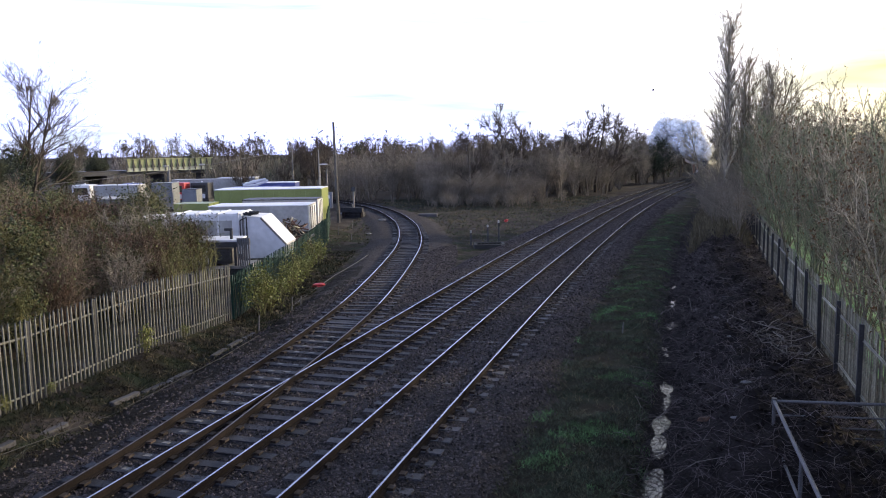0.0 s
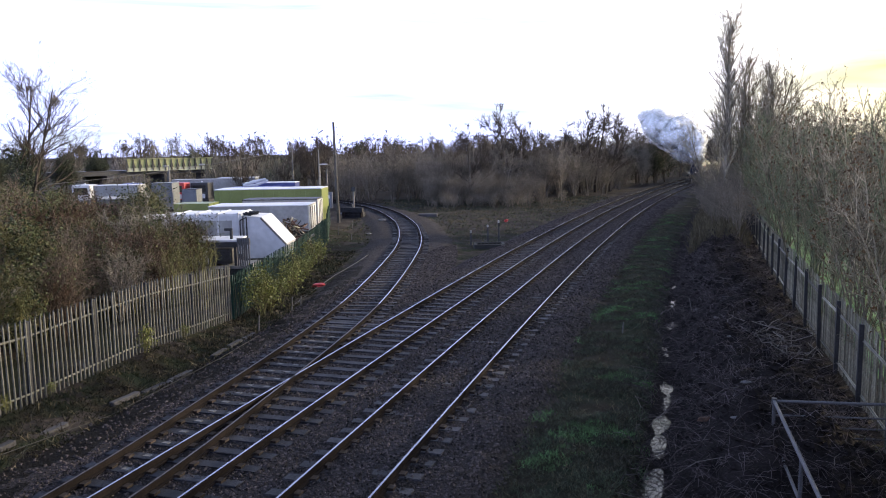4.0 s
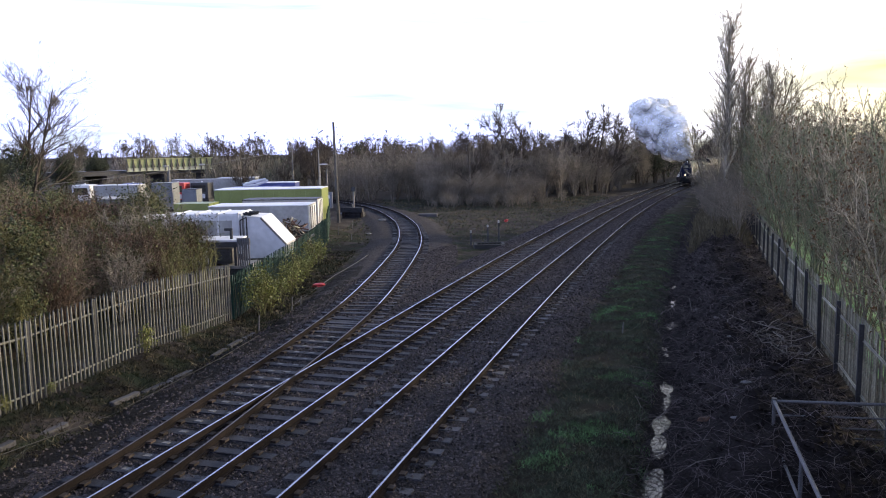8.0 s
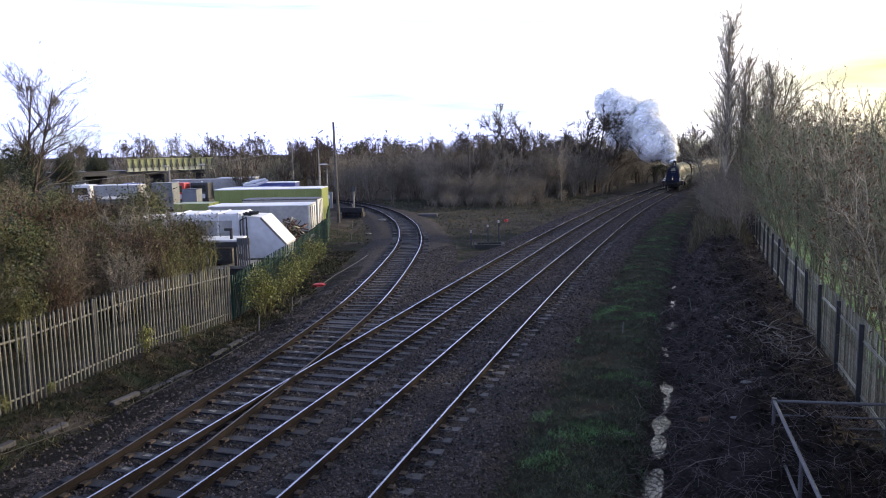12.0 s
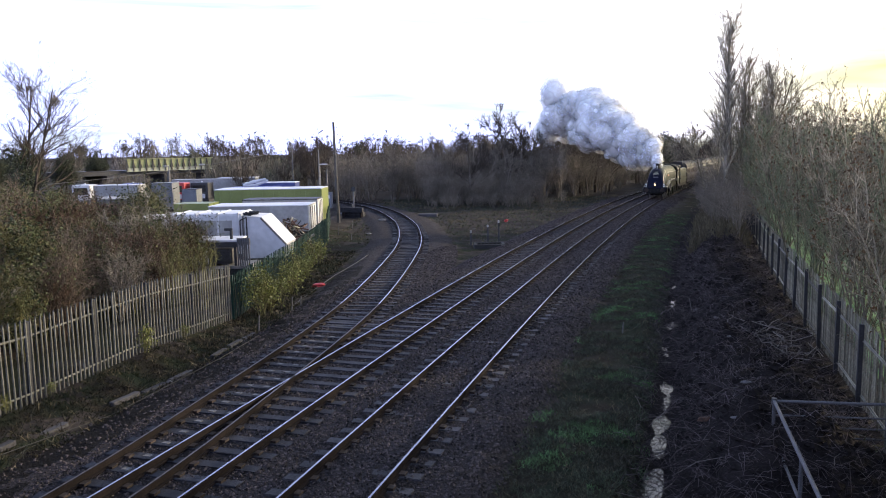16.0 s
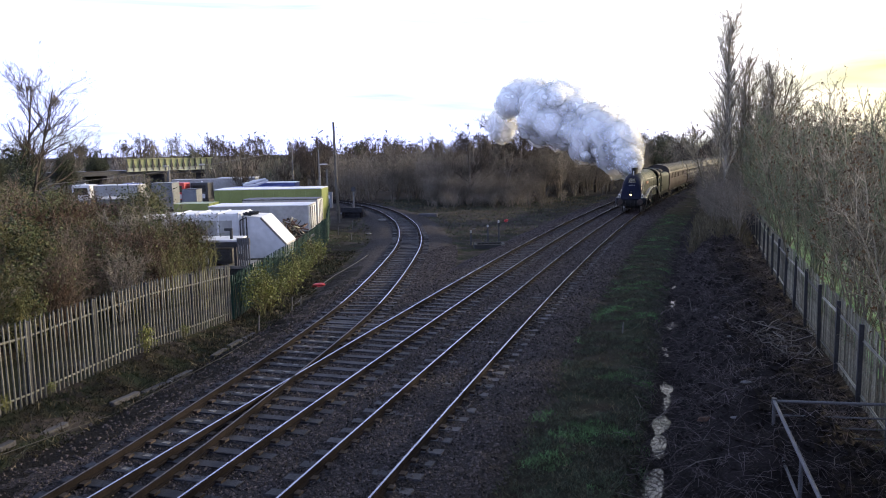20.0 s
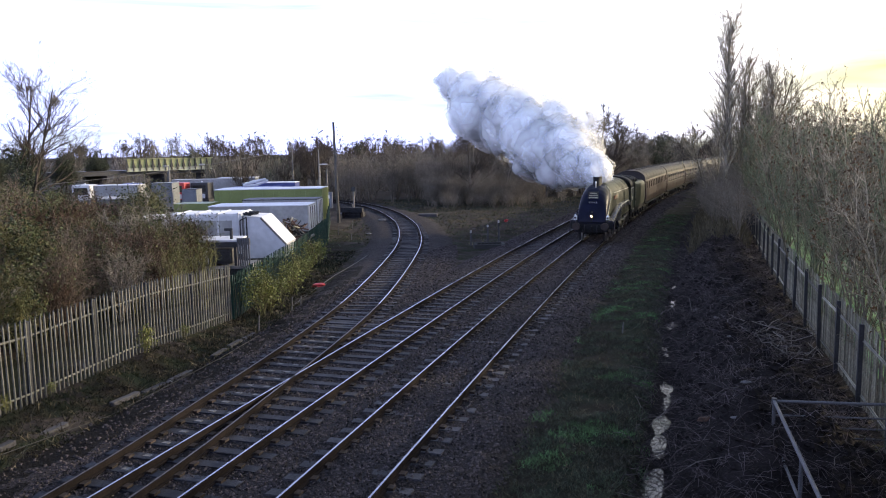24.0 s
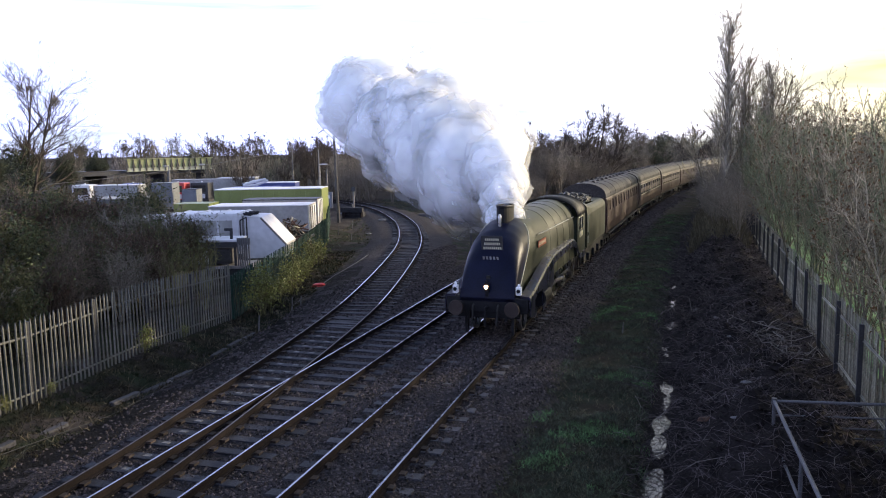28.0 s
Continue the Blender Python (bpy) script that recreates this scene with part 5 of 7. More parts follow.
def mast(x, y, h, r=0.08, label="slim grey steel mast in the yard"):
    t = thing("mast", label, "mast", pose(x, y, zat(x, y)), "masts")
    part("tube", rodded((0, 0, -0.2), (0, 0, h), r, r * 0.7, 10), M["galv_dark"], t)
    part("base_plate", boxed(-0.2, 0.2, -0.2, 0.2, 0.0, 0.05), M["galv_dark"], t)
    return t


telegraph_pole()
mast(-12.0, 75.0, 6.6)
mast(-11.7, 78.0, 4.6)
mast(-16.5, 85.0, 6.7)
for x, y, h, d in ((-14.6, 92.0, 4.6, 1), (-42.0, 118.0, 4.6, -1), (-37.0, 120.0, 4.8, -1)):
    t = mast(x, y, h, 0.07, "yard lighting column with a flat lantern")
    part("lantern", boxed(0, 0.9 * d, -0.12, 0.12, h - 0.05, h + 0.08, 0.02), M["white"], t)
    tagged(t, category="street lamp")


def signal_post():
    t = thing("signal_post", "short grey ground signal post beside the branch", "signal", pose(-9.0, 77.6, zat(-9, 77.6)))
    part("post", rodded((0, 0, 0), (0, 0, 2.3), 0.09), M["galv_dark"], t)
    part("head", boxed(-0.22, 0.22, -0.12, 0.12, 2.2, 2.65, 0.03), M["darkp"], t)
    part("base", boxed(-0.35, 0.35, -0.3, 0.3, -0.1, 0.25, 0.03), M["concrete"], t)


def relay_cabinet(x, y, w, h, label):
    t = thing("equipment_cabinet", label, "cabinet", pose(x, y, zat(x, y)), "lineside cabinets")
    part("body", boxed(0, w, 0, 0.6, 0.1, h, 0.03), M["greyp"], t)
    part("door", boxed(0.05, w - 0.05, -0.02, -0.003, 0.2, h - 0.1, 0.01), M["greyp"], t)
    part("sign", boxed(w * 0.3, w * 0.7, -0.03, -0.021, h - 0.7, h - 0.35), M["white"], t)
    part("plinth", boxed(-0.05, w + 0.05, -0.05, 0.65, -0.2, 0.1), M["concrete"], t)


def buffer_stop():
    t = thing("buffer_stop", "old dark timber and rail buffer stop", "buffer stop", pose(-9.7, 73.0, zat(-9.7, 73.0), 0, 0, -14))
    part("beam", boxed(0, 2.2, -0.2, 0.2, 0.6, 1.05, 0.03), M["timber"], t)
    for k in range(4):
        part("timber", boxed(0.1, 2.1, 0.25, 0.9, -0.4 + k * 0.25, -0.16 + k * 0.25, 0.02), M["timber"], t)
    for x in (0.2, 2.0):
        part("leg", boxed(x - 0.09, x + 0.09, -0.12, 0.12, -0.5, 0.8), M["rail_side"], t)
        bm = bmesh.new()
        rod(bm, (x, 0, 0.8), (x, 1.5, -0.1), 0.08, sides=6)
        part("strut", bm, M["rail_side"], t)
    part("lamp", boxed(1.0, 1.2, -0.1, 0.1, 1.15, 1.4), M["darkp"], t)


signal_post()
relay_cabinet(-13.1, 85.0, 0.85, 1.9, "tall grey equipment cabinet with a white sign")
relay_cabinet(-10.3, 77.0, 1.2, 0.7, "low grey equipment cabinet beside the branch")
buffer_stop()


def catchpit():
    t = thing("catch_pit", "dark open drain pit with pale-topped marker posts in rough grass", "drain", pose(3.0, 49.0, zat(3, 49)))
    for x0, x1, y0, y1 in ((-1.0, 1.0, -0.75, -0.55), (-1.0, 1.0, 0.55, 0.75), (-1.0, -0.8, -0.55, 0.55), (0.8, 1.0, -0.55, 0.55)):
        part("kerb", boxed(x0, x1, y0, y1, -0.2, 0.26, 0.03), M["rubber"], t)
    part("pit_floor", boxed(-0.8, 0.8, -0.55, 0.55, -0.1, 0.02), M["rubber"], t)
    for k in range(7):
        part("grate_bar", boxed(-0.78 + k * 0.25, -0.73 + k * 0.25, -0.55, 0.55, 0.16, 0.2), M["rail_side"], t)
    for x, y, h in ((-1.15, 1.0, 0.85), (0.0, 1.6, 1.15), (0.75, 1.9, 1.4)):
        post = part("marker_post", boxed(x - 0.05, x + 0.05, y - 0.05, y + 0.05, -0.3, h), M["darkp"], t)
        part("post_cap", boxed(x - 0.06, x + 0.06, y - 0.06, y + 0.06, h, h + 0.16, 0.01), M["offwhite"], post)


catchpit()


def simple(name, label, category, x, y, material, bmf, group=""):
    t = tagged(part(name, bmf(), material, None, m=pose(x, y, zat(x, y), 0, 0, RT.uniform(-20, 20))), label, category, group)
    return t


for x, y, h in ((-6.55, 26.3, 0.75), (-6.0, 29.5, 0.7), (-5.9, 30.8, 0.45), (6.0, 25.2, 0.45), (-7.4, 62.0, 0.9), (-8.0, 58.0, 0.8), (-6.6, 54.5, 0.6)):
    simple("marker_stake", "short pale marker stake in the verge", "stake", x, y, M["pale"], lambda h=h: rodded((0, 0, -0.2), (0.05, 0.03, h * 0.8), 0.025, 0.02, 7), "marker stakes")


def crumpled(seed, sx, sy, sz):
    def f():
        bm = bmesh.new()
        bmesh.ops.create_icosphere(bm, subdivisions=2, radius=1.0)
        for v in bm.verts:
            v.co *= 0.75 + 0.45 * noise.noise(v.co * 1.7 + Vector((seed, seed * 2, 0)))
            v.co = Vector((v.co.x * sx, v.co.y * sy, (v.co.z + 0.5) * sz))
        return bm
    return f


simple("red_bag", "crumpled red plastic bag on the ballast edge", "bag", -5.85, 35.4, M["redp"], crumpled(3, 0.42, 0.3, 0.14))
simple("red_rag", "small red rag on rough ground", "litter", 5.6, 67.0, M["redp"], crumpled(5, 0.25, 0.2, 0.2))
simple("red_rag", "faded red rag on dug earth", "litter", 5.7, 16.0, M["rust"], crumpled(6, 0.32, 0.12, 0.06))
for k, (x, y, sx, sy, sz) in enumerate(((8.7, 23.8, .16, .08, .05), (6.5, 16.0, .14, .07, .05), (-2.1, 32.8, .2, .12, .05), (5.9, 15.0, .1, .06, .04), (7.9, 20.6, .12, .08, .04), (-5.6, 57.5, .3, .2, .1),
                                        (-5.3, 66.2, .45, .25, .16), (9.4, 28.0, .15, .1, .05), (-7.6, 20.4, .12, .1, .05), (2.5, 61.0, .2, .1, .06))):
    simple("litter", "scrap of pale litter on the ground", "litter", x, y, M["pale"], crumpled(11 + k, sx, sy, sz), "litter")
simple("concrete_slab", "low dark concrete slab beside the branch", "slab", -1.4, 73.3, M["concrete"], lambda: boxed(-0.9, 0.9, -0.6, 0.6, -0.2, 0.28, 0.03))


def trough_route():
    """Lids of the concrete cable trough along the verge."""
    t = thing("cable_trough", "line of mossy concrete cable trough lids", "cable trough", kind="structure")
    pts = [Vector(a) for a in ((-9.4, 14.2), (-8.63, 17.07), (-7.33, 21.55), (-6.62, 26.2))]
    me = sleeper_mesh(0.97, 0.16, 0.12, M["concrete"], 77)
    d = 0.0
    r = random.Random(3)
    for i in range(3):
        a, b = pts[i], pts[i + 1]
        n = int((b - a).length)
        for k in range(n):
            p = a + (b - a) * (k + 0.5) / n
            if r.random() < 0.85:
                mesh_part("lid", me, t, m=pose(p.x, p.y, zat(p.x, p.y) + 0.08 + r.uniform(-.02, .02), r.uniform(-3, 3), r.uniform(-2, 2), math.degrees(math.atan2(b.y - a.y, b.x - a.x)) + r.uniform(-2, 2)))


trough_route()


def cable(pts, r, material, label, name="cable"):
    tw = Twigs()
    tw.tube(pts, r, r, 5)
    tagged(new(name, tw.mesh(name, material)), label, "cable")


def sag(a, b, s, n=14):
    a, b = np.array(a, float), np.array(b, float)
    return [a + (b - a) * k / n - np.array([0, 0, 4 * s * (k / n) * (1 - k / n)]) for k in range(n + 1)]


cable(sag((-16.5, 85.0, 6.4), (-34.0, 66.0, 3.6), 0.35), 0.025, M["galv_dark"], "thin overhead wire sagging across the yard")
cable([(x, y, zat(x, y) + 0.02) for x, y in ((-4.4, 44.4), (-4.9, 41.5), (-5.5, 38.0), (-5.9, 35.0), (-6.3, 31.0))], 0.02, M["darkp"], "black cable lying along the ballast")
cable([(x, y, zat(x, y) + 0.04) for x, y in ((-9.0, 14.5), (-8.0, 17.6), (-7.3, 20.0), (-6.7, 22.4), (-6.2, 25.0))], 0.014, M["rubber"], "black cable lying along the ballast")


def hand_rail():
    """Galvanised tube barrier at the head of the ditch."""
    t = thing("tube_barrier", "galvanised steel tube barrier over the ditch head", "barrier")
    corner, near, far = Vector((6.42, 14.38, 0)), Vector((4.6, 7.85, 0)), Vector((11.5, 13.55, 0))

    def tube(a, b, z0, z1, r=0.03):
        part("rail", rodded((a.x, a.y, z0), (b.x, b.y, z1), r, sides=8), M["galv"], t)
    for z, r in ((1.0, 0.035), (0.3, 0.03)):
        tube(corner, near, z, z, r)
    for z, r in ((1.0, 0.032), (0.72, 0.018), (0.5, 0.018), (0.3, 0.022)):
        tube(corner, far, z, z, r)
    for f, q in ((0.0, near), (0.43, near), (0.9, near), (0.4, far), (0.8, far)):
        p = corner.lerp(q, f)
        part("post", rodded((p.x, p.y, zat(p.x, p.y) - 0.3), (p.x, p.y, 1.0), 0.035, sides=8), M["galv"], t)
    part("corner_cap", rodded((6.42, 14.38, 0.95), (6.42, 14.38, 1.06), 0.05), M["galv"], t)


hand_rail()


# ---- loose ground cover ----
def blades(name, label, places, rng, h0, h1, w, material, per=4, lean=0.5):
    n = len(places)
    c = np.repeat(np.asarray(places), per, axis=0)
    m = len(c)
    c = c + np.concatenate([rng.normal(0, 0.05, (m, 2)), np.zeros((m, 1))], 1)
    a = rng.uniform(0, 2 * np.pi, m)
    h = rng.uniform(h0, h1, m)
    side = np.stack([np.cos(a), np.sin(a), np.zeros(m)], 1) * w
    tip = c + np.stack([rng.normal(0, lean, m) * h, rng.normal(0, lean, m) * h, h], 1)
    mid = (c + tip) / 2 + np.array([0, 0, 1]) * h[:, None] * 0.15
    v = np.stack([c - side, c + side, mid + side * 0.7, mid - side * 0.7, tip], 1).reshape(-1, 3)
    i = np.arange(m)[:, None] * 5
    q = np.concatenate([i, i + 1, i + 2, i + 3], 1).tolist()
    tr = np.concatenate([i + 3, i + 2, i + 4], 1).tolist()
    return tagged(new(name, mesh_of(name, v, q + tr, material)), label, "grass" if "grass" in name else "litter", kind="stuff")


def on_ground(x, y):
    z, u, s, bed = ground_z(x, y)
    return np.stack([x, y, z - 0.01], 1), u, s, bed


def scatter(rng, n, u0, u1, s0, s1, near=1.0):
    u, s = rng.uniform(u0, u1, n), s0 + (s1 - s0) * rng.uniform(0, 1, n) ** (1 + near)
    xy = np.array([line(b, a)[:2] for a, b in zip(u, s)])
    return on_ground(xy[:, 0], xy[:, 1])


def ground_cover():
    rng = np.random.default_rng(8)
    p, u, s, bed = scatter(rng, 26000, 2.5, 5.1, 7, 75)
    k = rough2(p[:, 0], p[:, 1], 0.8) + 0.6 * rough2(p[:, 0], p[:, 1], 2.6)
    blades("green_grass", "patchy short green grass along the ditch", p[k > 0.5], rng, 0.03, 0.1, 0.007, M["grass"], 6, 0.8)
    blades("dull_grass", "dull trodden grass and moss along the ditch", p[(k <= 0.5) & (k > -0.35)], rng, 0.03, 0.11, 0.008, M["moss"], 5, 1.0)
    blades("straw_grass", "thin bleached grass along the ditch", p[k <= 0.5][::6], rng, 0.04, 0.14, 0.006, M["dry"], 3, 1.0)
    # verge below the west fence
    n = 5000
    y = rng.uniform(12, 48, n)
    x = np.interp(y, [12, 17, 28, 50], [-11.2, -10.1, -7.7, -7.3]) + rng.uniform(-0.3, 2.4, n) * np.interp(y, [12, 28, 50], [1.0, 0.7, 0.8])
    q, u, s, bed = on_ground(x, y)
    q = q[bed < 0.5]
    blades("verge_grass", "tangled verge grass below the fence", q[::2], rng, 0.03, 0.16, 0.01, M["turf"], 7, 1.1)
    blades("dead_grass", "dead straw-coloured grass in the verge", q[1::4], rng, 0.05, 0.2, 0.007, M["dry"], 3, 1.1)
    # rough grass in front of the thicket
    n = 15000
    y = 46 + 54 * np.sqrt(rng.uniform(0, 1, n))
    x = rng.uniform(-8, 32, n)
    q, u, s, bed = on_ground(x, y)
    k = rough2(x, y, 0.45) + 0.4 * rough2(x, y, 1.7) + rng.normal(0, 0.3, n)
    ok = (bed < 0.25) & (u < -6.4 + 0.5 * rng.normal(0, 1, n))
    blades("rough_grass", "rough dead grass before the thicket", q[ok & (k > 0.35)], rng, 0.06, 0.32, 0.014, M["dry"], 5, 0.6)
    blades("rough_green_grass", "low rough grass before the thicket", q[ok & (k <= 0.35)], rng, 0.05, 0.18, 0.018, M["moss"], 5, 0.9)
    n = 2600
    q, u, s, bed = scatter(rng, n, 5.8, 9.2, 48, 105, 0.0)
    blades("lineside_grass", "tall dead lineside grass", q, rng, 0.3, 1.0, 0.02, M["dry"], 4, 0.35)


def ballast_stones():
    rng = np.random.default_rng(5)
    n = 125000
    u, s = rng.uniform(-9.0, 3.2, n), 8 + 92 * rng.uniform(0, 1, n) ** 2.0
    xy = np.array([line(b, a)[:2] for a, b in zip(u, s)])
    p, uu, ss, bed = on_ground(xy[:, 0], xy[:, 1])
    p = p[(bed > 0.12) & ((p[:, 0] > np.interp(p[:, 1], BR[1][:400], BR[0][:400]) - 1.7) | (p[:, 1] > 40) | (rng.uniform(0, 1, n) < 0.25))]
    n = len(p)
    r = rng.uniform(0.018, 0.045, n) * (1 + (p[:, 1] - 10) / 45)
    base = np.array([(1, 0, 0), (0, 1, 0), (-1, 0, 0), (0, -1, 0), (0, 0, 0.8), (0, 0, -0.8)], float)
    a = rng.uniform(0, 6.28, n)
    jit = rng.uniform(0.6, 1.3, (n, 6, 1))
    v = base[None] * jit * r[:, None, None]
    ca, sa = np.cos(a)[:, None], np.sin(a)[:, None]
    v = np.stack([v[..., 0] * ca - v[..., 1] * sa, v[..., 0] * sa + v[..., 1] * ca + 0 * ca, v[..., 2] + 0.3 * v[..., 0]], -1) + p[:, None, :] + np.array([0, 0, 0.012])
    tri = np.array([(0, 1, 4), (1, 2, 4), (2, 3, 4), (3, 0, 4), (1, 0, 5), (2, 1, 5), (3, 2, 5), (0, 3, 5)])
    f = (np.arange(n)[:, None, None] * 6 + tri[None]).reshape(-1, 3)
    tagged(new("ballast_stones", mesh_of("ballast_stones", v.reshape(-1, 3), f.tolist(), M["stone"])), "loose broken stone ballast", "ballast", kind="stuff")


def debris():
    rng = np.random.default_rng(31)
    sets = (("brushwood", "dark tangled brushwood over dug earth", 15000, 0.15, 0.6, 0.007, M["brush"]), ("cut_branches", "pale cut branches lying on dug earth", 170, 0.3, 1.1, 0.014, M["cutwood"]))
    for name, label, n, l0, l1, r, mm in sets:
        p, u, s, bed = scatter(rng, n, 4.8, 9.5, 6, 62, 0.9)
        tw = Twigs()
        for c in p:
            l = rng.uniform(l0, l1)
            a = rng.uniform(0, 6.28)
            d = np.array([math.cos(a), math.sin(a), rng.normal(0.1, 0.25)])
            b = c + np.array([0, 0, 0.04])
            tw.tube([b, b + d * l * 0.5 + rng.normal(0, 0.05, 3) + (0, 0, 0.06), b + d * l + rng.normal(0, 0.08, 3)], r, r * 0.5, 3)
        tagged(new(name, tw.mesh(name, mm)), label, "brushwood", kind="stuff")


def earth_clods():
    rng = np.random.default_rng(15)
    p, u, s, bed = scatter(rng, 5200, 5.7, 9.6, 8, 62, 0.8)
    n = len(p)
    r = rng.uniform(0.03, 0.12, n) ** 1.0
    base = np.array([(1, 0, 0), (0, 1, 0), (-1, 0, 0), (0, -1, 0), (0, 0, 0.7), (0, 0, -0.7)], float)
    v = base[None] * rng.uniform(0.6, 1.4, (n, 6, 1)) * r[:, None, None] + rng.normal(0, 0.2, (n, 6, 3)) * r[:, None, None] + p[:, None, :]
    tri = np.array([(0, 1, 4), (1, 2, 4), (2, 3, 4), (3, 0, 4), (1, 0, 5), (2, 1, 5), (3, 2, 5), (0, 3, 5)])
    f = (np.arange(n)[:, None, None] * 6 + tri[None]).reshape(-1, 3)
    tagged(new("earth_clods", mesh_of("earth_clods", v.reshape(-1, 3), f.tolist(), M["spoil"])), "dark lumps of dug earth", "earth", kind="stuff")


def branch_pile():
    """Pale cut stems thrown together beside the fence."""
    rng = np.random.default_rng(16)
    t = thing("branch_pile", "pile of pale cut branches beside the fence", "brushwood", pose(8.9, 20.0, zat(8.9, 20.0)))
    for k in range(44):
        l = rng.uniform(0.5, 1.2)
        a = rng.normal(1.7, 1.2)
        b = np.array([rng.normal(0, 0.5), rng.normal(0, 0.9), rng.uniform(0.02, 0.4)])
        d = np.array([math.cos(a), math.sin(a), rng.normal(0.0, 0.22)])
        tw = Twigs()
        tw.tube([b - d * l / 2, b - d * l * 0.15 + rng.normal(0, 0.08, 3), b + d * l * 0.2 + rng.normal(0, 0.1, 3), b + d * l / 2], 0.014, 0.006, 5)
        mesh_part("branch", tw.mesh("branch", M["cutwood"]), t)


earth_clods()
branch_pile()
ground_cover()
ballast_stones()
debris()


def ditch_brush():
    """Dead stems fallen over the ditch."""
    rng = np.random.default_rng(41)
    tw = Twigs()
    for k in range(750):
        s = 7 + 45 * rng.uniform() ** 1.7
        if math.sin(s * 1.9) + math.sin(s * 0.83 + 1) < rng.uniform(-1.4, 1.0):
            continue
        x, y, h = line(s, 5.35 + rng.normal(0, 0.28))
        z = zat(x, y)
        a = rng.uniform(0, 6.28)
        l = rng.uniform(0.2, 0.6)
        b = np.array([x, y, max(z, -0.57) + 0.03])
        d = np.array([math.cos(a), math.sin(a), rng.uniform(0, 0.7)]) * l
        tw.tube([b - d * 0.5, b + rng.normal(0, 0.03, 3) + (0, 0, 0.05), b + d], 0.012, 0.006, 3)
    tagged(new("ditch_brush", tw.mesh("ditch_brush", M["brush"])), "dead stems fallen across the ditch", "brushwood", kind="stuff")


ditch_brush()


def brick_hut():
    t = thing("brick_house", "small orange brick house beyond the line", "house", pose(59.6, 182.0, 0, 0, 0, -25))
    part("wall", boxed(0, 3.4, 0, 4.0, -0.4, 3.2), M["brick"], t)
    vs = [(-.2, -.2, 3.2), (3.6, -.2, 3.2), (3.6, 4.2, 3.2), (-.2, 4.2, 3.2), (1.7, -.2, 4.6), (1.7, 4.2, 4.6)]
    mesh_part("roof", mesh_of("roof", vs, [(0, 1, 4), (1, 2, 5, 4), (2, 3, 5), (3, 0, 4, 5), (3, 2, 1, 0)], M["rust"]), t)
    part("chimney_stack", boxed(1.4, 2.0, 1.5, 2.0, 4.2, 5.4), M["brick"], t)
    w = part("window", boxed(1.1, 2.3, -0.03, -0.004, 1.4, 2.5), M["window"], t)
    part("sill", boxed(1.0, 2.4, -0.1, -0.03, 1.3, 1.4), M["pale"], w)


brick_hut()
t = mast(36.0, 152.0, 10.0, 0.09, "distant radio mast above the thicket")
part("antenna", boxed(-0.5, -0.4, -0.1, 0.1, 8.2, 10.2), M["galv_dark"], t)
part("antenna", boxed(0.4, 0.5, -0.1, 0.1, 8.2, 10.2), M["galv_dark"], t)
part("crossbar", boxed(-0.5, 0.5, -0.04, 0.04, 9.2, 9.3), M["galv_dark"], t)


# ---- the train's run ----
def run(t):
    """Metres along the near line of the engine's front at t seconds."""
    a = t - 15.0
    return -2.96473e-4 * a ** 3 - 8.25674e-2 * a * a - 4.338614 * a + 94.49695


# ---- the train ----
TRAIN = []          # (thing, distance of its front behind the engine's front, length)
ROLL = []           # (wheelset, radius, local y, local z)
RODS = []           # coupling and connecting rods of the engine


def interp(rows, y):
    return float(np.interp(y, [r[0] for r in rows], [r[1] for r in rows]))


TOPLINE = [(-10.8, 3.66), (-4.6, 3.62), (-3.7, 3.58), (-3.0, 3.52), (-2.4, 3.41), (-1.9, 3.24), (-1.5, 3.02), (-1.15, 2.7), (-0.88, 2.34), (-0.68, 1.92), (-0.52, 1.5), (-0.45, 1.32)]


def casing_x(y, z):
    """Half width of the streamlined casing at y and height z."""
    zt = interp(TOPLINE, y)
    w = float(np.interp(y, [-10.8, -6.5, -4.2, -3.0, -2.0, -0.45], [1.2, 1.1, 1.02, 0.96, 0.91, 0.86]))
    zc = min(2.35, 1.32 + (zt - 1.32) * 0.55)
    if z <= zc:
        return w
    f = min(1.0, (z - zc) / (zt - zc))
    return w * (1 - f ** 2.3) ** (1 / 2.3)


def casing_section(y, n=11):
    zt = interp(TOPLINE, y)
    zc = min(2.35, 1.32 + (zt - 1.32) * 0.55)
    w = casing_x(y, zc)
    side = [(w, 1.2 + (zc - 1.2) * k / 3) for k in range(3)]
    arc = []
    for k in range(n + 1):
        a = math.pi / 2 * k / n
        arc.append((w * math.cos(a) ** (2 / 2.3), zc + (zt - zc) * math.sin(a) ** (2 / 2.3)))
    half = side + arc
    return half + [(-x, z) for x, z in reversed(half[:-1])]


def blue_edge(z):
    return -0.95 - max(0.0, z - 1.4) * 1.12


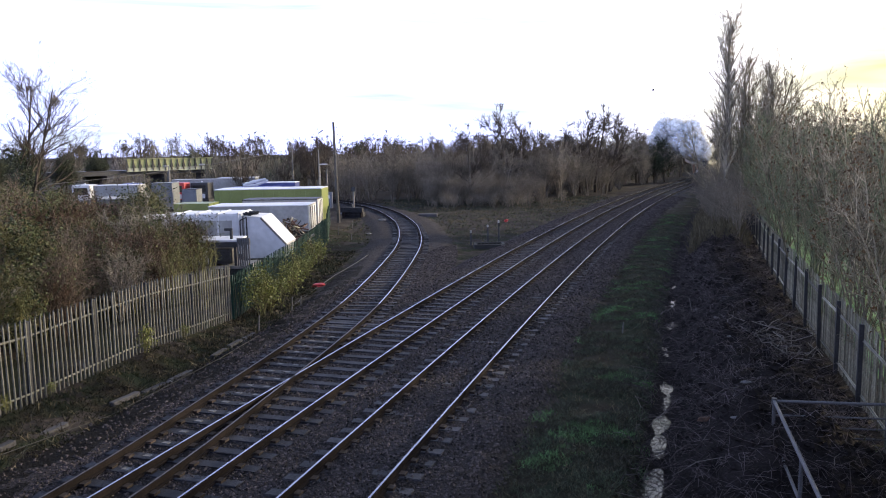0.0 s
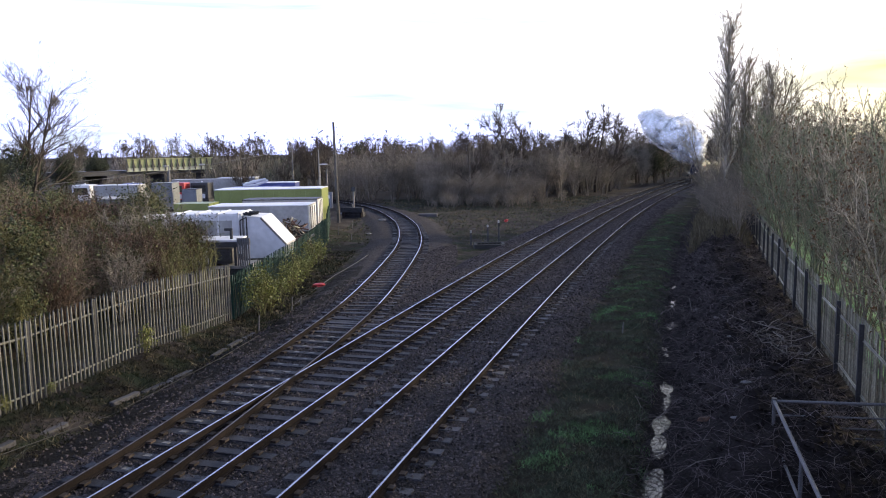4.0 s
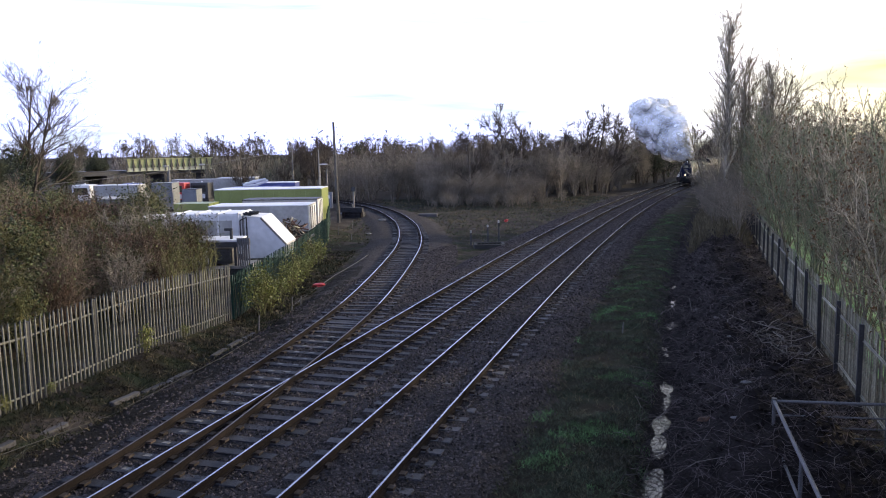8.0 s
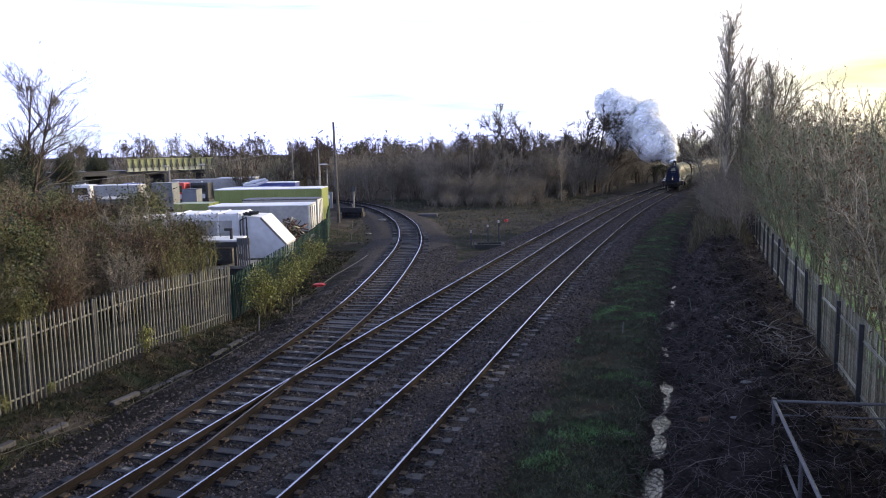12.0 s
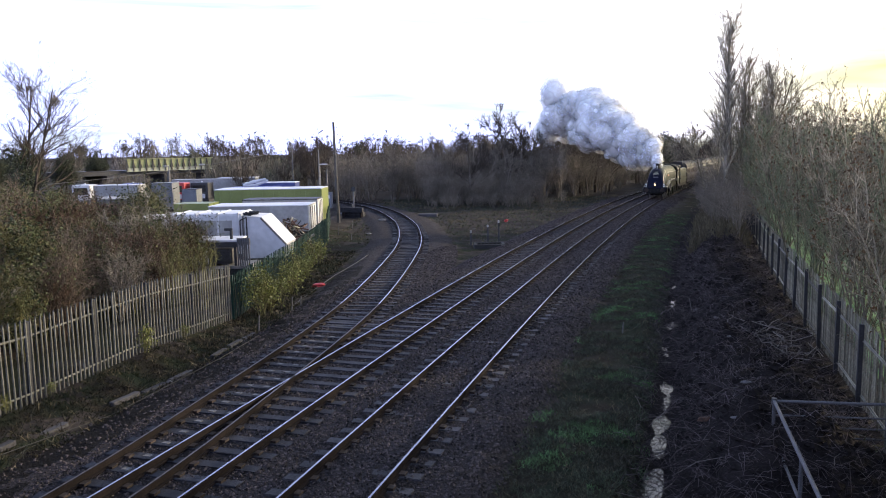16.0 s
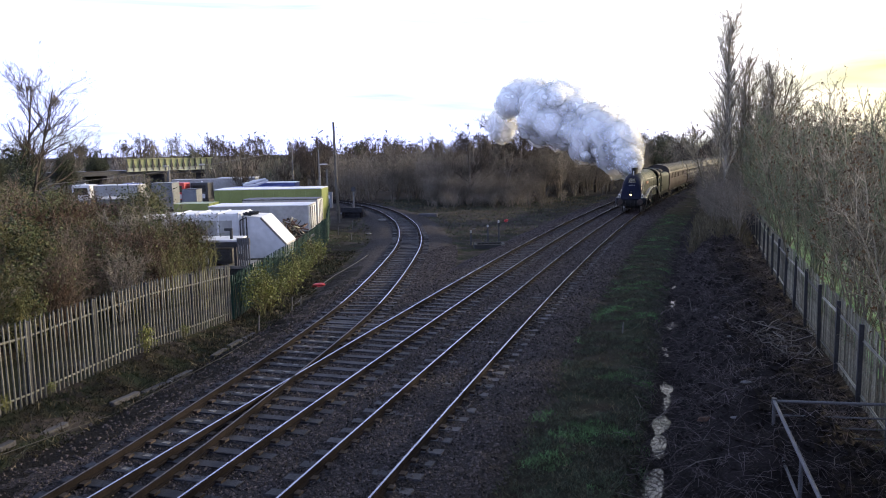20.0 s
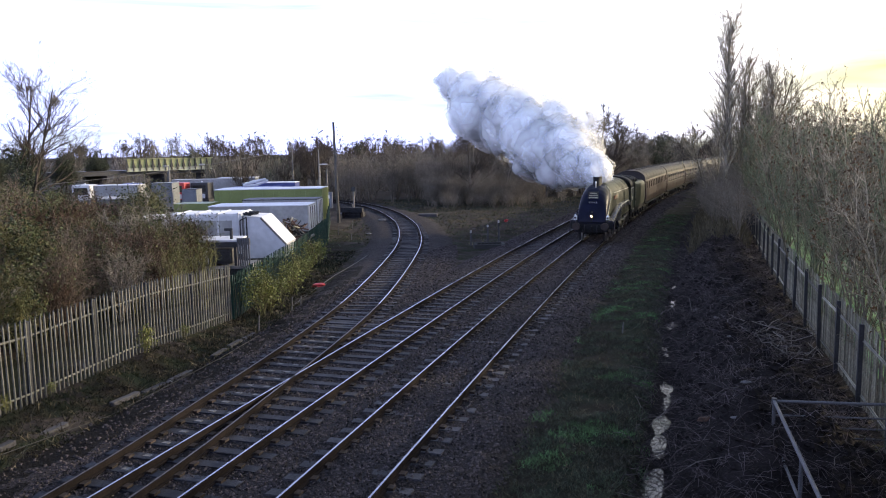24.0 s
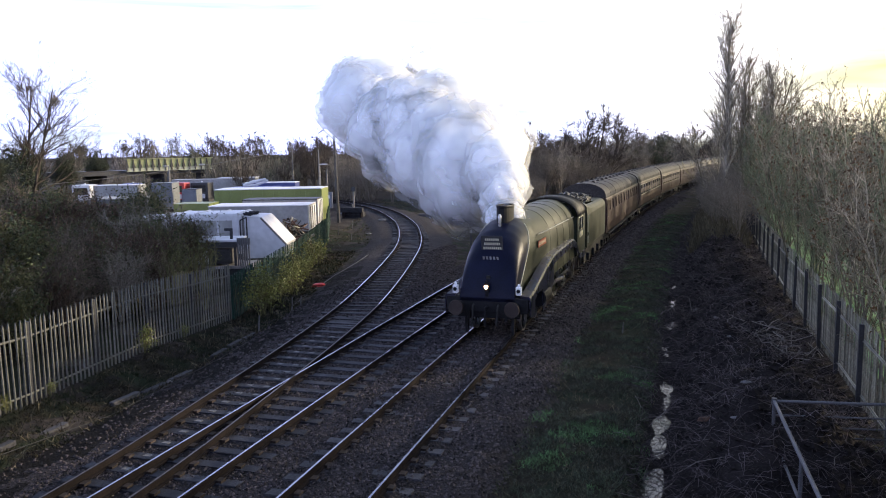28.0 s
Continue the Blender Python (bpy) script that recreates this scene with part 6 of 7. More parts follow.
def build_casing(t):
    ys = list(np.linspace(-10.8, -4.0, 18)) + list(np.linspace(-3.8, -0.46, 38))
    secs = [casing_section(y) for y in ys]
    n = len(secs[0])
    vs = [(x, y, z) for y, s in zip(ys, secs) for x, z in s]
    nose, body = [], []
    for i in range(len(ys) - 1):
        for j in range(n - 1):
            f = (i * n + j, i * n + j + 1, (i + 1) * n + j + 1, (i + 1) * n + j)
            cy = sum(vs[k][1] for k in f) / 4
            cz = sum(vs[k][2] for k in f) / 4
            (nose if cy > blue_edge(cz) else body).append(f)
    nose.append(tuple((len(ys) - 1) * n + j for j in range(n)))
    mesh_part("nose", mesh_of("nose", vs, nose, M["loco_blue"], True), t, "dark blue wedge-shaped streamlined nose")
    mesh_part("boiler_casing", mesh_of("boiler_casing", vs, body, M["loco_green"], True), t, "green streamlined boiler casing")
    for sx in (1, -1):
        pts = []
        for k in range(24):
            z = 1.35 + (3.35 - 1.35) * k / 23
            y = blue_edge(z)
            pts.append((sx * (casing_x(y, z) + 0.008), y, z))
        tw = Twigs()
        tw.tube(pts, 0.018, 0.018, 5)
        mesh_part("lining", tw.mesh("lining", M["line"]), t, "cream lining strip")
        tw = Twigs()
        tw.tube([(sx * (casing_x(y, 2.92) + 0.05), y, 2.92) for y in np.linspace(-10.6, -3.6, 12)], 0.02, 0.02, 6)
        mesh_part("handrail", tw.mesh("handrail", M["steel"]), t, "polished steel handrail")
        x = casing_x(-4.2, 2.62) + 0.02
        part("nameplate", boxed(-0.012 + sx * x, 0.012 + sx * x, -4.85, -3.45, 2.5, 2.72, 0.01), M["plate"], t, "red-backed nameplate")
        for k in range(7):
            part("lettering", boxed(-0.016 + sx * x, 0.016 + sx * x, -4.76 + k * 0.19, -4.66 + k * 0.19, 2.56, 2.66), M["line"], t)
        # boiler bands
    for yb in (-5.6, -6.9, -8.2, -9.5):
        s = casing_section(yb)
        tw = Twigs()
        tw.tube([(x * 1.004, yb, z + 0.005) for x, z in s], 0.006, 0.006, 4)
        mesh_part("boiler_band", tw.mesh("boiler_band", M["loco_black"]), t)


VAL = [(-13.2, 1.24), (-11.7, 1.28), (-11.0, 1.55), (-10.4, 1.92), (-9.8, 2.08), (-9.0, 2.12), (-5.4, 2.12), (-4.4, 2.04), (-3.2, 1.86), (-2.1, 1.64), (-1.2, 1.46), (-0.5, 1.38)]


def wheelset(name, r, gauge, spokes, rim=0.07, width=0.13, parent=None, y=0.0, material=None, weight=False):
    """Two spoked wheels on their axle, lying along x."""
    material = material or M["loco_black"]
    bm = bmesh.new()
    rod(bm, (-gauge, 0, 0), (gauge, 0, 0), 0.09, sides=10)
    for sx in (-1, 1):
        x = sx * gauge
        rod(bm, (x - width / 2, 0, 0), (x + width / 2, 0, 0), r * 0.17, sides=14)
        for k in range(spokes):
            a = 2 * math.pi * k / spokes
            rod(bm, (x, math.cos(a) * r * 0.1, math.sin(a) * r * 0.1), (x, math.cos(a) * (r - rim), math.sin(a) * (r - rim)), 0.035 if r > 0.7 else 0.028, 0.026, 5)
        if weight:
            for k in range(-3, 4):
                a = 0.2 * k + (0 if sx > 0 else math.pi / 2)
                rod(bm, (x, -math.cos(a) * r * 0.62, -math.sin(a) * r * 0.62), (x, -math.cos(a) * r * 0.9, -math.sin(a) * r * 0.9), 0.11, 0.12, 4)
    w = part(name, bm, material, parent, m=pose(0, y, r))
    tv, tf = [], []
    n = 36
    for sx in (-1, 1):
        prof = [(-width / 2, r - rim), (width / 2, r - rim), (width / 2, r - 0.005), (-width / 2, r), (-sx * (width / 2 + 0.03) if sx > 0 else width / 2 + 0.03, r + 0.025)]
        prof = prof[:4]
        b = len(tv)
        for k in range(n):
            a = 2 * math.pi * k / n
            for px, pr in prof:
                tv.append((sx * gauge + px, math.cos(a) * pr, math.sin(a) * pr))
        for k in range(n):
            for j in range(4):
                j2, k2 = (j + 1) % 4, (k + 1) % n
                tf.append((b + k * 4 + j, b + k * 4 + j2, b + k2 * 4 + j2, b + k2 * 4 + j))
    mesh_part("tyre", mesh_of("tyre", tv, tf, M["steel"]), w, "worn bright steel tyre")
    ROLL.append((w, r, y))
    return w


def buffer_pair(t, y, face=0.0, z=1.06):
    d = 1 if face > y else -1
    for sx in (-0.863, 0.863):
        bm = rodded((sx, y, z), (sx, y + (face - y) * 0.55, z), 0.15, 0.11, 14)
        rod(bm, (sx, y, z), (sx, face - d * 0.03, z), 0.07, sides=10)
        b = part("buffer", bm, M["loco_black"], t)
        part("buffer_head", rodded((sx, face - d * 0.05, z), (sx, face, z), 0.235, 0.225, 20), M["pad"], b, "dull steel buffer head")


def lamp(t, x, y, z, lit):
    bm = boxed(x - 0.085, x + 0.085, y - 0.16, y, z - 0.13, z + 0.12, 0.02)
    rod(bm, (x, y - 0.08, z + 0.12), (x, y - 0.08, z + 0.2), 0.05, 0.035, 8)
    b = part("lamp", bm, M["loco_black"] if lit else M["lampwhite"], t, "black electric headlamp" if lit else "white enamelled oil lamp")
    part("lens", rodded((x, y, z), (x, y + 0.03, z), 0.058, sides=14), M["lampglow"] if lit else M["window"], b, "glowing lamp lens" if lit else "dark lamp lens")


def build_engine():
    t = thing("steam_locomotive", "streamlined steam locomotive with dark blue nose and green casing", "locomotive")
    build_casing(t)
    # chimney
    vs, fs, n = [], [], 20
    for z, k in ((3.2, 1.0), (3.88, 0.98), (3.94, 1.03), (3.98, 1.0), (3.98, 0.82), (3.5, 0.75)):
        for j in range(n):
            a = 2 * math.pi * j / n
            vs.append((0.27 * k * math.cos(a), -3.0 + 0.6 * k * math.sin(a), z))
    for i in range(5):
        for j in range(n):
            fs.append((i * n + j, i * n + (j + 1) % n, (i + 1) * n + (j + 1) % n, (i + 1) * n + j))
    fs.append(tuple(5 * n + j for j in range(n)))
    mesh_part("chimney", mesh_of("chimney", vs, fs, M["loco_black"], False), t, "black oval double chimney")
    part("whistle", rod(rodded((0, -2.2, 3.2), (0, -2.2, 3.62), 0.05, sides=10), (0, -2.2, 3.62), (0, -2.2, 3.72), 0.075, 0.03, 10), M["steel"], t, "polished chime whistle")
    # running plates with their curved valance
    for sx in (1, -1):
        vs, fs = [], []
        ys = np.linspace(-13.2, -0.5, 60)
        for y in ys:
            z = interp(VAL, y)
            for x, dz in ((1.02, 0.02), (1.30, 0.0), (1.345, -0.06), (1.345, -0.30), (1.31, -0.32), (1.31, -0.08), (1.02, -0.05)):
                vs.append((sx * x, y, z + dz))
        for i in range(len(ys) - 1):
            for j in range(7):
                fs.append((i * 7 + j, i * 7 + (j + 1) % 7, (i + 1) * 7 + (j + 1) % 7, (i + 1) * 7 + j))
        fs += [tuple(range(7)), tuple((len(ys) - 1) * 7 + j for j in range(7))]
        vsm = mesh_of("running_plate", vs, fs, M["valance"], False)
        mesh_part("running_plate", vsm, t, "blue curved running plate and valance")
        # cladding sheets in front of the cylinder, with an opening between them
        for y0, y1, foot0, foot1 in ((-1.25, -0.5, 0.62, 0.78), (-4.7, -2.55, 1.15, 0.5), (-2.55, -1.25, 1.28, 1.28)):
            vs, fs = [], []
            yy = np.linspace(y0, y1, 10)
            for y in yy:
                f = (y - y0) / (y1 - y0)
                zt, zb = interp(VAL, y) - 0.29, foot0 + (foot1 - foot0) * f
                vs += [(sx * 1.342, y, zb), (sx * 1.342, y, max(zt, zb + 0.02)), (sx * 1.322, y, max(zt, zb + 0.02)), (sx * 1.322, y, zb)]
            for i in range(len(yy) - 1):
                fs += [(4 * i + j, 4 * i + (j + 1) % 4, 4 * i + 4 + (j + 1) % 4, 4 * i + 4 + j) for j in range(4)]
            fs += [(0, 1, 2, 3), tuple(4 * (len(yy) - 1) + j for j in range(4))]
            mesh_part("cladding_sheet", mesh_of("cladding_sheet", vs, fs, M["valance"]), t, "dark blue cladding sheet over the cylinder")
        part("cylinder", box(rodded((sx * 1.12, -3.9, 0.93), (sx * 1.12, -2.7, 0.93), 0.3, sides=18), sx * 0.85, sx * 1.2, -3.8, -2.8, 0.9, 1.4, 0.03), M["loco_black"], t, "black cylinder block")
        part("slide_bar", boxed(sx * 1.08, sx * 1.16, -5.6, -3.8, 1.08, 1.15), M["steel"], t)
        part("footstep", box(boxed(sx * 1.1, sx * 1.32, -12.6, -12.2, 0.45, 0.49), sx * 1.12, sx * 1.15, -12.55, -12.25, 0.45, 1.3), M["loco_black"], t)
        # front footing and guard irons
        part("guard_iron", boxed(sx * 0.7, sx * 0.78, -0.9, -0.75, 0.12, 0.9), M["loco_black"], t)
        # cab side
        bm = boxed(sx * 1.29, sx * 1.335, -13.2, -10.7, 1.24, 2.9, 0.01)
        part("cab_side", bm, M["loco_green"], t, "green cab side sheet")
        for y0, y1 in ((-11.75, -11.15), (-12.5, -11.9)):
            w = part("cab_window", boxed(sx * 1.333, sx * 1.343, y0, y1, 2.3, 2.82, 0.004), M["window"], t, "dark cab window")
            part("window_frame", box(box(boxed(sx * 1.33, sx * 1.348, y0 - .03, y0, 2.27, 2.85), sx * 1.33, sx * 1.348, y1, y1 + .03, 2.27, 2.85), sx * 1.33, sx * 1.348, y0, y1, 2.82, 2.85), M["line"], w)
        part("cab_front", boxed(sx * 1.12, sx * 1.33, -10.74, -10.7, 1.3, 2.88), M["loco_green"], t)
        for k in range(5):
            part("cab_number", boxed(sx * 1.334, sx * 1.341, -12.3 + k * 0.2, -12.18 + k * 0.2, 1.95, 2.2), M["line"], t)
    # cab roof
    vs, fs = [], []
    for y, dz in ((-13.5, 0.0), (-12.0, 0.02), (-10.7, 0.0)):
        for k in range(17):
            a = math.pi * k / 16
            vs.append((1.34 * math.cos(a), y, 2.88 + dz + 0.84 * math.sin(a) ** 0.85))
        for k in range(17):
            a = math.pi * (16 - k) / 16
            vs.append((1.30 * math.cos(a), y, 2.86 + dz + 0.81 * math.sin(a) ** 0.85))
    for i in range(2):
        for j in range(34):
            fs.append((i * 34 + j, i * 34 + (j + 1) % 34, (i + 1) * 34 + (j + 1) % 34, (i + 1) * 34 + j))
    for i in (0, 2):
        for j in range(16):
            fs.append((i * 34 + j, i * 34 + j + 1, i * 34 + 32 - j, i * 34 + 33 - j))
    mesh_part("cab_roof", mesh_of("cab_roof", vs, fs, M["loco_black"], True), t, "black arched cab roof")
    part("cab_floor", boxed(-1.28, 1.28, -13.5, -10.8, 1.2, 1.28), M["loco_black"], t)
    part("cab_backhead", boxed(-1.05, 1.05, -11.0, -10.8, 1.28, 3.4, 0.1), M["loco_black"], t, "sooty boiler backhead")
    # frames, beam, front platform
    part("frame", box(boxed(-0.62, -0.56, -13.2, -0.5, 0.62, 1.35), 0.56, 0.62, -13.2, -0.5, 0.62, 1.35), M["loco_black"], t)
    part("frame_stretcher", boxed(-0.56, 0.56, -13.0, -1.0, 1.02, 1.16), M["loco_black"], t)
    part("smokebox_saddle", boxed(-0.55, 0.55, -4.6, -2.2, 1.16, 1.5), M["loco_black"], t)
    part("buffer_beam", boxed(-1.28, 1.28, -0.58, -0.46, 0.86, 1.32, 0.02), M["loco_black"], t, "dark buffer beam")
    part("front_skirt", boxed(-1.0, 1.0, -0.72, -0.58, 0.66, 0.9, 0.04), M["loco_black"], t)
    buffer_pair(t, -0.46)
    bm = rodded((0, -0.46, 1.02), (0, -0.2, 1.02), 0.05)
    rod(bm, (0, -0.22, 1.05), (0, -0.2, 0.72), 0.035)
    rod(bm, (0, -0.2, 0.72), (0, -0.24, 0.5), 0.045)
    part("coupling", bm, M["loco_black"], t, "hanging screw coupling")
    for x in (-0.36, 0.42):
        tw = Twigs()
        tw.tube([(x, -0.46, 1.1), (x, -0.34, 1.05), (x, -0.3, 0.8), (x + 0.04, -0.36, 0.5)], 0.03, 0.03, 6)
        mesh_part("brake_hose", tw.mesh("brake_hose", M["rubber"]), t)
    part("headlight_bracket", boxed(-0.05, 0.05, -0.6, -0.46, 1.3, 1.56), M["loco_black"], t)
    lamp(t, 0.0, -0.38, 1.66, True)
    lamp(t, -0.99, -0.40, 1.56, False)
    lamp(t, 0.99, -0.40, 1.56, False)
    # headboard and number plate on the nose
    hb = part("headboard", boxed(-0.34, 0.34, -0.03, 0.0, -0.25, 0.25, 0.02), M["darkp"], t, "dark headboard with rows of pale lettering", m=pose(0, -1.12, 2.9, -14))
    for k, n in enumerate((7, 8, 9)):
        for j in range(n):
            part("lettering", boxed(-0.033 * n + j * 0.066, -0.033 * n + j * 0.066 + 0.042, 0.002, 0.008, 0.09 - k * 0.14, 0.17 - k * 0.14), M["line"], hb)
    part("headboard_bracket", boxed(-0.05, 0.05, -0.35, -0.03, -0.28, -0.2), M["loco_black"], hb)
    for k in range(5):
        part("front_number", boxed(-0.26 + k * 0.11, -0.2 + k * 0.11, 0.0, 0.012, -0.06, 0.06), M["offwhite"], t, m=pose(0, -0.93, 2.47, -30))
    part("nose_emblem", rodded((0, 0.0, 0), (0, 0.02, 0), 0.07, sides=12), M["steel"], t, m=pose(0, -0.655, 1.92, -20))
    # wheels
    for y in (-2.0, -3.9):
        wheelset("bogie_wheelset", 0.48, 0.76, 10, parent=t, y=y)
    for y in (-5.75, -7.96, -10.17):
        wheelset("driving_wheelset", 1.015, 0.76, 18, 0.09, 0.14, t, y, M["loco_green"], True)
    wheelset("trailing_wheelset", 0.56, 0.78, 10, parent=t, y=-12.75)
    for sx in (1, -1):
        for x, y0, y1 in ((sx * 0.98, -10.17, -5.75),):
            bm = boxed(x - 0.03, x + 0.03, y0, y1, -0.055, 0.055, 0.01)
            for y in (-5.75, -7.96, -10.17):
                rod(bm, (x - 0.06, y, 0), (x + 0.06, y, 0), 0.12, sides=12)
            RODS.append(("coupling", part("coupling_rod", bm, M["steel"], t, "bright steel coupling rod", m=pose(0, 0, 1.015)), sx))
        x = sx * 1.1
        bm = boxed(x - 0.035, x + 0.035, -3.1, 0, -0.06, 0.06, 0.01)
        rod(bm, (x - 0.07, 0, 0), (x + 0.07, 0, 0), 0.1, sides=12)
        rod(bm, (x - 0.07, -3.1, 0), (x + 0.07, -3.1, 0), 0.14, sides=12)
        RODS.append(("connecting", part("connecting_rod", bm, M["steel"], t, "bright steel connecting rod", m=pose(0, -4.86, 1.015)), sx))
    TRAIN.append((t, 0.0, 13.4))
    return t


def build_tender():
    t = thing("tender", "green corridor tender heaped with black coal", "tender")
    L = 7.7
    prof = [(1.335, 1.2), (1.335, 2.72), (1.30, 2.88), (1.2, 3.0), (1.05, 3.07)]
    full = prof + [(-x, z) for x, z in reversed(prof)]
    vs, fs = [], []
    ys = [-0.15, -0.6, -2.0, -5.0, -L + 0.3, -L + 0.12]
    for i, y in enumerate(ys):
        for x, z in full:
            k = 1.0 if i < 5 else 0.94
            rise = 0.22 * max(0, 1 - (abs(y) - 0.15) / 2.2) if z > 2.8 else 0
            vs.append((x * k, y, z + rise))
    n = len(full)
    for i in range(len(ys) - 1):
        for j in range(n - 1):
            if j == 4 and i < 3:
                continue
            fs.append((i * n + j, i * n + j + 1, (i + 1) * n + j + 1, (i + 1) * n + j))
    fs.append(tuple(range(0, n)))
    fs.append(tuple((len(ys) - 1) * n + j for j in range(n)))
    fs.append((4, 5, 5 + 3 * n, 4 + 3 * n))
    mesh_part("body", mesh_of("body", vs, fs, M["loco_green"], False), t, "green tender body with rounded top edges")
    bm = bmesh.new()
    r = random.Random(4)
    for k in range(110):
        c = Vector((r.uniform(-0.85, 0.85), r.uniform(-4.4, -0.5), 0))
        c.z = 3.1 + 0.28 * (1 - abs(c.x) / 1.2) + r.uniform(-0.05, 0.08)
        q = bmesh.ops.create_icosphere(bm, subdivisions=1, radius=r.uniform(0.1, 0.24), matrix=Matrix.Translation(c))
        for v in q["verts"]:
            v.co += Vector((r.uniform(-.05, .05), r.uniform(-.05, .05), r.uniform(-.04, .04)))
    part("coal", bm, M["coal"], t, "heap of black coal")
    part("frame", box(boxed(-1.2, -1.12, -L, -0.1, 0.5, 1.2), 1.12, 1.2, -L, -0.1, 0.5, 1.2), M["loco_black"], t)
    part("floor", boxed(-1.28, 1.28, -L, -0.02, 1.1, 1.22), M["loco_black"], t)
    for y in (-1.1, -2.95, -4.8, -6.65):
        wheelset("wheelset", 0.63, 0.76, 12, parent=t, y=y)
        for sx in (1, -1):
            part("axlebox", boxed(sx * 1.2, sx * 1.33, y - 0.16, y + 0.16, 0.5, 0.85, 0.03), M["loco_black"], t)
    for sx in (1, -1):
        tw = Twigs()
        tw.tube([(sx * 1.37, -0.25, 1.4), (sx * 1.37, -0.25, 2.75)], 0.02, 0.02, 6)
        mesh_part("handrail", tw.mesh("handrail", M["steel"]), t)
    TRAIN.append((t, 13.75, L))


CLEN = 19.7
SECTION = [(1.30, 1.02), (1.375, 1.55), (1.375, 2.2), (1.33, 2.92), (1.29, 3.0)] + \
          [(1.29 * math.cos(math.pi / 2 * k / 8), 3.0 + 0.82 * math.sin(math.pi / 2 * k / 8) ** 0.8) for k in range(1, 9)]


def side_x(z):
    return float(np.interp(z, [p[1] for p in SECTION[:5]], [p[0] for p in SECTION[:5]]))


def build_carriage(style):
    names = ("maroon brake carriage with small high windows and grey roof", "maroon saloon carriage with large windows and grey roof")
    t = thing("carriage", names[style], "railway carriage", group="carriages of the train")
    ends = (-0.35, -CLEN + 0.35)

    def shell(name, sec, material, label):
        vs, fs = [], []
        n = len(sec)
        for y in (ends[0], ends[1]):
            vs += [(x, y, z) for x, z in sec]
        fs = [(j, j + 1, n + j + 1, n + j) for j in range(n - 1)] + [tuple(range(n)), tuple(reversed(range(n, 2 * n)))]
        mesh_part(name, mesh_of(name, vs, fs, material, False), t, label)
    low = SECTION[:5]
    shell("body", low + [(-x, z) for x, z in reversed(low)], M["coach"], "dark maroon body sides")
    top = [(x * 1.005, z + 0.004) for x, z in SECTION[4:]]
    shell("roof", top + [(-x, z) for x, z in reversed(top[:-1])], M["coach_roof"], "grey curved roof")
    wins = []
    if style == 0:
        wins = [(-1.6 - k * 1.5, 0.42, 2.25, 2.8) for k in range(12)]
    else:
        wins = [(-2.2 - k * 1.92, 1.35, 1.95, 2.75) for k in range(9)]
    for sx in (1, -1):
        for y, w, z0, z1 in wins:
            vs = []
            for yy in (y - w / 2, y + w / 2):
                for z in (z0, z1):
                    vs.append((sx * (side_x(z) + 0.006), yy, z))
            p = mesh_part("window", mesh_of("window", vs, [(0, 1, 3, 2)], M["window"]), t, "dark reflecting window")
            fv, ff = [], []
            for yy0, yy1, za, zb in ((y - w / 2 - .04, y - w / 2, z0 - .04, z1 + .04), (y + w / 2, y + w / 2 + .04, z0 - .04, z1 + .04),
                                     (y - w / 2, y + w / 2, z1, z1 + .04), (y - w / 2, y + w / 2, z0 - .04, z0)):
                b = len(fv)
                for out in (0.0, 0.02):
                    fv += [(sx * (side_x(z) + out), yy, z) for yy, z in ((yy0, za), (yy1, za), (yy1, zb), (yy0, zb))]
                ff += [(b + 4, b + 5, b + 6, b + 7), (b, b + 1, b + 5, b + 4), (b + 1, b + 2, b + 6, b + 5), (b + 2, b + 3, b + 7, b + 6), (b + 3, b, b + 4, b + 7)]
            mesh_part("window_frame", mesh_of("window_frame", fv, ff, M["line"] if style else M["coach"]), p)
        for y in (-0.95, -CLEN + 0.95, -CLEN / 2):
            d = part("door", boxed(sx * 1.372, sx * 1.382, y - 0.36, y + 0.36, 1.15, 2.85, 0.004), M["coach"], t)
            part("door_handle", boxed(sx * 1.382, sx * 1.40, y + 0.24, y + 0.3, 1.9, 1.94), M["steel"], d)
        part("footboard", boxed(sx * 1.2, sx * 1.42, -CLEN + 1, -1, 0.9, 0.94), M["loco_black"], t)
        part("gutter", boxed(sx * 1.295, sx * 1.325, ends[1], ends[0], 3.0, 3.03), M["loco_black"], t)
    for k in range(9):
        for x in (0.32, -0.32):
            part("roof_vent", box(boxed(x - .1, x + .1, -2.2 - k * 1.92 - .16, -2.2 - k * 1.92 + .16, 3.72, 3.86, 0.03), x - .06, x + .06, -2.2 - k * 1.92 - .1, -2.2 - k * 1.92 + .1, 3.84, 3.9), M["coach_roof"], t)
    for k in range(1, 8):
        y = -CLEN * k / 8
        tw = Twigs()
        tw.tube([(x * 1.004, y, z + 0.008) for x, z in top + [(-x, z) for x, z in reversed(top[:-1])]], 0.012, 0.012, 4)
        mesh_part("roof_rib", tw.mesh("roof_rib", M["coach_roof"]), t)
    part("underframe", box(boxed(-1.15, 1.15, ends[1], ends[0], 0.82, 1.03), -0.5, 0.5, -12, -8, 0.45, 0.82, 0.05), M["loco_black"], t)
    for y in (0.0, -CLEN):
        d = -1 if y == 0 else 1
        part("gangway", boxed(-0.5, 0.5, y + d * 0.05, y + d * 0.36, 1.1, 3.2, 0.04), M["rubber"], t, "black corridor connection")
        buffer_pair(t, y + d * 0.36, y + d * 0.02)
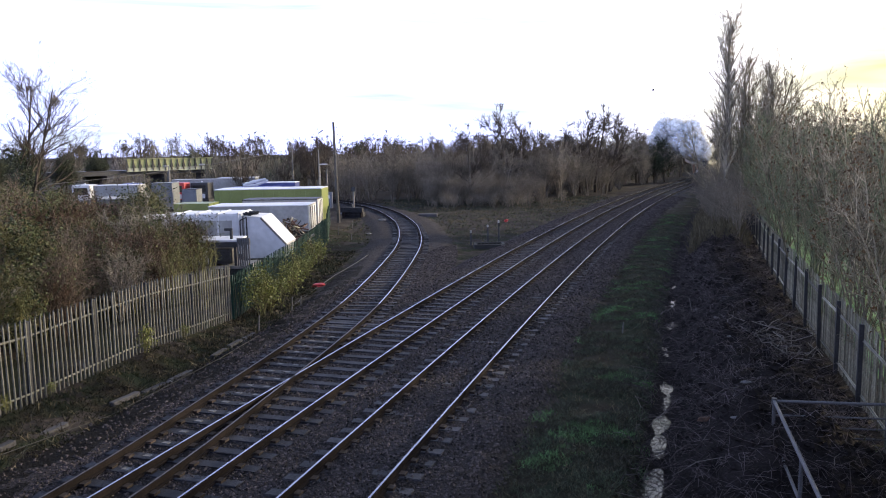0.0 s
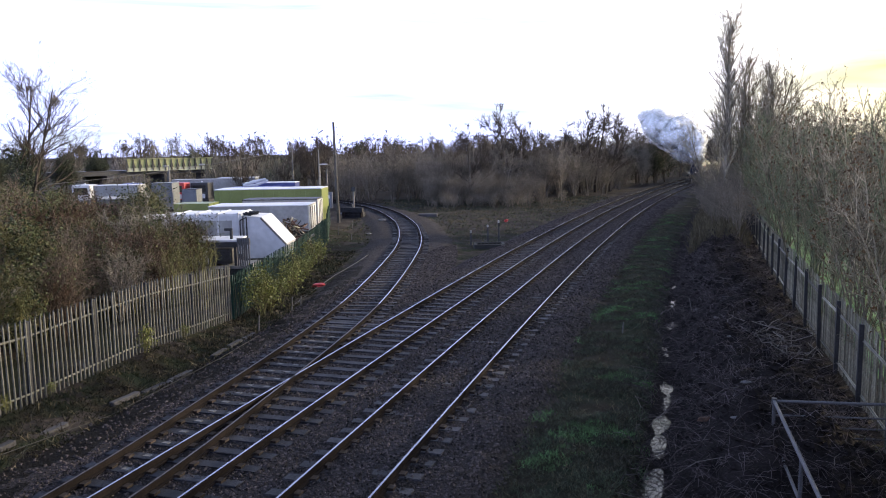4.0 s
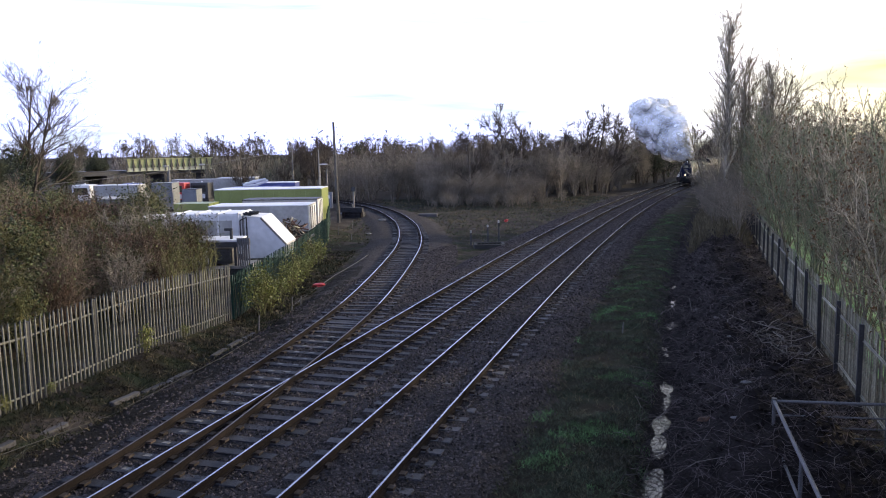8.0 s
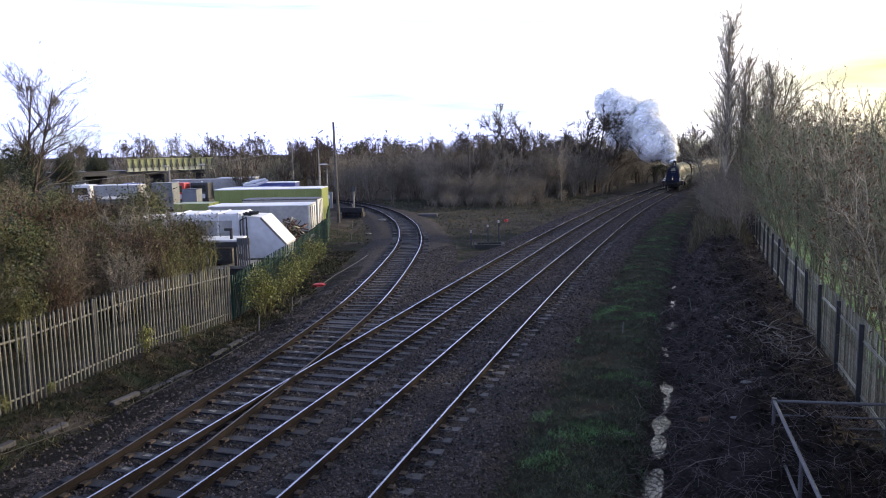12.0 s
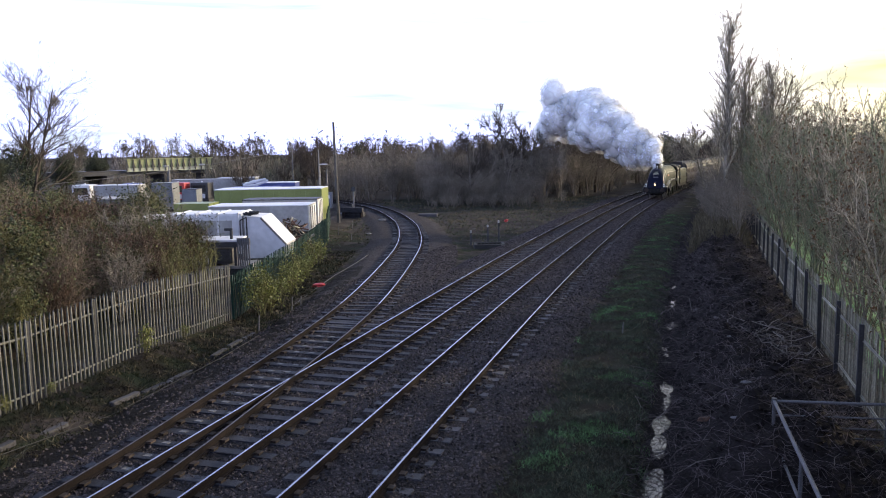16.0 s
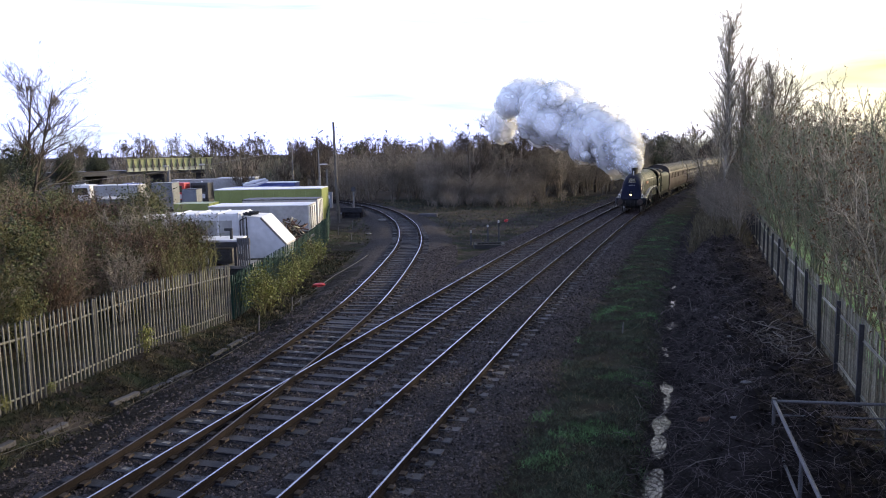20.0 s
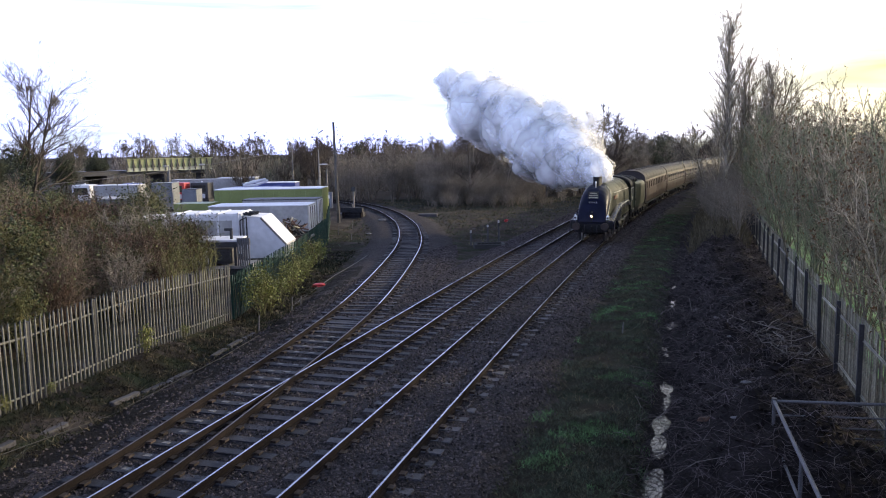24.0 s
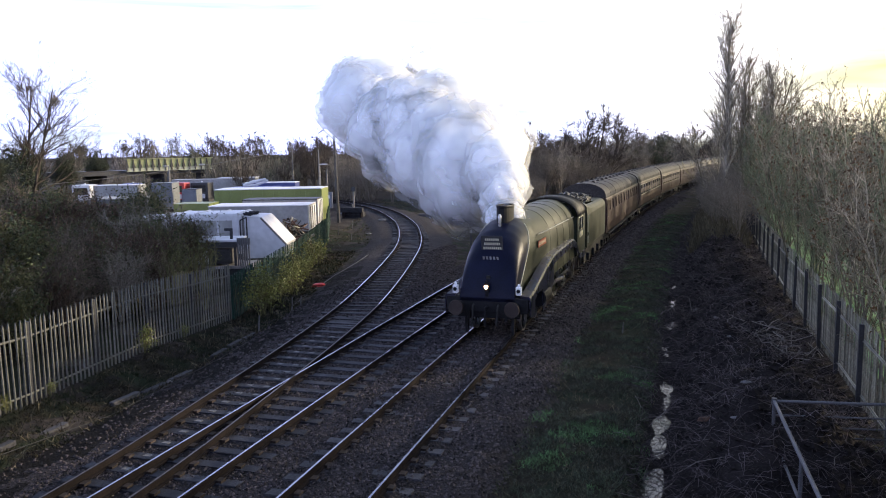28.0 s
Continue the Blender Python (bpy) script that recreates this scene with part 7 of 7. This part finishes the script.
    for c in (-2.75, -CLEN + 2.75):
        for sx in (1, -1):
            b = part("bogie_frame", box(box(boxed(sx * 0.98, sx * 1.08, c - 1.75, c + 1.75, 0.55, 0.75, 0.02), sx * 0.95, sx * 1.15, c - 0.5, c + 0.5, 0.3, 0.55, 0.03),
                                         sx * 0.98, sx * 1.12, c - 1.5, c - 1.1, 0.32, 0.6, 0.02), M["loco_black"], t)
            part("axlebox", boxed(sx * 0.98, sx * 1.14, c + 1.1, c + 1.5, 0.32, 0.6, 0.02), M["loco_black"], b)
        for dy in (-1.3, 1.3):
            wheelset("wheelset", 0.457, 0.76, 8, parent=t, y=c + dy)
    return t


build_engine()
build_tender()
for k in range(7):
    TRAIN.append((build_carriage(0 if k in (0, 3) else 1), 21.7 + k * CLEN, CLEN))


# ---- steam ----
def puff_mesh(seed, shells):
    """A billow of nested shells (size, material), the outer ones thin."""
    vs, fs, idx = [], [], []
    off = Vector((seed * 7.3, seed * 3.1, seed * 5.7))
    for mi, (size, _) in enumerate(shells):
        bm = bmesh.new()
        bmesh.ops.create_icosphere(bm, subdivisions=4, radius=1.0)
        n0 = len(vs)
        for v in bm.verts:
            d = v.co.normalized()
            a = noise.noise(d * 1.1 + off)
            b = abs(noise.noise(d * 2.0 + off * 1.3 + Vector((size, 0, 0))))
            c = abs(noise.noise(d * 4.2 + off * 0.7 + Vector((0, size * 2, 0))))
            vs.append(d * size * (0.84 + 0.26 * a + 0.26 * b + 0.06 * c))
        for f in bm.faces:
            fs.append([n0 + v.index for v in f.verts])
            idx.append(mi)
        bm.free()
    me = mesh_of("puff", vs, fs, None, True, [m for _, m in shells], idx)
    me.normals_split_custom_set_from_vertices([(v.normalized() * 0.75 + me.vertices[i].normal * 0.25).normalized() for i, v in enumerate(vs)])
    return me


PUFFS = []
plume = thing("steam_plume", "billowing white steam drifting from the chimney", "steam")
_pm = [puff_mesh(i, [(0.8, M["steam"]), (0.92, M["steam_soft"]), (1.04, M["wisp"])]) for i in range(6)]
_pw = [puff_mesh(20 + i, [(0.75, M["wisp"]), (1.0, M["wisp"])]) for i in range(3)]
rp = random.Random(77)
for k in range(165):
    kind = rp.choices((0, 1, 2, 3), (0.25, 0.31, 0.3, 0.14))[0]      # small, middling, large, thin
    r = (rp.uniform(0.45, 0.8), rp.uniform(0.9, 1.5), rp.uniform(1.5, 2.5), rp.uniform(1.2, 2.4))[kind]
    start = (0.0, 0.3, 0.8, 0.7)[kind]
    life = (rp.uniform(1.2, 2.1), rp.uniform(2.2, 3.4), rp.uniform(2.6, 3.4), rp.uniform(3.2, 4.6))[kind]
    o = mesh_part("puff", rp.choice(_pw if kind == 3 else _pm), plume)
    o.scale = (r, r, r * rp.uniform(0.85, 1.15))
    PUFFS.append(dict(ob=o, life=life, start=start, phase=rp.uniform(-life, 0), rise=rp.uniform(0.08 if kind == 0 else 0.3, 1.0), wx=rp.uniform(-0.35, 0.6) + (rp.uniform(0.1, 0.9) if kind == 3 else 0), wy=rp.uniform(-0.4, 0.4),
                      dx=rp.gauss(0, 0.55 if kind == 0 else 0.32), dy=rp.gauss(0, 0.8 if kind == 0 else 0.45), dz=rp.gauss(0, 0.2), jet=rp.uniform(1.2, 1.95), spin=rp.uniform(-25, 25), turn=rp.uniform(0, 360)))


def chimney_at(t):
    s = run(t)
    x, y, h = line(s + 3.0, 0.1)
    return x, y


def puff_pose(p, t):
    """A puff leaves the chimney, climbs, and is carried off by the wind; then the next one follows it."""
    n = math.floor((t - p["phase"]) / p["life"])
    te = p["phase"] + n * p["life"]
    te -= p["start"]
    a = t - te
    x, y = chimney_at(te)
    w = a - 0.13 * (1 - math.exp(-a / 0.13))
    late = min(1.0, max(0.0, (te - 15) / 9))
    early = 0.5 + 0.5 * min(1.0, max(0.0, (te + 1) / 6))
    gust = 1.3 * math.exp(-((te - 13.0) / 3.5) ** 2)
    x += (p["wx"] * (1 + 0.3 * gust) - gust - 2.2 - 1.8 * min(1.0, max(0.0, te / 22))) * w + p["dx"] * min(a, 5) * 0.8
    y += p["wy"] * a + p["dy"] * min(a, 5) * 0.7
    z = 2.5 + RAIL + p["jet"] * (1 - math.exp(-a / 0.16)) + p["rise"] * (8.4 - 4.2 * late) * early * (1 - math.exp(-a / 1.7)) + 0.75 * max(0.0, a - 1.0) + p["dz"] * min(a, 4) * 0.6
    return pose(x, y, z, 0, p["spin"] * 0.5 * a, p["turn"] + p["spin"] * a)


# ---- a bird over the line ----
BIRD = [(0.0, 19.72, 72.00, 11.22), (0.3, 21.50, 72.00, 11.25), (0.6, 23.23, 72.00, 11.32), (0.9, 25.06, 72.00, 11.40), (1.6, 29.21, 72.00, 8.23), (28.0, 29.21, 72.00, 8.23)]
bird = thing("bird", "small dark bird flying over the line", "bird")
_bm = bmesh.new()
bmesh.ops.create_icosphere(_bm, subdivisions=2, radius=1.0, matrix=Matrix.Diagonal((0.15, 0.045, 0.045, 1)))
part("body", _bm, M["rubber"], bird)
for sy in (1, -1):
    mesh_part("wing", mesh_of("wing", [(0.07, 0, 0.02), (-0.06, 0, 0.02), (-0.07, sy * 0.2, 0.1), (0.02, sy * 0.24, 0.11), (0.0, 0, 0.035), (-0.03, sy * 0.2, 0.112)],
                              [(0, 3, 4), (4, 3, 5), (4, 5, 1), (5, 2, 1), (0, 1, 2, 3), (3, 2, 5)], M["rubber"]), bird)
part("tail", boxed(-0.24, -0.12, -0.03, 0.03, -0.005, 0.01), M["rubber"], bird)


# ---- what moves ----
def motions():
    walk(bird, [(t, pose(x, y, z)) for t, x, y, z in BIRD])
    steps = [k * 0.5 for k in range(57)]
    for t_, off, l in TRAIN:
        rows = []
        for t in steps:
            f = run(t) + off
            x0, y0, _ = line(f + l * 0.15, 0.1)
            x1, y1, _ = line(f + l * 0.85, 0.1)
            ang = math.atan2(y0 - y1, x0 - x1)
            d = Vector((math.cos(ang), math.sin(ang), 0))
            p = Vector((x0, y0, RAIL)) + d * (l * 0.15)
            rows.append((t, Matrix.Translation(p) @ Matrix.Rotation(ang - math.pi / 2, 4, "Z")))
        walk(t_, rows)
    fine = [k * 0.1 for k in range(281)]
    for w, r, y in ROLL:
        walk(w, [(t, Matrix.Translation((0, y, r)) @ Matrix.Rotation((run(t) - run(0)) / r, 4, "X")) for t in (fine if r < 0.9 else fine[::2])])
    for kind, ob, sx in RODS:
        rows = []
        for t in fine:
            a = (run(t) - run(0)) / 1.015 + (0 if sx > 0 else math.pi / 2)
            cy, cz = 0.33 * math.cos(a), 0.33 * math.sin(a)
            if kind == "coupling":
                rows.append((t, pose(0, cy, 1.015 + cz)))
            else:
                reach = math.sqrt(3.1 ** 2 - cz ** 2)
                rows.append((t, Matrix.Translation((0, -7.96 + cy + reach, 1.015)) @ Matrix.Rotation(math.asin(cz / 3.1) * -1, 4, "X")))
        walk(ob, rows)
    ages = (0.0, 0.12, 0.3, 0.6, 1.0, 1.6, 2.4, 3.4, 4.6, 6.0)
    for p in PUFFS:
        times = {0.0, 28.0}
        te = p["phase"]
        while te < 28:
            for a in ages:
                if a < p["life"] - 0.06:
                    times.add(te + a)
            times.add(te + p["life"] - 0.04)
            te += p["life"]
        rows, last = [], -9.0
        for t in sorted(times):
            q = round(t * FPS) / FPS
            if 0 <= q <= 28 and q > last + 0.02:
                rows.append((q, puff_pose(p, t)))
                last = q
        if rows[-1][0] < 28:
            rows.append((28.0, puff_pose(p, 28.0)))
        walk(p["ob"], rows)


motions()
